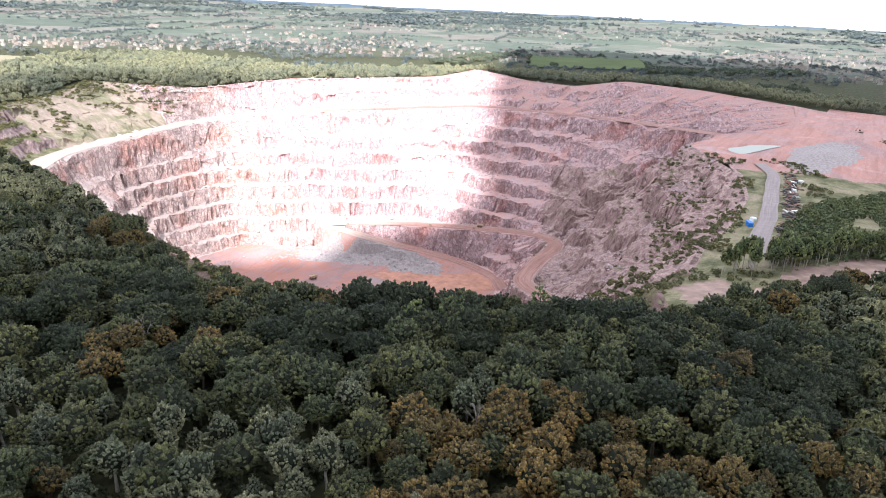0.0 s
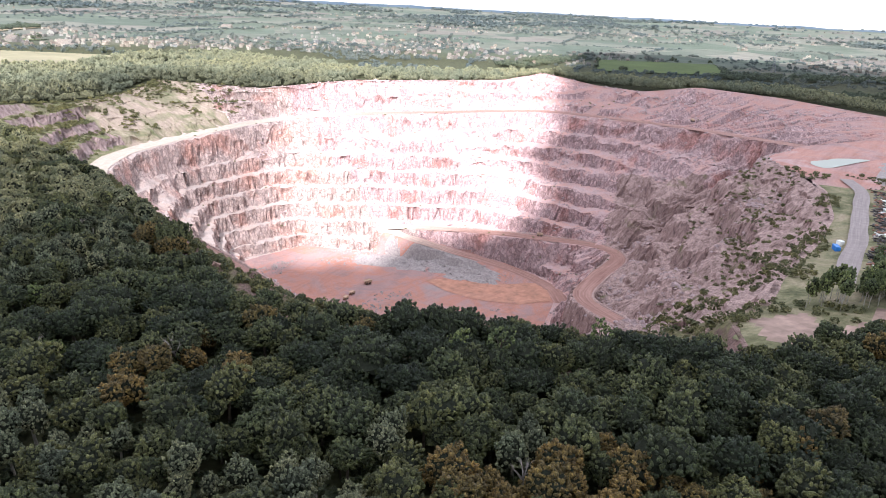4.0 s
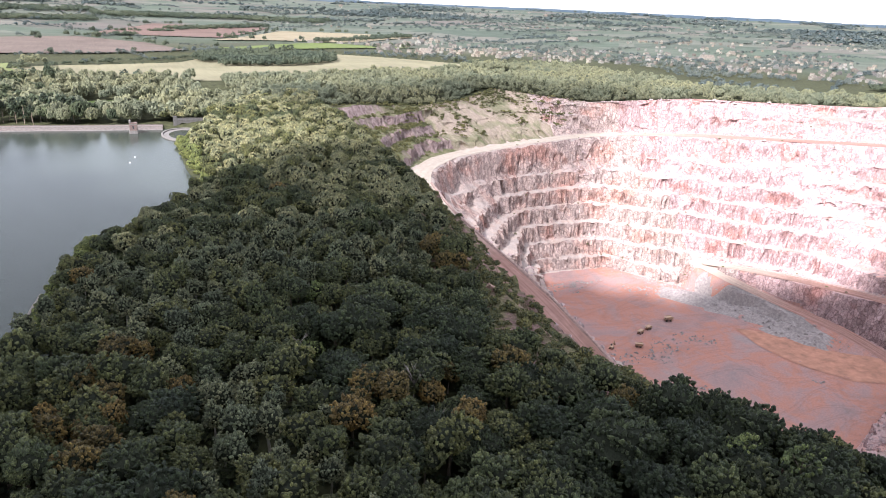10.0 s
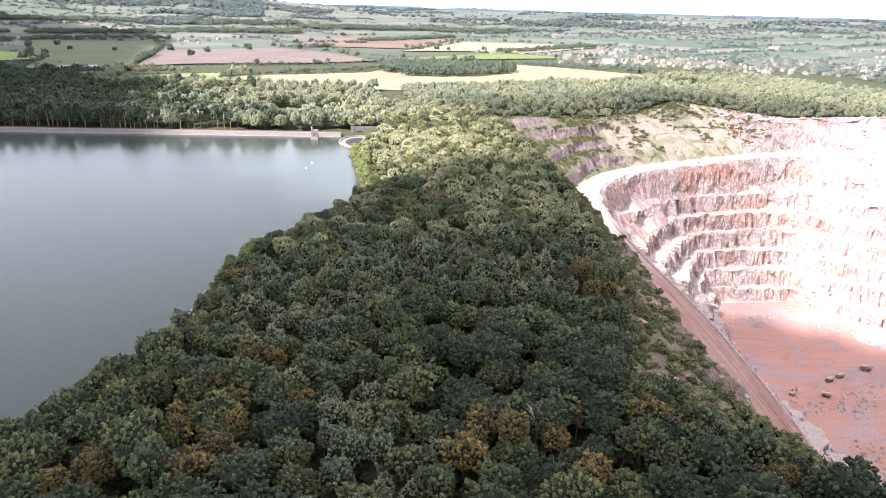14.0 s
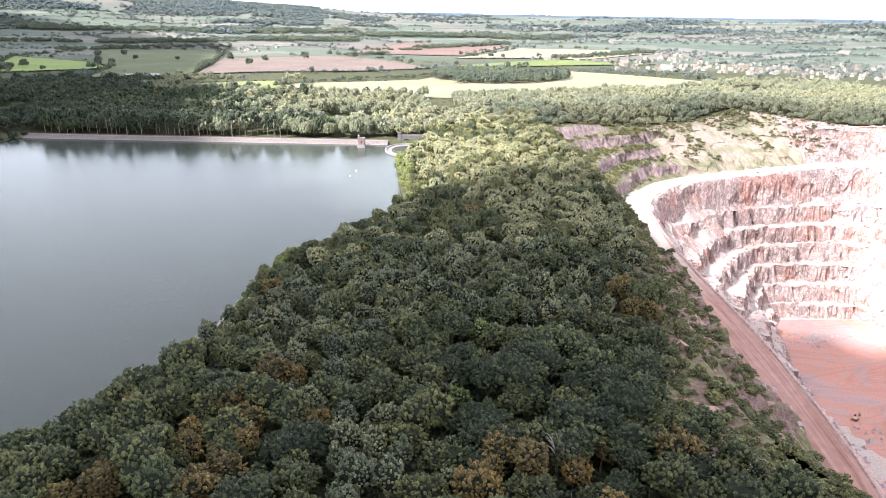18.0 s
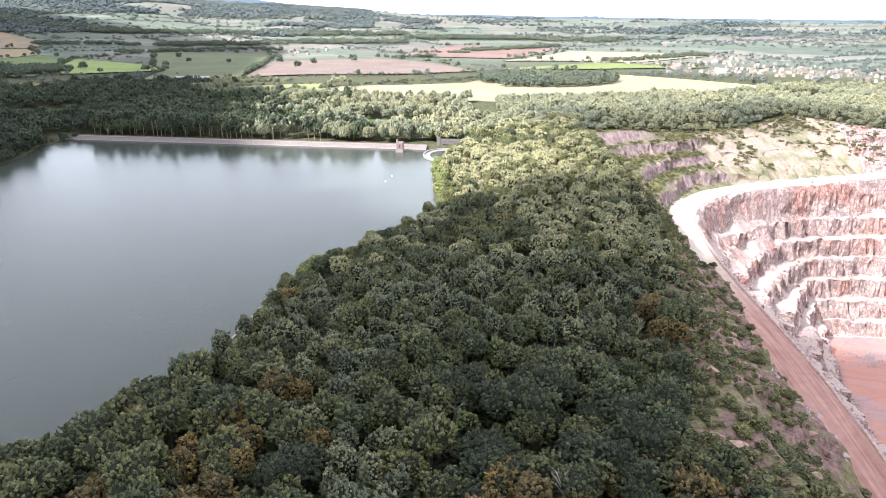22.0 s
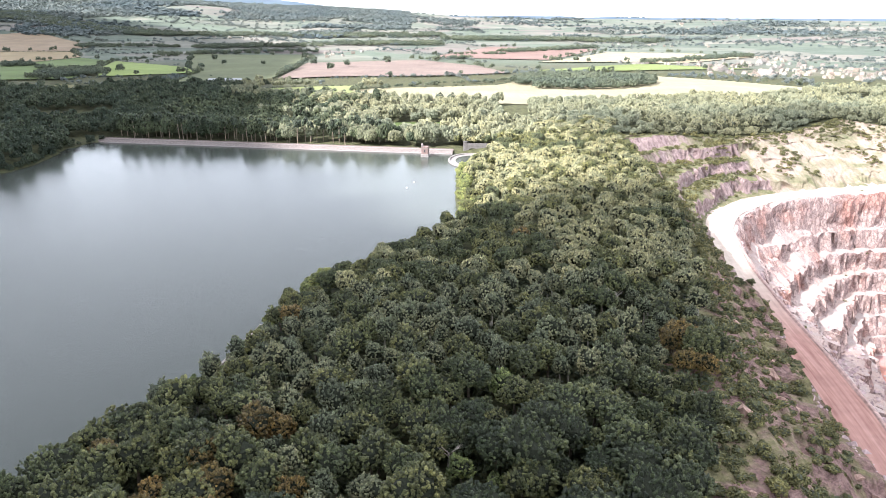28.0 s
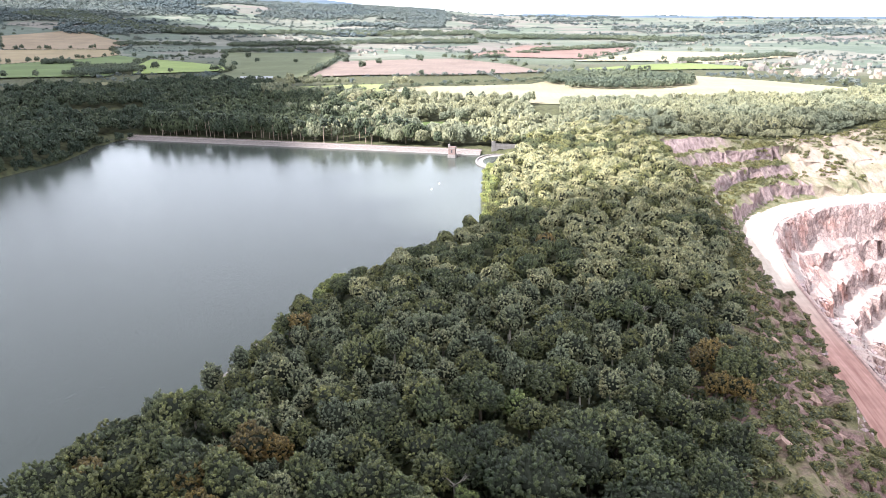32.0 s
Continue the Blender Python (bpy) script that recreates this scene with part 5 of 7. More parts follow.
# ---- the dam ----
M_PITCH = plain("pitched_stone", (0.110, 0.090, 0.084), 0.9, 0.3, 0.6)
M_COPING = plain("pale_coping", (0.145, 0.130, 0.122), 0.85, 0.2, 0.8)
M_CREST = plain("crest_gravel", (0.14, 0.108, 0.098), 0.95, 0.25, 0.5)
M_GRASS = plain("mown_grass", (0.13, 0.17, 0.055), 0.95, 0.35, 0.12)
M_BRIDGE = plain("grey_bridge_stone", (0.085, 0.078, 0.072), 0.9, 0.3, 0.8)
M_BRICK = plain("red_brick", (0.135, 0.092, 0.082), 0.9, 0.25, 2.0)
M_SLATE = plain("slate", (0.12, 0.12, 0.13), 0.7, 0.2, 2.0)
M_GLASS = plain("dark_glass", (0.03, 0.035, 0.04), 0.1, 0.2, 1.0, 0.6)
dv = Vector((DAM_B[0] - DAM_A[0], DAM_B[1] - DAM_A[1], 0))
DAM_L = dv.length - 20
dam = thing("dam", Matrix.Translation((DAM_A[0], DAM_A[1], 0)) @ Matrix.Rotation(math.atan2(dv.y, dv.x), 4, "Z") @ Matrix.Diagonal((1, 1, 0.5, 1)), "long stone-faced reservoir dam with a pale coping", "dam", "", "structure")


def prism(profile, length, steps=24, wob=0.0):
    """A bar of that cross-section (y, z) along x."""
    bm = bmesh.new()
    rows = []
    for i in range(steps + 1):
        w = wob * math.sin(i * 2.1)
        rows.append([bm.verts.new((length * i / steps, y + w, z)) for y, z in profile])
    k = len(profile)
    for a, b in zip(rows, rows[1:]):
        for j in range(k):
            bm.faces.new((a[j], a[(j + 1) % k], b[(j + 1) % k], b[j]))
    bm.faces.new(rows[0][::-1])
    bm.faces.new(rows[-1])
    bmesh.ops.recalc_face_normals(bm, faces=bm.faces[:])
    return bm


part("pitched_face", prism([(-3.5, -3), (4.0, 4.2), (4.0, -3)], DAM_L), M_PITCH, dam, "grey-pink pitched stone slope")
part("waterline_band", prism([(-1.2, -0.6), (-0.25, 0.55), (-0.1, 0.30), (-0.9, -0.8)], DAM_L, 24), M_COPING, dam, "bleached stone band at the waterline")
part("crest", prism([(4.003, -2), (4.003, 4.2), (11, 4.25), (11, -2)], DAM_L), M_CREST, dam)
part("parapet", prism([(4.0, 4.2), (4.0, 5.2), (4.1, 5.35), (4.6, 5.35), (4.7, 5.2), (4.7, 4.2)], DAM_L), M_COPING, dam, "pale stone parapet")
part("parapet", prism([(10.4, 4.25), (10.4, 5.1), (10.9, 5.1), (10.9, 4.25)], DAM_L), M_PITCH, dam)
part("grass_slope", prism([(11.003, -2), (11.003, 4.0), (24, -1.0), (24, -2)], DAM_L), M_GRASS, dam)
bmp = bmesh.new()
box(bmp, 0, 0, 0.55, 0.14, 0.14, 1.1, 0.02)
post_me = bpy.data.meshes.new("post")
bmp.to_mesh(post_me)
bmp.free()
post_me.materials.append(M_SLATE)
for i in range(60):
    p = mesh_part("post", post_me, dam)
    p.location = (4 + i * (DAM_L - 8) / 59, 10.65, 5.1)

# valve tower with its footbridge
tower = thing("valve_tower", pose(-11.5, 566.5, 0, 0, 0, -8) @ Matrix.Scale(0.86, 4), "red brick valve tower with a pale cornice standing in the water", "tower")
bm = bmesh.new()
box(bm, 0, 0, 0.0, 7.4, 7.4, 5.4, 0.3)
part("plinth", bm, M_COPING, tower, "pale stone plinth")
bm = bmesh.new()
box(bm, 0, 0, 5.4, 6.2, 6.2, 5.4, 0.1)
part("body", bm, M_BRICK, tower)
bm = bmesh.new()
box(bm, 0, 0, 8.35, 6.9, 6.9, 0.5, 0.1)
part("cornice", bm, M_COPING, tower, "pale stone cornice")
bm = bmesh.new()
box(bm, 0, 0, 9.05, 6.5, 6.5, 0.9, 0.08)
part("parapet", bm, M_BRICK, tower)
bm = bmesh.new()
tube(bm, (-2.3, -2.3, 8.6), (-2.3, -2.3, 11.6), 0.95, 0.95, 10)
tube(bm, (-2.3, -2.3, 11.6), (-2.3, -2.3, 12.7), 1.1, 0.12, 10)
part("turret", bm, M_COPING, tower, "small pale round turret")
for i in range(4):
    a = Matrix.Rotation(i * math.pi / 2, 4, "Z")
    w = mesh_part("window", bpy.data.meshes.new("window"), tower)
    bm = bmesh.new()
    box(bm, 0, -3.13, 5.6, 1.1, 0.12, 2.4, 0.03)
    bmesh.ops.transform(bm, matrix=a, verts=bm.verts[:])
    bm.to_mesh(w.data)
    bm.free()
    w.data.materials.append(M_GLASS)
bm = bmesh.new()
box(bm, 0, 7.2, 4.6, 1.8, 8.4, 0.4, 0.05)
box(bm, -0.8, 7.2, 5.3, 0.1, 8.4, 1.0)
box(bm, 0.8, 7.2, 5.3, 0.1, 8.4, 1.0)
part("footbridge", bm, M_SLATE, tower)

# spillway: curved weir wall, stone apron and arched bridge
spill = thing("spillway", pose(25, 550, 0), "curved pale stone spillway weir with a grey apron", "spillway", "", "structure")
bm = bmesh.new()
ring = []
for i in range(33):
    a = math.radians(60 + i * 215 / 32)
    ux, uy = math.cos(a), math.sin(a)
    ring.append([bm.verts.new((ux * (18 + o), uy * (27 + o), z)) for o, z in ((0, -3), (0, 0.9), (-0.2, 1.1), (-1.3, 1.1), (-1.5, 0.9), (-1.5, -3))])
for a, b in zip(ring, ring[1:]):
    for j in range(5):
        bm.faces.new((a[j], b[j], b[j + 1], a[j + 1]))
part("weir_wall", bm, M_COPING, spill, "pale curved coping wall")
bm = bmesh.new()
c = bm.verts.new((2, 8, -1.0))
rim_v = [bm.verts.new((math.cos(math.radians(t)) * 16.6, math.sin(math.radians(t)) * 25.6, 0.3)) for t in range(0, 360, 12)]
for a, b in zip(rim_v, rim_v[1:] + rim_v[:1]):
    bm.faces.new((c, a, b))
part("apron", bm, M_COPING, spill, "grey stone apron")
bridge = thing("road_bridge", pose(22, 582, 0, 0, 0, -6), "small arched stone road bridge over the spillway", "bridge")
bm = bmesh.new()
low = []
for k in range(2, -1, -1):
    cx0 = 5 + k * 10
    low += [(cx0 + 4.0, -2)] + [(cx0 + 4.0 * math.cos(t), 0.8 + 3.4 * math.sin(t)) for t in np.linspace(0, math.pi, 9)] + [(cx0 - 4.0, -2)]
outline = [(0, -2), (0, 6.0), (30, 6.0), (30, -2)] + low
f = bm.faces.new([bm.verts.new((x, 0, z)) for x, z in outline])
ex = bmesh.ops.extrude_face_region(bm, geom=[f])
bmesh.ops.translate(bm, vec=(0, 7, 0), verts=[v for v in ex["geom"] if isinstance(v, bmesh.types.BMVert)])
bmesh.ops.recalc_face_normals(bm, faces=bm.faces[:])
part("arches", bm, M_BRIDGE, bridge)
for y0 in (0.2, 6.8):
    bm = bmesh.new()
    box(bm, 15, y0, 6.55, 30, 0.5, 1.1, 0.08)
    part("parapet", bm, M_BRIDGE, bridge)
bm = bmesh.new()
box(bm, -1.2, 1.2, 3.5, 3.0, 3.0, 11.0, 0.2)
box(bm, -1.2, 1.2, 9.2, 3.5, 3.5, 0.6, 0.1)
part("pier_turret", bm, M_BRIDGE, bridge, "square stone turret at the bridge end")

# stone wall along the shore path
M_OLDSTONE = plain("old_stone", (0.20, 0.17, 0.15), 0.95, 0.3, 1.2)
wall = thing("shore_wall", Matrix.Translation((-66, 212, 0)) @ Matrix.Rotation(math.radians(80), 4, "Z"), "low dark stone wall beside the water", "wall", "", "structure")
part("wall_body", prism([(0, -2), (0.05, 1.5), (0.7, 1.5), (0.75, -2)], 34, 10, 0.15), M_OLDSTONE, wall)
part("coping", prism([(-0.08, 1.503), (-0.08, 1.7), (0.83, 1.7), (0.83, 1.503)], 34, 10, 0.15), M_OLDSTONE, wall)

# ---- pond, track and things in the quarry ----
bm = bmesh.new()
bm.faces.new([bm.verts.new((x, y, POND_Z)) for x, y in smooth([*POND, POND[0]], 4)[:-1]])
pm = bpy.data.meshes.new("settling_pond")
bm.to_mesh(pm)
bm.free()
pm.materials.append(M_POND)
tagged(new("settling_pond", pm), "milky grey-green settling pond on the quarry terrace", "pond", "", "structure")
TRACK = [(540, 24), (502, 9), (460, 4), (425, 0), (385, -4), (346, -8), (305, -10), (273, -12), (258, -13)]
tz = height(arr(TRACK)[:, 0], arr(TRACK)[:, 1])[0]
strip("gravel_track", [(x, y, z) for (x, y), z in zip(TRACK, tz)], 4.7, M_TRACK, "pale gravel track along the quarry edge", "track", 0.7)

M_BODY = plain("dusty_yellow_paint", (0.36, 0.245, 0.165), 0.65, 0.3, 0.7)
M_TYRE = plain("dusty_rubber", (0.055, 0.045, 0.042), 0.9, 0.3, 2.0)
M_BLUE = plain("blue_sheet", (0.03, 0.16, 0.48), 0.5, 0.2, 0.8)
M_WHITE = plain("white_paint", (0.72, 0.71, 0.69), 0.6, 0.12, 0.6)
M_RUST = plain("rusty_steel", (0.20, 0.10, 0.07), 0.85, 0.4, 1.5)


def wheel_mesh(r, w):
    bm = bmesh.new()
    tube(bm, (0, -w / 2, 0), (0, w / 2, 0), r, r, 16)
    bmesh.ops.bevel(bm, geom=[e for e in bm.edges if len(e.link_faces) == 2 and any(len(f.verts) > 4 for f in e.link_faces)], offset=r * 0.12, segments=1, affect="EDGES")
    me = bpy.data.meshes.new("wheel")
    bm.to_mesh(me)
    bm.free()
    me.materials.append(M_TYRE)
    return me


def dump_truck():
    e = thing("dump_truck", pose(397, 384, FLOOR_Z), "dust-covered tan quarry dump truck with a steel body", "truck", "quarry dump trucks")
    bm = bmesh.new()
    box(bm, 0, 0, 1.5, 8.2, 2.2, 0.8, 0.1)
    box(bm, 4.0, 0, 1.5, 0.7, 4.4, 1.1, 0.1)
    part("chassis", bm, M_RUST, e)
    bm = bmesh.new()
    box(bm, 3.2, 0.9, 3.2, 1.9, 1.9, 1.9, 0.15)
    cab = part("cab", bm, M_BODY, e)
    bm = bmesh.new()
    box(bm, 4.17, 0.9, 3.5, 0.06, 1.5, 0.9, 0.02)
    part("windscreen", bm, M_GLASS, cab)
    bm = bmesh.new()
    box(bm, 3.2, -1.2, 2.6, 1.8, 1.9, 0.9, 0.12)
    part("engine_hood", bm, M_BODY, e)
    bm = bmesh.new()
    prof = [(-4.6, 2.4), (-4.9, 4.4), (2.2, 4.9), (4.6, 5.1), (4.6, 4.75), (2.2, 4.4), (1.6, 2.3)]
    a = [bm.verts.new((x, -2.5, z)) for x, z in prof]
    b = [bm.verts.new((x, 2.5, z)) for x, z in prof]
    for i in range(len(prof)):
        bm.faces.new((a[i], a[(i + 1) % len(prof)], b[(i + 1) % len(prof)], b[i]))
    fa, fb = bm.faces.new(a[::-1]), bm.faces.new(b)
    for y in (-2.45, 2.45):
        box(bm, -1.2, y, 4.75, 6.8, 0.2, 1.0, 0.05)
    part("dump_body", bm, M_BODY, e)
    wm = wheel_mesh(1.25, 0.9)
    for x, y in ((2.7, -1.9), (2.7, 1.9), (-2.2, -1.5), (-2.2, 1.5), (-2.2, -2.4), (-2.2, 2.4)):
        w = mesh_part("wheel", wm, e)
        w.location = (x, y, 1.25)
        bm = bmesh.new()
        s = 1 if y > 0 else -1
        tube(bm, (0, s * 0.40, 0), (0, s * 0.48, 0), 0.6, 0.55, 10)
        part("rim", bm, M_BODY, w)
    return e


def excavator():
    e = thing("excavator", pose(0, 0, -500), "tracked dusty tan quarry excavator with its boom raised", "excavator")
    for y in (-1.6, 1.6):
        bm = bmesh.new()
        box(bm, 0, y, 0.6, 5.2, 0.8, 1.2, 0.4)
        part("track", bm, M_TYRE, e)
    bm = bmesh.new()
    box(bm, -0.6, 0, 2.2, 4.6, 3.2, 1.6, 0.25)
    part("body", bm, M_BODY, e)
    bm = bmesh.new()
    box(bm, 1.2, 1.0, 3.5, 1.6, 1.1, 1.6, 0.12)
    part("cab", bm, M_GLASS, e)
    bm = bmesh.new()
    tube(bm, (1.4, -0.3, 2.4), (4.8, -0.3, 6.4), 0.5, 0.4, 6)
    part("boom", bm, M_BODY, e)
    bm = bmesh.new()
    tube(bm, (4.8, -0.3, 6.5), (7.2, -0.3, 3.0), 0.38, 0.3, 6)
    part("arm", bm, M_BODY, e)
    bm = bmesh.new()
    box(bm, 7.2, -0.3, 2.2, 1.3, 1.5, 1.5, 0.35)
    part("bucket", bm, M_RUST, e)
    return e


truck = dump_truck()
SMALLER = Matrix.Scale(0.82, 4)
truck.matrix_world = pose(397, 384, on_ground(397, 384), 0, 0, 170) @ SMALLER
for x, y, a in ((356, 373, 200), (368, 377, 190), (339, 355, 150), (565, 293, 120), (765, 215, 40)):
    z = on_ground(x, y) + (0.35 if x > 500 else 0.05)
    copy_thing(truck, pose(x, y, z, 0, 0, a) @ SMALLER)
ex = excavator()
ex.matrix_world = pose(316, 361, on_ground(316, 361), 0, 0, 30) @ SMALLER
copy_thing(ex, pose(706, -62, on_ground(706, -62), 0, 0, 140))
copy_thing(ex, pose(800, -40, on_ground(800, -40), 0, 0, 60))

# blocks and scrap dumped along the track
rs = np.random.RandomState(77)


def block_mesh(seed, mat, flat=0.6):
    r = np.random.RandomState(seed)
    bm = bmesh.new()
    bmesh.ops.create_icosphere(bm, subdivisions=1, radius=1.0)
    for v in bm.verts:
        v.co = Vector((v.co.x * r.uniform(0.7, 1.3), v.co.y * r.uniform(0.6, 1.1), v.co.z * flat * r.uniform(0.7, 1.2)))
    me = bpy.data.meshes.new("boulder")
    bm.to_mesh(me)
    bm.free()
    me.materials.append(mat)
    return me


BLOCKS = [block_mesh(i, (M_PITCH, M_RUST, M_COPING, M_OLDSTONE)[i % 4]) for i in range(8)]
LABELS = ("grey granite boulder dumped beside the track", "rust-brown boulder dumped beside the track", "pale cut stone block dumped beside the track", "dark stone block dumped beside the track")
line = smooth([(*p, 0) for p in TRACK], 30)
for i in range(170):
    p = line[rs.randint(16, len(line) - 40)]
    off = rs.uniform(7, 15)
    x, y = p[0] + off * 0.12, p[1] - off
    k = rs.randint(8)
    b = new("boulder", BLOCKS[k])
    s = rs.uniform(0.5, 1.5)
    b.matrix_world = pose(x, y, on_ground(x, y) + 0.25 * s, 0, 0, rs.uniform(0, 360)) @ Matrix.Scale(s, 4)
    tagged(b, LABELS[k % 4], "boulder", "blocks along the track")


def scrap_pieces(seed, mat):
    """The bent beams and sheets of one heap of scrap, one mesh each."""
    r = np.random.RandomState(seed)
    out = []
    for k in range(6):
        bm = bmesh.new()
        turn = Matrix.Rotation(r.uniform(0, 3.1), 4, "Z") @ Matrix.Rotation(r.uniform(-0.35, 0.35), 4, "Y")
        box(bm, r.uniform(-1.5, 1.5), r.uniform(-1.2, 1.2), 0.2 + 0.24 * k, r.uniform(1.5, 4.0), r.uniform(0.25, 1.2), r.uniform(0.12, 0.4), 0.03, turn)
        me = bpy.data.meshes.new("beam")
        bm.to_mesh(me)
        bm.free()
        me.materials.append(mat)
        out.append(me)
    return out


M_DARKSCRAP = plain("dark_scrap", (0.045, 0.038, 0.036), 0.8, 0.4, 1.0)
SCRAPS = [scrap_pieces(i, (M_RUST, M_DARKSCRAP, M_WHITE)[i % 3]) for i in range(6)]
for i in range(150):
    p = line[rs.randint(24, len(line) - 24)]
    off = rs.uniform(7.5, 16)
    x, y = p[0] + off * 0.12, p[1] - off
    k = rs.randint(6)
    if k % 3 == 2 and rs.rand() < 0.75:
        k -= 1
    s = rs.uniform(0.6, 1.2)
    e = thing("scrap_heap", pose(x, y, on_ground(x, y) - 0.05, 0, 0, rs.uniform(0, 360)) @ Matrix.Scale(s, 4), ("rust-brown heap of scrap beams beside the track", "dark heap of scrap beams beside the track", "pale heap of scrap sheets beside the track")[k % 3], "scrap", "scrap along the track")
    for me in SCRAPS[k]:
        mesh_part("beam", me, e)


def container(name, mat, label, x, y, a, size):
    e = thing(name, pose(x, y, on_ground(x, y), 0, 0, a), label, "container")
    bm = bmesh.new()
    box(bm, 0, 0, size[2] / 2, *size, 0.06)
    for i in range(10):
        for s in (-1, 1):
            box(bm, -size[0] / 2 + (i + 0.5) * size[0] / 10, s * size[1] / 2, size[2] / 2, 0.18, 0.1, size[2] * 0.86)
    part("body", bm, mat, e)
    bm = bmesh.new()
    box(bm, size[0] / 2 + 0.03, 0, size[2] / 2, 0.08, size[1] * 0.94, size[2] * 0.92, 0.02)
    part("door", bm, mat, e)
    return e


container("storage_container", M_BLUE, "bright blue steel storage container by the track", 326, -1, 25, (6.0, 2.4, 2.5))
container("storage_container", M_WHITE, "white steel storage box by the track", 339, -1, 60, (3.0, 2.4, 2.4))
for x, y in ((452, -11), (478, -8), (486, -12)):
    container("storage_container", M_WHITE, "white steel storage box among the scrap", x, y, 30 + x % 50, (3.4, 2.2, 1.9))

# loose-stone berms along the haul roads
def berm(line, off, high, wide, mat, label):
    p = smooth(line, 5)
    d = np.gradient(p[:, :2], axis=0)
    d /= np.linalg.norm(d, axis=1)[:, None]
    n = np.stack([-d[:, 1], d[:, 0]], 1)
    V, F = [], []
    for i in range(len(p)):
        for j, (u, h) in enumerate(((-1, -0.4), (-0.35, 0.8), (0.3, 0.85), (1, -0.4))):
            h2 = h * high * (1 + 0.35 * math.sin(i * 1.9 + j) * math.cos(i * 0.7))
            o = off + u * wide * (1 + 0.25 * math.sin(i * 1.3 + j))
            V.append((p[i, 0] + n[i, 0] * o, p[i, 1] + n[i, 1] * o, p[i, 2] + h2))
    for i in range(len(p) - 1):
        for j in range(3):
            a = i * 4 + j
            F.append((a, a + 1, a + 5, a + 4))
    return tagged(new("berm", mesh_from("berm", V, F, [mat])), label, "berm", "", "structure")


M_DIRT = plain("dirt_bank", (0.31, 0.21, 0.185), 0.95, 0.3, 0.6)
berm(ROAD_UPPER[14:], 9.6, 1.1, 1.6, M_DIRT, "loose stone safety berm beside the haul road")
berm(ROAD_LOWER[5:], 8.4, 1.0, 1.4, M_DIRT, "loose stone safety berm beside the ramp")

# rock outcrops on the bank below the wood
M_OUTCROP = crag_mat("outcrop_rock", 0.62, (1.0, 0.92, 0.80))
OUTCROPS = [block_mesh(500 + i, M_OUTCROP, 0.9) for i in range(5)]
for me in OUTCROPS:
    me.name = "rock_outcrop"
n = 0
while n < 90:
    x, y = rs.uniform(66, 175), rs.uniform(30, 330)
    z, pit, low = height(np.array([x]), np.array([y]))
    if seg_dist(np.array([x]), np.array([y]), ROADS[0][0], closed=False)[0][0] < 17 or not pit[0] and seg_dist(np.array([x]), np.array([y]), RIM)[0][0] > 12:
        continue
    b = new("rock_outcrop", OUTCROPS[n % 5])
    s = 0.8 + 2.2 * rs.rand() ** 2
    b.matrix_world = pose(x, y, z[0] - 0.1 * s, rs.uniform(-20, 20), rs.uniform(10, 40), rs.uniform(-30, 30)) @ Matrix.Diagonal((s * 1.7, s, s, 1))
    tagged(b, "weathered brown rock outcrop on the steep bank", "rock", "outcrops on the bank")
    n += 1

# ---- scrub on the faces and slopes ----
scrub = Stand()
xs, ys = scatter(56, 200, 40, 440, 3.3)
zz, pit, low = height(xs, ys)
dr = seg_dist(xs, ys, RIM)[0]
droad = np.minimum(seg_dist(xs, ys, ROADS[0][0], closed=False)[0], 99)
ok = (pit | (dr < 20) & (ys < 240)) & (dr < 85) & (droad > 12.5) & (vnoise(xs, ys, 16, 3) + 0.5 * vnoise(xs, ys, 6, 5) > np.clip(dr / 48 - 1.1, -0.8, 0.40))
for x, y, z in zip(xs[ok], ys[ok], zz[ok]):
    big = 0.14 + 0.46 * rng.rand() ** 2
    scrub.add(x, y, z - 0.7, big, rng.uniform(0.45, 0.9), (5 if big > 0.3 else 10) + rng.randint(5))
xs, ys = scatter(230, 620, 5, 190, 5.5)
zz, pit, low = height(xs, ys)
dr = seg_dist(xs, ys, RIM)[0]
ok = pit & (zz < 8) & (zz > -125) & (vnoise(xs, ys, 30, 6) + 0.5 * vnoise(xs, ys, 9, 1) > 0.22 + dr / 110)
for x, y, z in zip(xs[ok], ys[ok], zz[ok]):
    scrub.add(x, y, z - 0.4, rng.uniform(0.18, 0.5), rng.uniform(0.5, 0.9), 10 + rng.randint(5))
xs, ys = scatter(150, 560, -60, 110, 5.0)
zz, pit, low = height(xs, ys)
dr = seg_dist(xs, ys, RIM)[0]
dt = seg_dist(xs, ys, [(*p, 0) for p in TRACK], closed=False)[0]
ok = (dr < 60) & (dt > np.where(ys < -4, 19, 12)) & (ys > -34) & (xs > 178) & ~inside(xs, ys, BARE) & (vnoise(xs, ys, 26, 2) + 0.6 * vnoise(xs, ys, 9, 3) > np.where(xs < 300, -0.45, -0.2))
for x, y, z in zip(xs[ok], ys[ok], zz[ok]):
    scrub.add(x, y, z - 0.4, rng.uniform(0.2, 0.55), rng.uniform(0.5, 1.0), 10 + rng.randint(5))
xs, ys = scatter(140, 470, 420, 730, 4.2)
zz, pit, low = height(xs, ys)
dr = seg_dist(xs, ys, RIM)[0]
droad = seg_dist(xs, ys, ROADS[0][0], closed=False)[0]
steep = np.abs(height(xs + 2, ys)[0] - height(xs - 2, ys)[0]) + np.abs(height(xs, ys + 2)[0] - height(xs, ys - 2)[0])
ok = pit & (zz > -36) & (droad > 14) & (steep < 3.2) & (vnoise(xs, ys, 25, 2) + 0.5 * vnoise(xs, ys, 9, 4) > np.where(xs < 266, -0.75, 0.45))
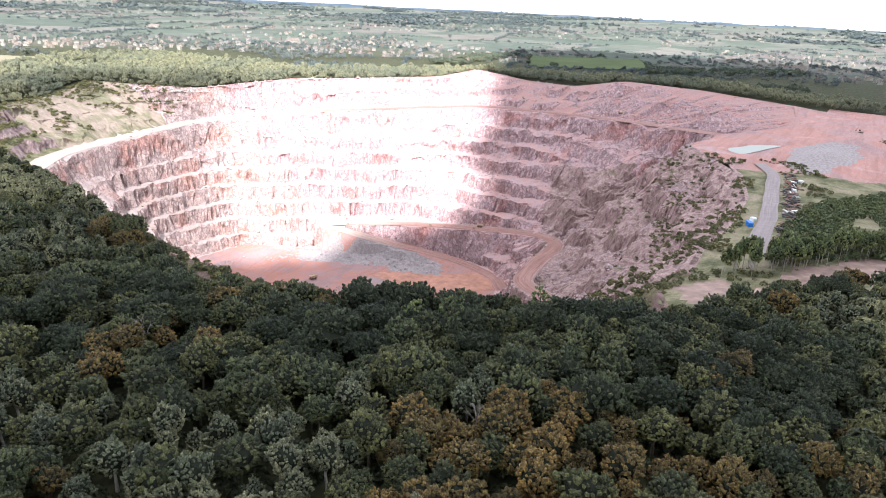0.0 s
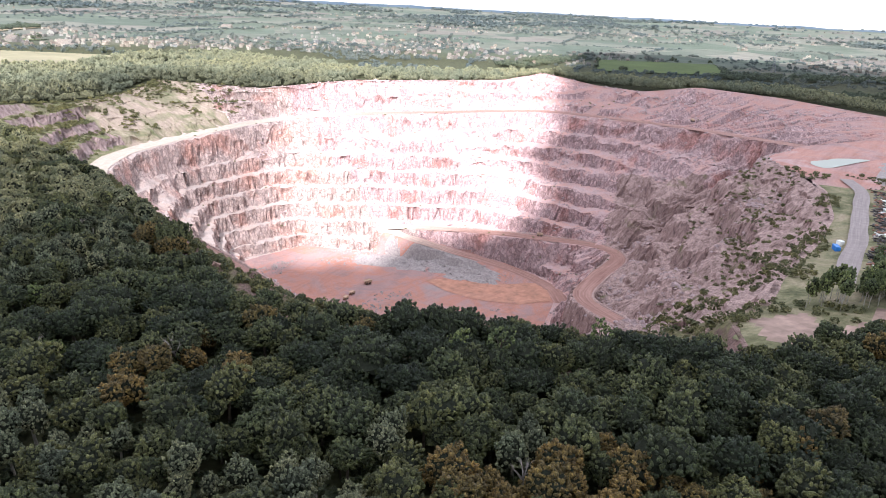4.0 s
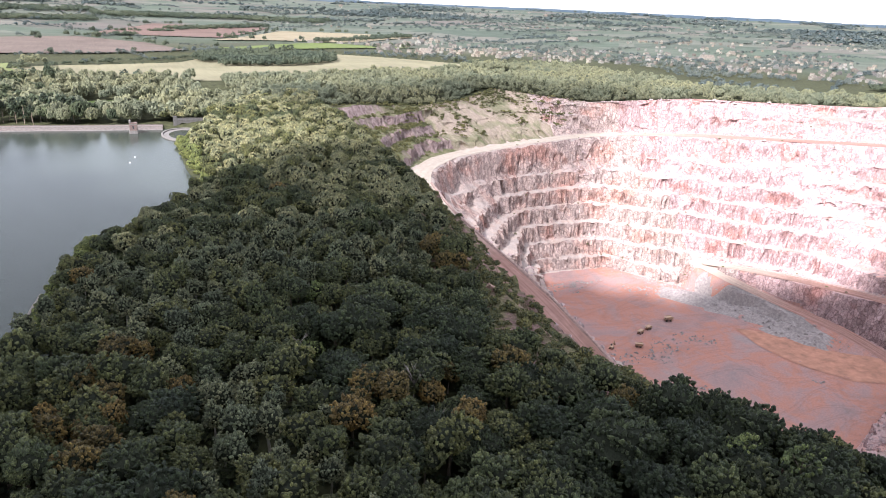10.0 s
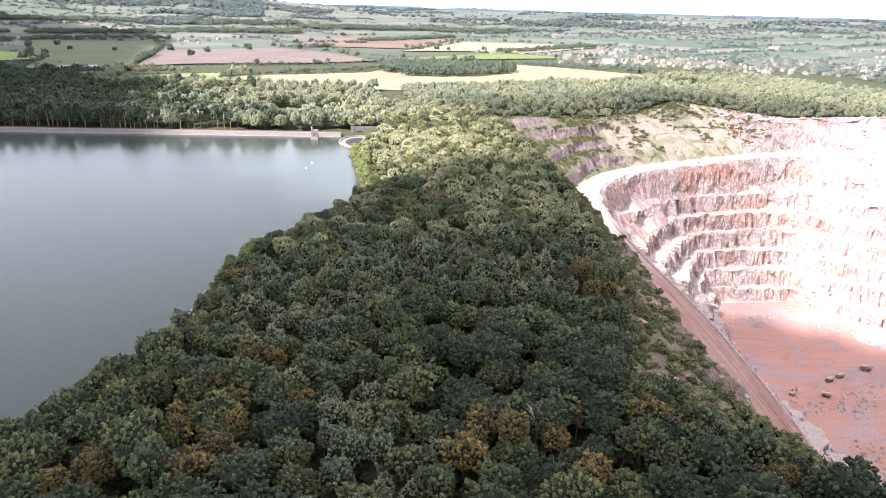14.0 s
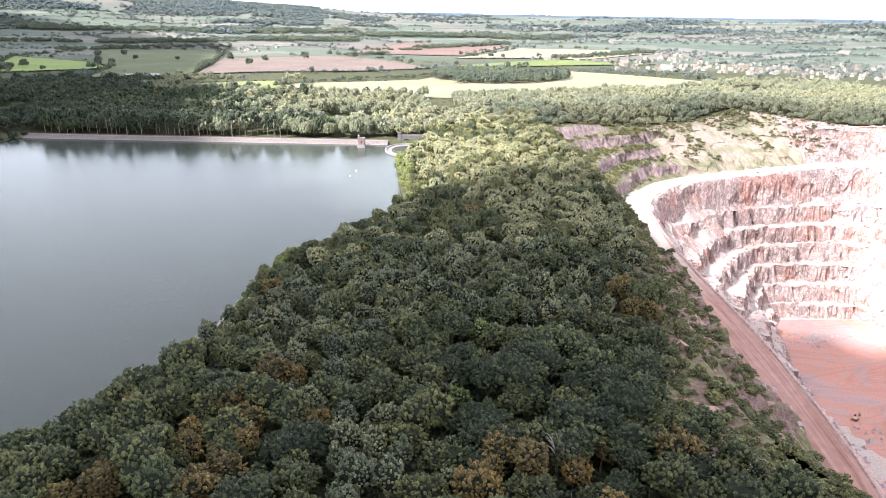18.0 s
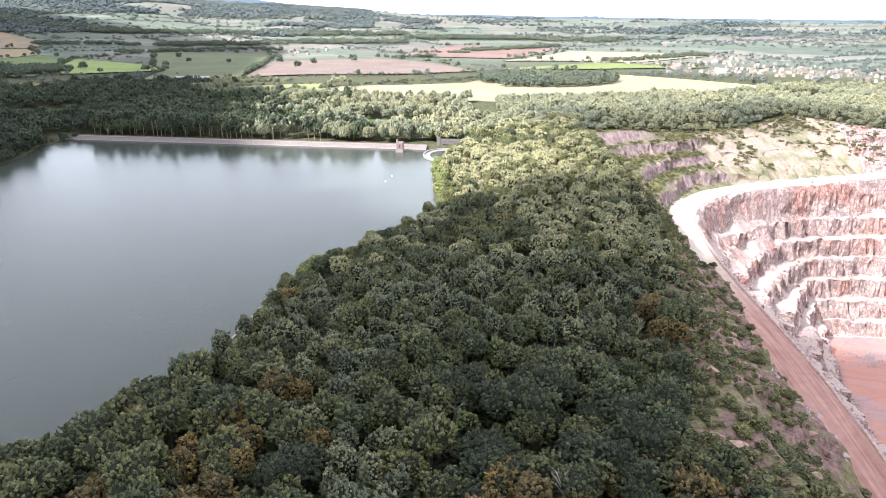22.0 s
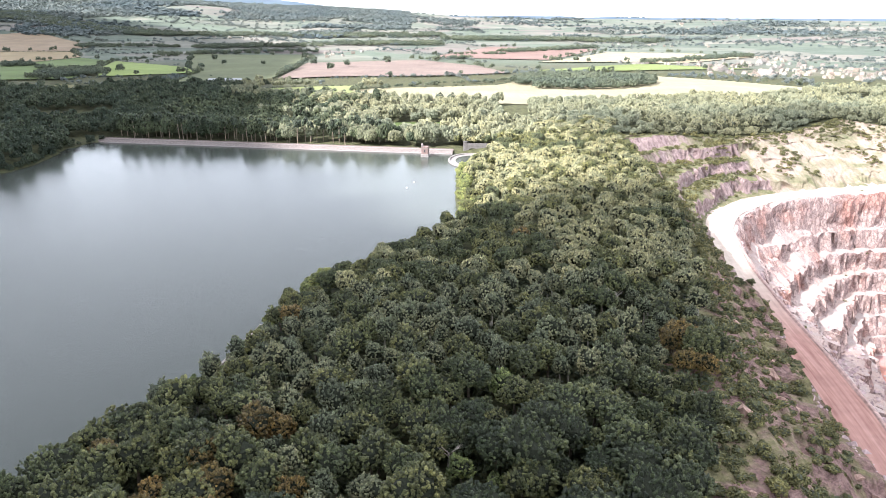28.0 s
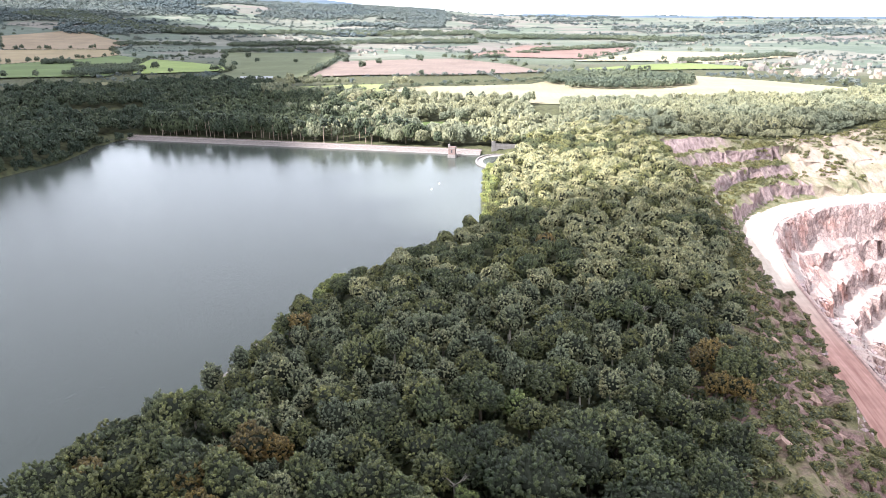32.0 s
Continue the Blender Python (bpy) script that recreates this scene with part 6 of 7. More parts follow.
for x, y, z in zip(xs[ok], ys[ok], zz[ok]):
    scrub.add(x, y, z - 0.5, 0.15 + 0.5 * rng.rand() ** 1.6, rng.uniform(0.6, 0.9), 10 + rng.randint(5))
# thicker scrub and grass tufts along the head of the dusty slope
xs, ys = scatter(225, 470, 520, 720, 3.4)
zz, pit, low = height(xs, ys)
dr = seg_dist(xs, ys, RIM)[0]
ok = pit & (vnoise(xs, ys, 28, 3) + 0.6 * vnoise(xs, ys, 9, 6) > -0.75 + dr / 26 - 0.5 * (xs < 330))
for x, y, z in zip(xs[ok], ys[ok], zz[ok]):
    scrub.add(x, y, z - 0.4, 0.12 + 0.55 * rng.rand() ** 2, rng.uniform(0.45, 0.9), 10 + rng.randint(5))
xs, ys = scatter(330, 880, 180, 700, 16)
zz, pit, low = height(xs, ys)
ok = pit & ~low & (rng.rand(len(xs)) < 0.22)
for x, y, z in zip(xs[ok], ys[ok], zz[ok]):
    scrub.add(x, y, z - 0.3, rng.uniform(0.15, 0.35), 0.7, 10 + rng.randint(5))
edge = smooth(RIM[1:8], 80)
for k in range(0, len(edge), 2):
    x, y = edge[k, 0] + rng.uniform(-13, 9), edge[k, 1] + rng.uniform(-3, 3)
    z = on_ground(x, y)
    if y < 420 and seg_dist(np.array([x]), np.array([y]), ROADS[0][0], closed=False)[0][0] > 14:
        scrub.add(x, y, z - 0.8, rng.uniform(0.25, 0.62), rng.uniform(0.7, 1.1), 5 + rng.randint(5))
scrub.done("scrub", M_SCRUB, "yellow-green scrub rooted on the quarry ledges", "scrub", M_THICKET)

# loose rubble on the benches and heaps of it on the floor
def rubble(name, spots, lo, hi, mat, label):
    """Many small broken stones lying on the ground, joined."""
    spots = np.asarray(spots)
    n = len(spots)
    base = np.array([(1, 0, 0), (-1, 0, 0), (0, 1, 0), (0, -1, 0), (0, 0, 0.8), (0.2, 0.1, -0.6)], float)
    tri = np.array([(0, 2, 4), (2, 1, 4), (1, 3, 4), (3, 0, 4), (2, 0, 5), (1, 2, 5), (3, 1, 5), (0, 3, 5)])
    size = lo + (hi - lo) * rs.rand(n, 1, 1) ** 1.7
    v = base[None] * rs.uniform(0.55, 1.25, (n, 6, 3)) * size
    a = rs.uniform(0, 6.28, n)
    x = v[:, :, 0] * np.cos(a)[:, None] - v[:, :, 1] * np.sin(a)[:, None]
    y = v[:, :, 0] * np.sin(a)[:, None] + v[:, :, 1] * np.cos(a)[:, None]
    z = height(spots[:, 0], spots[:, 1])[0]
    v = np.stack([x + spots[:, :1], y + spots[:, 1:], v[:, :, 2] + z[:, None] + 0.15 * size[:, :, 0]], -1)
    q = np.arange(n)[:, None, None] * 6 + tri[None]
    return tagged(new(name, big_mesh(name, v.reshape(-1, 3), q.reshape(-1, 3), [mat])), label, "rubble", "", "stuff")


xs, ys = rs.uniform(160, 900, 42000), rs.uniform(60, 720, 42000)
_, pit, low = height(xs, ys)
dr = np.minimum(*(seg_dist(xs, ys, line2, closed=False)[0] for line2, _ in ROADS))
ok = pit & ~low & (dr > 11) & ~((xs < 425) & (ys > 480)) & (vnoise(xs, ys, 30, 1) + 0.6 * vnoise(xs, ys, 9, 2) > 0.05)
M_RUBBLE = plain("broken_stone", (0.34, 0.255, 0.25), 0.95, 0.35, 0.35)
rubble("bench_rubble", np.stack([xs[ok], ys[ok]], 1)[:10000], 0.4, 2.3, M_RUBBLE, "broken pink stone fallen on the quarry benches")
ok = low & (dr > 11) & ((vnoise(xs, ys, 45, 4) + 0.5 * vnoise(xs, ys, 14, 2) > 0.35) | (seg_dist(xs, ys, HEAP, closed=False)[0] < 16))
rubble("floor_rubble", np.stack([xs[ok], ys[ok]], 1)[:3000], 0.4, 1.8, M_SPOIL, "grey broken stone spread on the quarry floor")

# young woods south of the pit, and the row of birches with bare stems
young = Stand()
xs, ys = scatter(225, 560, -170, 0, 5.2)
zz, pit, low = height(xs, ys)
dt = seg_dist(xs, ys, [(*p, 0) for p in TRACK], closed=False)[0]
SOUTH = ((236, -20), (262, -20), (330, -19), (380, -24), (430, -36), (470, -60), (520, -86), (560, -170), (290, -170), (280, -78))
ok = ~pit & inside(xs, ys, SOUTH) & (dt > 10.5) & (vnoise(xs, ys, 40, 4) > -0.7) & (((xs - 345) / 34) ** 2 + ((ys + 55) / 7) ** 2 > 1)
for x, y, z in zip(xs[ok], ys[ok], zz[ok]):
    young.add(x, y, z - 0.5, rng.uniform(0.4, 0.75), 0.95, 10 + rng.randint(5))
young.done("young_wood", M_LIME_FAR, "young green birch and willow scrub on the slope", "trees")
stem_birch = make_tree("birch_tree", "slender birch with a bare pale stem in a row", M_LIME, M_BIRCHBARK, 71, 2.3, 8.5, 4.2, 8, 56, 0.55, 9, 0.17)
tagged(stem_birch, "slender birch with a bare pale stem in a row", "tree", "birch row")
for i in range(110):
    u = rng.rand()
    x, y = 212 + 62 * u + rng.uniform(0, 16), -16 - 54 * u + rng.uniform(-2, 12)
    s = rng.uniform(0.85, 1.15)
    m = pose(x, y, on_ground(x, y) - 0.2, rng.uniform(-3, 3), rng.uniform(-3, 3), rng.uniform(0, 360))
    if i == 0:
        stem_birch.matrix_world = m
    else:
        o = copy_thing(stem_birch, m)
        o.scale = (s, s, s)


# ---- dead and lone trees ----
def dead_tree(x, y, tall, seed, label):
    r = np.random.RandomState(seed)
    e = thing("dead_tree", pose(x, y, on_ground(x, y), 0, 0, r.uniform(0, 360)), label, "tree")
    bm = bmesh.new()
    tube(bm, (0, 0, -1), (0.3, 0.2, tall * 0.55), 0.34, 0.22, 7)
    part("trunk", bm, M_DEAD, e)
    for i in range(7):
        bm = bmesh.new()
        a = i * 2.4 + r.uniform(-0.5, 0.5)
        p = Vector((0.3, 0.2, tall * r.uniform(0.38, 0.55)))
        q = p + Vector((math.cos(a) * 2.0, math.sin(a) * 2.0, tall * r.uniform(0.14, 0.28)))
        tube(bm, p, q, 0.15, 0.09, 5)
        for k in range(4):
            b2 = a + r.uniform(-1.0, 1.0)
            st = p.lerp(q, r.uniform(0.5, 1.0))
            tube(bm, st, st + Vector((math.cos(b2) * 1.3, math.sin(b2) * 1.3, r.uniform(0.6, 2.0))), 0.07, 0.02, 4)
        part("branch", bm, M_DEAD, e)


for n, (x, y, tall) in enumerate(((44, 16, 17), (28, 111, 19), (25, 95, 15), (8, 146, 13), (64, 231, 17), (-8, 60, 14))):
    dead_tree(x, y, tall * 0.82, 300 + n, "bleached leafless dead tree standing in the wood")
for x, y, s in ((84, 47, 1.35), (79, 57, 1.05), (110, 30, 1.1)):
    o = make_tree("birch_tree", "tall airy yellow-green birch at the quarry edge", M_LIME, M_BARK, int(x), 3.8 * s, 9.0 * s, 5.5, 8, 80, 0.5, 0)
    o.matrix_world = pose(x, y, on_ground(x, y), 0, 0, 40)
M_BUOY = plain("white_plastic", (0.75, 0.74, 0.72), 0.4, 0.05, 1.0)
for x, y in ((-16, 477), (-20, 461)):
    e = thing("buoy", pose(x, y, 0), "round white buoy floating on the reservoir", "buoy", "buoys")
    bm = bmesh.new()
    bmesh.ops.create_uvsphere(bm, u_segments=14, v_segments=9, radius=0.5)
    bmesh.ops.scale(bm, vec=(1, 1, 0.8), verts=bm.verts[:])
    bmesh.ops.translate(bm, vec=(0, 0, 0.2), verts=bm.verts[:])
    part("float", bm, M_BUOY, e)
    bm = bmesh.new()
    tube(bm, (0, 0, 0.5), (0, 0, 1.0), 0.07, 0.06, 6)
    part("post", bm, M_SLATE, e)

# ---- farmland ----
from mathutils import geometry
CROPS = {
    "stubble": ((0.43, 0.385, 0.25), "pale straw-coloured stubble field"), "ploughed": ((0.275, 0.208, 0.178), "brown-pink ploughed field"),
    "pasture": ((0.20, 0.22, 0.12), "dull green pasture field"), "meadow": ((0.30, 0.33, 0.14), "pale green meadow"),
    "bright": ((0.32, 0.40, 0.13), "bright green grass field"), "grazing": ((0.18, 0.24, 0.09), "green grazing field"),
    "straw": ((0.42, 0.33, 0.20), "tan harvested field"), "tan": ((0.36, 0.27, 0.18), "brown-tan harvested field"), "olive": ((0.22, 0.21, 0.10), "olive rough grass field"),
    "east_green": ((0.24, 0.29, 0.10), "light green hay field"), "east_straw": ((0.48, 0.40, 0.27), "pale harvested field"),
    "river_meadow": ((0.16, 0.21, 0.07), "green river meadow"), "far_plough": ((0.30, 0.20, 0.17), "reddish ploughed field"), "lawn": ((0.14, 0.19, 0.06), "mown lawn below the dam"),
}


def field_mat(name, color):
    m, nt, b = mat_nodes(name + "_field", 0.95, 0.1)
    color = tuple(0.4 * v for v in color)
    c = coords(nt)
    a = ramp(nt, noise_tex(nt, c, 0.012, 6, 0.6, 0.5), [(0.3, tuple(v * 0.82 for v in color)), (0.7, tuple(min(1, v * 1.15) for v in color))])
    rows = noise_tex(nt, c, 0.35, 3, 0.5, 0.0, (1.0, 0.05, 1.0))
    a = mix(nt, 0.5, a, ramp(nt, rows, [(0.3, (0.80, 0.80, 0.78)), (0.7, (1.1, 1.1, 1.08))]), "MULTIPLY")
    nt.links.new(a, b.inputs["Base Color"])
    return m


def drape(poly, step, lift):
    """A sheet of land inside an outline, laid on the ground."""
    p = arr(poly)
    edge = []
    for a, b in zip(p, np.roll(p, -1, 0)):
        n = max(2, int(np.hypot(*(b - a)) / step))
        edge += [a + (b - a) * k / n for k in range(n)]
    m = len(edge)
    xs, ys = np.meshgrid(np.arange(p[:, 0].min(), p[:, 0].max(), step), np.arange(p[:, 1].min(), p[:, 1].max(), step))
    xs, ys = xs.ravel(), ys.ravel()
    keep = inside(xs, ys, poly) & (seg_dist(xs, ys, [(*q, 0) for q in poly])[0] > step * 0.5)
    pts = [Vector((float(q[0]), float(q[1]))) for q in edge] + [Vector((float(a), float(b))) for a, b in zip(xs[keep], ys[keep])]
    v, _, f, _, _, _ = geometry.delaunay_2d_cdt(pts, [(i, (i + 1) % m) for i in range(m)], [], 1, 1e-3)
    z = height(np.array([q.x for q in v]), np.array([q.y for q in v]))[0]
    return [(q.x, q.y, h + lift) for q, h in zip(v, z)], f


for key, poly in FIELDS.items():
    dist = max(math.hypot(*q) for q in poly)
    v, f = drape(poly, 22 if dist < 1400 else 45, 0.7 if dist < 1400 else 2.0)
    color, label = CROPS[key]
    tagged(new("field", mesh_from("field", v, f, [field_mat(key, color)], True)), label, "field", "", "structure")

M_MUD = plain("wet_orange_mud", (0.33, 0.155, 0.10), 0.5, 0.3, 0.15, 0.3)
v, f = drape(((513, 259), (505, 241), (484, 233), (456, 250), (441, 280), (436, 320), (445, 352), (460, 340), (472, 318), (482, 294), (500, 276)), 7, 0.25)
tagged(new("mud_flat", mesh_from("mud_flat", v, f, [M_MUD], True)), "wet orange mud on the quarry floor", "mud", "", "structure")

# hedges with trees along the fields, and the wood in the stubble
hedge, spinney = Stand(), Stand()
for key, poly in FIELDS.items():
    if key in ("lawn",):
        continue
    p = arr(poly)
    for a, b in zip(p, np.roll(p, -1, 0)):
        n = int(np.hypot(*(b - a)) / 8)
        for k in range(n):
            if vnoise(np.array(a[0] + k * 8.0), np.array(a[1]), 30, 5) < -0.55:
                continue
            q = a + (b - a) * (k + rng.uniform(0, 1)) / max(1, n) + rng.uniform(-2, 2, 2)
            big = rng.rand() < 0.16
            hedge.add(q[0], q[1], float(land(np.array([q[0]]), np.array([q[1]]))[0]) - (0.5 if not big else -1.5), rng.uniform(0.35, 0.6) if not big else rng.uniform(0.9, 1.5), 0.8 if not big else 1.1, 10 + rng.randint(5))
for x, y in ((-205, 1290), (-190, 1390), (-260, 1420), (-430, 1400), (-560, 1240), (-120, 1500), (-20, 1540), (-480, 1500)):
    hedge.add(x, y, float(land(np.array([float(x)]), np.array([float(y)]))[0]) + 2, rng.uniform(1.2, 1.7), 1.1, 5 + rng.randint(5))
hedge.done("hedgerows", M_HEDGE, "dark green hedgerows and hedge trees between the fields", "hedge")
xs, ys = scatter(85, 350, 990, 1240, 9)
ok = ((xs - 217) / 115.0) ** 2 + ((ys - 1112) / 100.0) ** 2 + 0.25 * vnoise(xs, ys, 40, 1) < 1
for x, y in zip(xs[ok], ys[ok]):
    spinney.add(x, y, float(land(np.array([x]), np.array([y]))[0]) + 0.5, rng.uniform(1.0, 1.45), rng.uniform(1.0, 1.3), 10 + rng.randint(5))
# belts and copses between the fields: ends, half width and size of the trees
belts, copses = Stand(), Stand()
for x0, y0, x1, y1, half, low, high in (
        (-222, 930, -148, 948, 12, 0.6, 1.0), (-148, 948, -83, 1012, 9, 0.6, 1.0), (-83, 1012, 7, 1086, 7, 0.5, 0.9), (7, 1086, 112, 1151, 7, 0.5, 1.0),
        (-497, 1147, -423, 1120, 6, 0.5, 0.9), (-423, 1120, -383, 1187, 6, 0.5, 0.8), (-437, 978, -418, 979, 10, 0.9, 1.3), (-447, 919, -404, 921, 16, 0.8, 1.2),
        (-678, 1690, -485, 1848, 26, 0.9, 1.4), (-485, 1848, -330, 1850, 22, 0.9, 1.4), (-343, 1770, -295, 1600, 10, 0.6, 1.1), (-700, 1530, -611, 1733, 9, 0.5, 1.0),
        (-1002, 1980, -777, 2001, 40, 1.0, 1.5), (-777, 2001, -655, 2012, 34, 1.0, 1.5), (-655, 2012, -393, 2036, 55, 1.0, 1.6), (-393, 2036, -337, 2182, 40, 1.0, 1.5),
        (-337, 2182, -15, 2214, 60, 1.1, 1.7), (-18, 2422, 285, 2454, 70, 1.2, 1.8), (18, 1811, 145, 1821, 14, 0.8, 1.2), (-60, 1630, 60, 1690, 14, 0.8, 1.3),
        (-1282, 2530, -958, 2464, 70, 1.3, 1.9), (-1770, 2831, -1574, 2726, 90, 1.4, 2.0), (-1574, 2726, -1282, 2560, 60, 1.3, 1.8), (-958, 2464, -500, 2520, 55, 1.3, 1.8),
        (-500, 2520, -18, 2640, 70, 1.3, 1.9), (285, 2454, 700, 2350, 60, 1.2, 1.8), (145, 1900, 420, 2080, 30, 1.0, 1.5), (420, 1560, 760, 1790, 22, 0.9, 1.4),
        (873, 440, 1010, 345, 26, 0.9, 1.4), (930, 290, 1210, 60, 24, 0.9, 1.4), (1040, 640, 1420, 700, 30, 1.0, 1.5), (1230, 320, 1520, 90, 34, 1.0, 1.6)):
    span = math.hypot(x1 - x0, y1 - y0)
    for k in range(int(span * max(1.0, 2 * half / 11.0) / 8.0)):
        f, g = rng.uniform(0, 1), rng.uniform(-half, half)
        x, y = x0 + (x1 - x0) * f - (y1 - y0) / span * g, y0 + (y1 - y0) * f + (x1 - x0) / span * g
        if vnoise(np.array(x), np.array(y), 45, 4) > -0.5:
            belts.add(x, y, float(land(np.array([x]), np.array([y]))[0]) + 0.3, rng.uniform(low, high), rng.uniform(0.75, 1.05), 10 + rng.randint(5))
belts.done("tree_belts", M_HEDGE, "dark green belts of trees between the fields", "trees")
for x, y, a, b in ((-622, 1205, 50, 72), (-815, 1372, 26, 34), (-722, 1290, 13, 16), (-640, 1125, 15, 12), (-607, 1110, 14, 11)):
    for k in range(int(a * b / 17)):
        f, g = math.sqrt(rng.uniform(0, 1)), rng.uniform(0, 6.283)
        u, w = x + a * f * math.cos(g), y + b * f * math.sin(g)
        copses.add(u, w, float(land(np.array([u]), np.array([w]))[0]) + 0.5, rng.uniform(0.9, 1.3), rng.uniform(0.95, 1.2), 10 + rng.randint(5))
for x, y in ((-415, 1726), (-271, 1292), (-88, 1160), (-448, 1321), (-690, 1105), (-355, 1402)):
    copses.add(x, y, float(land(np.array([float(x)]), np.array([float(y)]))[0]) + 1.5, rng.uniform(1.1, 1.5), 1.1, 10 + rng.randint(5))
copses.done("copses", M_HEDGE, "round dark green copses and lone trees in the pastures", "trees")
spinney.done("spinney", M_HEDGE, "rounded green wood standing in the stubble field", "trees")

# ---- far country: trees, copses and houses out to the horizon ----
far = Stand()
N = 12500
az = rng.uniform(-42, 100, N)
rr = 1.0 / rng.uniform(1 / 4800.0, 1 / 1000.0, N)
xs, ys = rr * np.sin(np.radians(az)), rr * np.cos(np.radians(az))
suburb = sstep(az, 6, 16)
hills = np.exp(-((az + 26) / 13.0) ** 2) * sstep(rr, 2700, 3500)
copse = vnoise(xs, ys, 260, 2) + 0.6 * vnoise(xs, ys, 110, 4) + 0.25 * suburb + 1.3 * hills + 0.35 * sstep(rr, 2200, 3600) + 0.3 * sstep(-az, 0, 6) * sstep(rr, 1800, 2300)
ok = (copse > 0.46 + 0.5 * ((az < 4) & (rr < 2300))) & free(xs, ys, 5, 150) & ~((rr < 1150) & (az > 5) & (az < 28))
lz = land(xs, ys)
for x, y, z, r in zip(xs[ok], ys[ok], lz[ok], rr[ok]):
    s = rng.uniform(0.7, 1.2) * (1 + max(0, r - 1800) / 2800)
    far.add(x, y, z + 0.3 * s, s, rng.uniform(0.7, 1.05), 10 + rng.randint(5))
# woods that cover the hills
hill_woods = Stand()
west, east = scatter(-3300, -100, 1900, 4800, 23), scatter(-300, 4800, -700, 4800, 42)
xs, ys = np.r_[west[0], east[0]], np.r_[west[1], east[1]]
rr, az = np.hypot(xs, ys), np.degrees(np.arctan2(xs, ys))
side = np.r_[np.ones(len(west[0]), bool), np.zeros(len(east[0]), bool)]
ok = (rr > 2900 + 500 * vnoise(xs, ys, 400, 3)) & (rr < 4850) & (az > -42) & (az < 100) & (vnoise(xs, ys, 180, 4) + 0.5 * vnoise(xs, ys, 600, 6) > np.where(side, -0.8, 0.12)) & (side == (az < -3)) & (rr > np.where(side, 0, 2500))
for x, y, z in zip(xs[ok], ys[ok], land(xs[ok], ys[ok])):
    hill_woods.add(x, y, z - 3, rng.uniform(2.0, 3.4), rng.uniform(0.5, 0.75), 15 + rng.randint(5))
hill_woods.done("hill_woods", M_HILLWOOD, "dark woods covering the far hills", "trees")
# hedge lines with trees, along bent field edges
lines = []
for k in range(-24, 25):
    u = np.arange(-4200, 4200, 9.5)
    lines += [np.stack([u, 0 * u + k * 185 + 60 * vnoise(u, u * 0 + k * 40, 300, k % 8)], 1), np.stack([0 * u + k * 260 + 60 * vnoise(u, u * 0 + k * 70, 260, (k + 3) % 8), u], 1)]
q = np.vstack(lines)
q = q + rng.uniform(-3, 3, q.shape)
xs, ys = q[:, 0] * math.cos(0.45) - q[:, 1] * math.sin(0.45), q[:, 0] * math.sin(0.45) + q[:, 1] * math.cos(0.45)
rr, az = np.hypot(xs, ys), np.degrees(np.arctan2(xs, ys))
keep = (rr > 1050) & (rr < 3300) & (az > -40) & (az < 98)
xs, ys, rr, az = xs[keep], ys[keep], rr[keep], az[keep]
ok = free(xs, ys, 5, 150) & (vnoise(xs, ys, 130, 7) > -0.1) & ~((rr < 1150) & (az > 5) & (az < 28))
for x, y, z, r in zip(xs[ok], ys[ok], land(xs[ok], ys[ok]), rr[ok]):
    s = rng.uniform(0.35, 0.7) if rng.rand() < 0.7 else rng.uniform(0.8, 1.3)
    far.add(x, y, z, s * (1 + max(0, r - 1800) / 2800), rng.uniform(0.7, 1.0), 10 + rng.randint(5))
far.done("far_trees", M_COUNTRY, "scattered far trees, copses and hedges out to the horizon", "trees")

M_ROOF = wood_mat("tile_roofs", (0.095, 0.078, 0.074), (0.17, 0.148, 0.140), 0.01)
M_WALLS = wood_mat("house_walls", (0.120, 0.106, 0.098), (0.26, 0.248, 0.236), 0.01)
V, Q, ids, n = [], [], [], 0
N = 4200
az = rng.uniform(-38, 98, N)
rr = 1.0 / rng.uniform(1 / 4300.0, 1 / 1350.0, N)
xs, ys = rr * np.sin(np.radians(az)), rr * np.cos(np.radians(az))
town = vnoise(xs, ys, 420, 1) + 0.5 * vnoise(xs * 0.4, ys, 160, 5) + 0.45 * sstep(az, 12, 24) - 0.25 * (az < 5)
ok = (town > 0.30) & free(xs, ys, 5, 300)
for x, y, z in zip(xs[ok], ys[ok], land(xs[ok], ys[ok])):
    w, d, h, a = rng.uniform(5, 10), rng.uniform(4, 7), rng.uniform(3.0, 4.4), rng.uniform(0, 3.14)
    if rng.rand() < 0.012:
        w, d, h = rng.uniform(18, 36), rng.uniform(12, 20), rng.uniform(4, 6)
    e = h + d * 0.4
    c = np.array([(-w, -d, -1), (w, -d, -1), (w, d, -1), (-w, d, -1), (-w, -d, h), (w, -d, h), (w, d, h), (-w, d, h), (-w, 0, e), (w, 0, e)], float)
    c[:, :2] *= 0.5
    c[:, 2] = np.where(c[:, 2] > 0, c[:, 2], -1)
    ca, sa = math.cos(a), math.sin(a)
    V.append(np.stack([c[:, 0] * ca - c[:, 1] * sa + x, c[:, 0] * sa + c[:, 1] * ca + y, c[:, 2] + z], 1))
    Q.append(n + np.array([(0, 1, 5, 4), (2, 3, 7, 6), (1, 2, 6, 5), (3, 0, 4, 7), (4, 5, 9, 8), (6, 7, 8, 9), (5, 6, 9, 9), (7, 4, 8, 8)]))
    ids += [0, 0, 0, 0, 1, 1, 0, 0]
    n += 10
V, Q, ids = np.vstack(V), np.vstack(Q), np.array(ids)
tq = np.vstack([Q[:, [0, 1, 2]], Q[:, [0, 2, 3]]])
tid = np.r_[ids, ids]
good = tq[:, 1] != tq[:, 2]
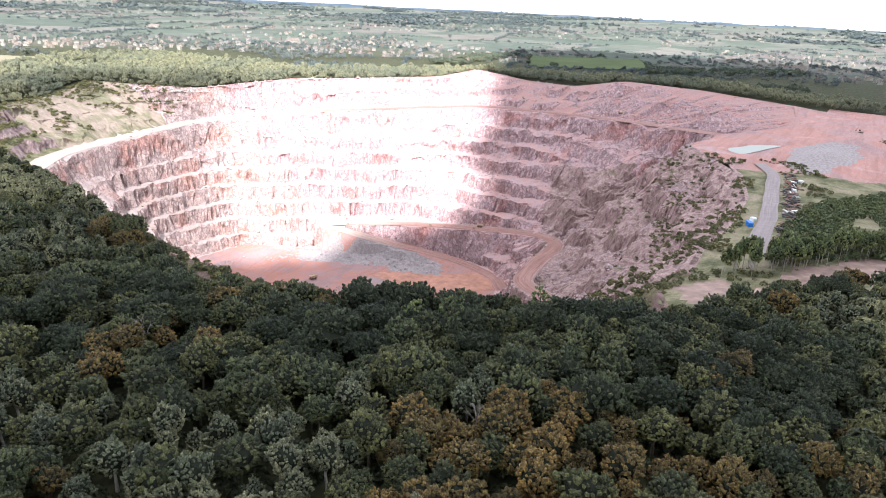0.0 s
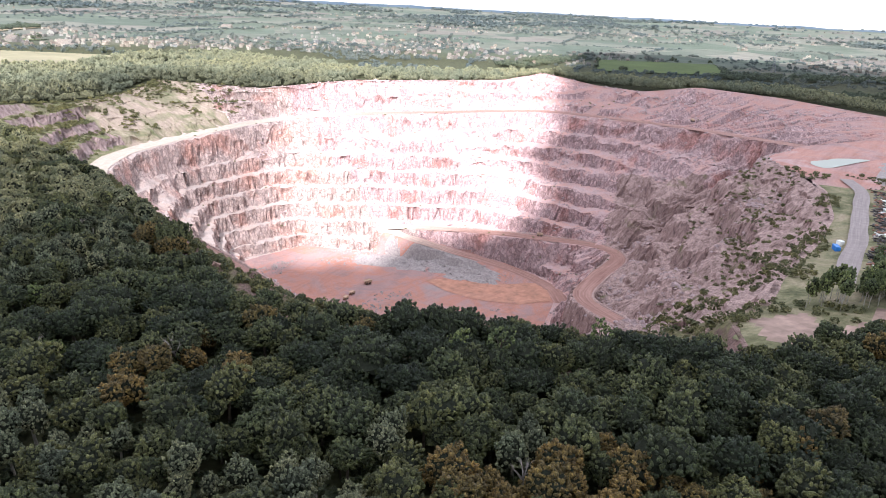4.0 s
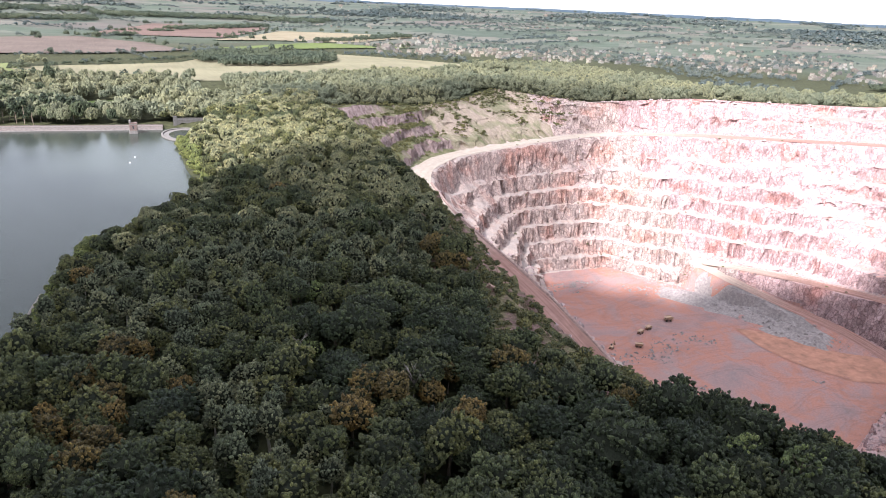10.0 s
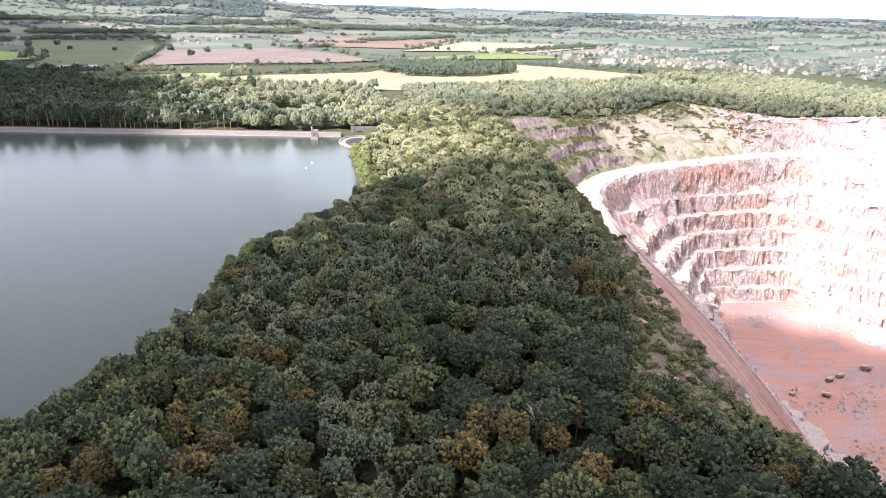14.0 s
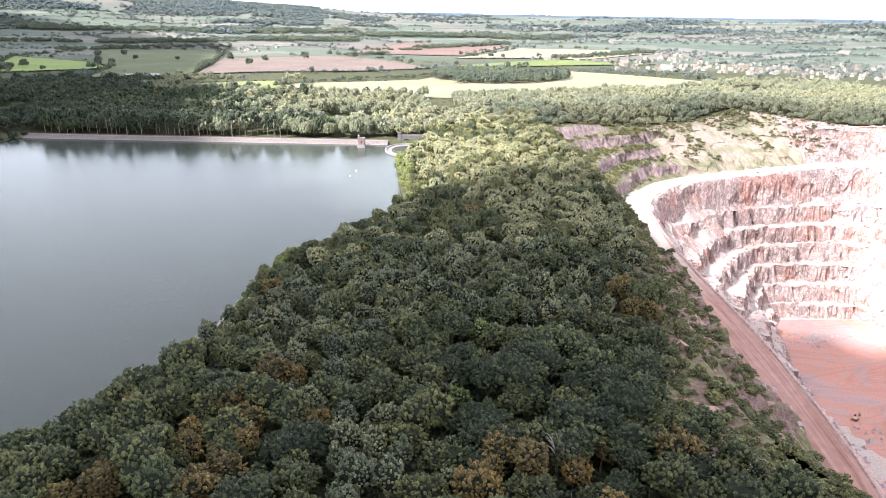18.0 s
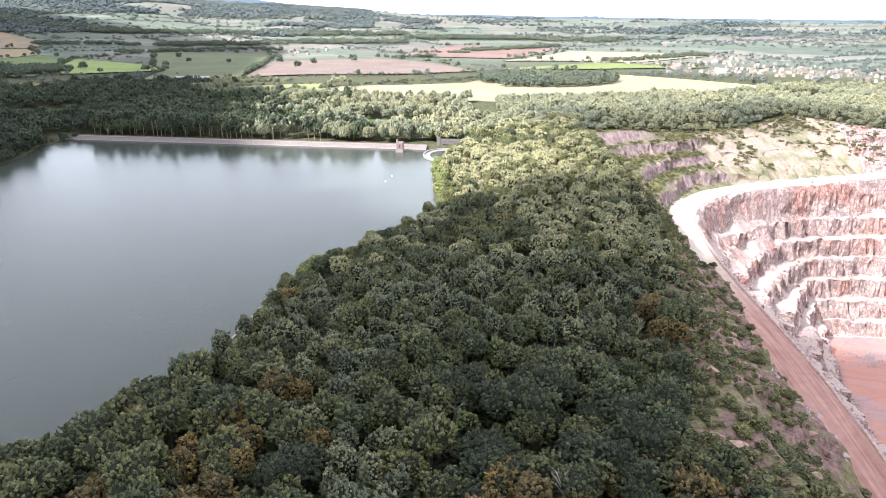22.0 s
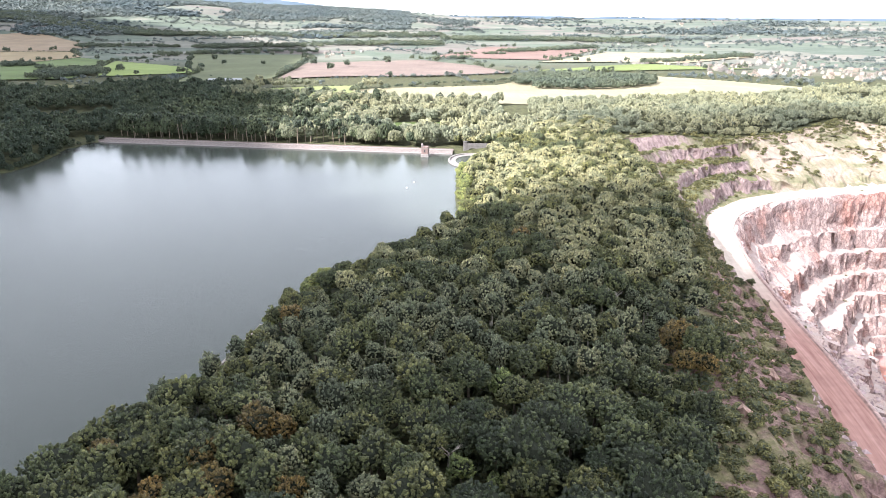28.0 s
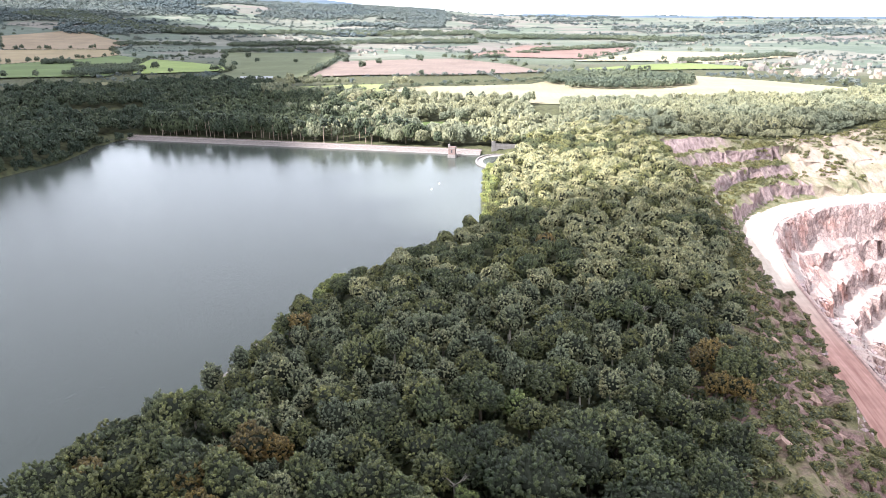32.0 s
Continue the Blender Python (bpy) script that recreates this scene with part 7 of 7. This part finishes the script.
tagged(new("town", big_mesh("town", V, tq[good], [M_WALLS, M_ROOF], False, tid[good])), "distant brick and white houses of the towns", "houses", "", "stuff")

# backdrop hills on the horizon, beyond the land: haze painted as a blue-grey glow
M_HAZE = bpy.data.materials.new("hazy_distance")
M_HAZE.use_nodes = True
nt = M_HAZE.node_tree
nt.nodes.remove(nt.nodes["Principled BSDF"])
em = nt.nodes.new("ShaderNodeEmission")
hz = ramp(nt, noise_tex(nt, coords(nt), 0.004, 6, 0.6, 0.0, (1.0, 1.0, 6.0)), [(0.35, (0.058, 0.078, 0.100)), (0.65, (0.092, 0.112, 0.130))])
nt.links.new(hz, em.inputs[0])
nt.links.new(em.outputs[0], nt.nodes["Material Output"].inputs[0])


def horizon(name, radius, tops, label):
    V, F = [], []
    az = np.arange(-50, 110.1, 0.5)
    el = np.interp(az, [t[0] for t in tops], [t[1] for t in tops])
    el = el + 0.05 * vnoise(az * 10, az * 0, 21, 3) + 0.03 * vnoise(az * 10, az * 0, 6, 5)
    for a, e in zip(az, el):
        x, y = radius * math.sin(math.radians(a)), radius * math.cos(math.radians(a))
        V += [(x, y, -40), (x, y, 110 + radius * math.tan(math.radians(e))), (x * 1.004, y * 1.004, -40), (x * 1.004, y * 1.004, 110 + radius * math.tan(math.radians(e)) - 2)]
    for i in range(len(az) - 1):
        a = 4 * i
        F += [(a, a + 4, a + 5, a + 1), (a + 1, a + 5, a + 7, a + 3), (a + 2, a + 3, a + 7, a + 6)]
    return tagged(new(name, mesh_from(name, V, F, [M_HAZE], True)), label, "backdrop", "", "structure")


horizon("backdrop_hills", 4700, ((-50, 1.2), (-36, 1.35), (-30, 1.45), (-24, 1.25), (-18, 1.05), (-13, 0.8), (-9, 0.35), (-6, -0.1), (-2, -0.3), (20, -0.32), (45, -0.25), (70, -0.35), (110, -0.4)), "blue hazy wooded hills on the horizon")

# ---- buildings near the dam ----
def house(name, x, y, turn, size, wall_mat, roof_mat, label):
    w, d, h = size
    e = thing(name, pose(x, y, on_ground(x, y), 0, 0, turn), label, "house")
    bm = bmesh.new()
    box(bm, 0, 0, h / 2 - 0.5, w, d, h + 1)
    part("wall", bm, wall_mat, e)
    bm = bmesh.new()
    o = 0.5
    pts = [(-w / 2 - o, -d / 2 - o, h - 0.2), (w / 2 + o, -d / 2 - o, h - 0.2), (w / 2 + o, d / 2 + o, h - 0.2), (-w / 2 - o, d / 2 + o, h - 0.2), (-w / 2 - o, 0, h + d * 0.42), (w / 2 + o, 0, h + d * 0.42)]
    vs = [bm.verts.new(p) for p in pts]
    for f in ((0, 1, 5, 4), (2, 3, 4, 5), (1, 2, 5), (3, 0, 4), (3, 2, 1, 0)):
        bm.faces.new([vs[i] for i in f])
    roof = part("roof", bm, roof_mat, e)
    bm = bmesh.new()
    box(bm, w * 0.3, 0, h + d * 0.42 + 0.6, 1.1, 0.8, 2.2, 0.05)
    part("chimney", bm, M_BRICK, roof)
    for i in range(3):
        for z in ((1.6, 4.2) if h > 4.5 else (1.6,)):
            bm = bmesh.new()
            box(bm, -w * 0.32 + i * w * 0.32, -d / 2 - 0.02, z, 1.3, 0.16, 1.3, 0.03)
            part("window", bm, M_GLASS, e)
    return e


house("lodge_house", -208, 668, -8, (13, 9, 6), M_BRICK, plain("red_tiles", (0.30, 0.13, 0.09), 0.9, 0.25, 1.5), "red brick lodge with a tiled roof among the pines")
barn = thing("barn", pose(-330, 1082, on_ground(-330, 1082), 0, 0, 10), "low white-roofed farm barn beside the pasture", "barn")
bm = bmesh.new()
box(bm, 0, 0, 2, 46, 16, 5)
part("wall", bm, M_SLATE, barn)
bm = bmesh.new()
vs = [bm.verts.new(p) for p in ((-24, -9, 4.5), (24, -9, 4.5), (24, 9, 4.5), (-24, 9, 4.5), (-24, 0, 7), (24, 0, 7))]
for f in ((0, 1, 5, 4), (2, 3, 4, 5), (1, 2, 5), (3, 0, 4), (3, 2, 1, 0)):
    bm.faces.new([vs[i] for i in f])
part("roof", bm, plain("dull_white_sheet", (0.20, 0.20, 0.21), 0.6, 0.2, 0.4), barn, "dull white sheet roof")


def pylon(x, y, turn, tall):
    """A lattice power pylon with three pairs of arms."""
    e = thing("pylon", pose(x, y, on_ground(x, y), 0, 0, turn), "grey steel lattice power pylon on far farmland", "pylon", "pylons")
    foot, waist = 4.2, 1.1
    for sx, sy in ((1, 1), (1, -1), (-1, 1), (-1, -1)):
        bm = bmesh.new()
        tube(bm, (sx * foot, sy * foot, -1), (sx * waist, sy * waist, tall * 0.6), 0.3, 0.25, 4)
        tube(bm, (sx * waist, sy * waist, tall * 0.6), (0, 0, tall), 0.25, 0.15, 4)
        part("leg", bm, M_SLATE, e)
    for k in range(5):
        z0, z1 = tall * 0.11 * k, tall * 0.11 * (k + 1)
        w0, w1 = foot + (waist - foot) * z0 / (tall * 0.6), foot + (waist - foot) * z1 / (tall * 0.6)
        bm = bmesh.new()
        for i in range(4):
            c0, s0 = ((1, 1), (-1, 1), (-1, -1), (1, -1))[i], ((-1, 1), (-1, -1), (1, -1), (1, 1))[i]
            tube(bm, (c0[0] * w0, c0[1] * w0, z0), (s0[0] * w1, s0[1] * w1, z1), 0.15, 0.15, 4)
        part("bracing", bm, M_SLATE, e)
    for z, w in ((0.64, 7), (0.77, 9), (0.9, 6)):
        bm = bmesh.new()
        tube(bm, (-w, 0, tall * z), (w, 0, tall * z), 0.22, 0.22, 4)
        tube(bm, (-w, 0, tall * z), (0, 0, tall * (z + 0.05)), 0.15, 0.15, 4)
        tube(bm, (w, 0, tall * z), (0, 0, tall * (z + 0.05)), 0.15, 0.15, 4)
        part("arm", bm, M_SLATE, e)


for x, y in ((1478, 74), (1873, -45), (1520, 300)):
    pylon(x, y, 20, 42)


# ---- pines with bare stems behind the dam ----
def pine(seed):
    r = np.random.RandomState(seed)
    e = thing("pine_tree", pose(0, 0, -500), "tall dark pine with a bare stem behind the dam", "tree", "pines behind the dam")
    bm = bmesh.new()
    tube(bm, (0, 0, -1.5), (0.2, 0.1, 10), 0.36, 0.26, 7)
    tube(bm, (0.2, 0.1, 10), (0.1, -0.1, 20), 0.26, 0.08, 6)
    for i in range(6):
        a, z = i * 2.3, r.uniform(10, 18)
        tube(bm, (0.15, 0, z), (math.cos(a) * 2.2, math.sin(a) * 2.2, z + 0.6), 0.09, 0.03, 4)
    part("trunk", bm, M_PINEBARK, e)
    v, q, ids = crown_mesh(r, 3.9, 11, 9, 70, 0.95, 8, 4)
    v[:, 2] += 10.5
    mesh_part("crown", big_mesh("crown", v, q, [M_PINE, M_CROWN_SHADE], False, ids), e)
    return e


M_PINEBARK = plain("pine_bark", (0.17, 0.13, 0.105), 0.95, 0.4, 2.0)
pines = [pine(900 + i) for i in range(3)]
u = Vector((DAM_B[0] - DAM_A[0], DAM_B[1] - DAM_A[1], 0)).normalized()
nrm = Vector((-u.y, u.x, 0))
for i in range(64):
    p = Vector((*DAM_A, 0)) + u * (4 + 250 * (i + rng.uniform(-0.4, 0.4)) / 64) + nrm * rng.uniform(20, 46)
    s = rng.uniform(0.75, 1.12)
    m = pose(p.x, p.y, on_ground(p.x, p.y), rng.uniform(-3, 3), rng.uniform(-3, 3), rng.uniform(0, 360))
    if i < 3:
        pines[i].matrix_world = m @ Matrix.Scale(s, 4)
    else:
        o = copy_thing(pines[i % 3], m)
        o.scale = (s, s, s)
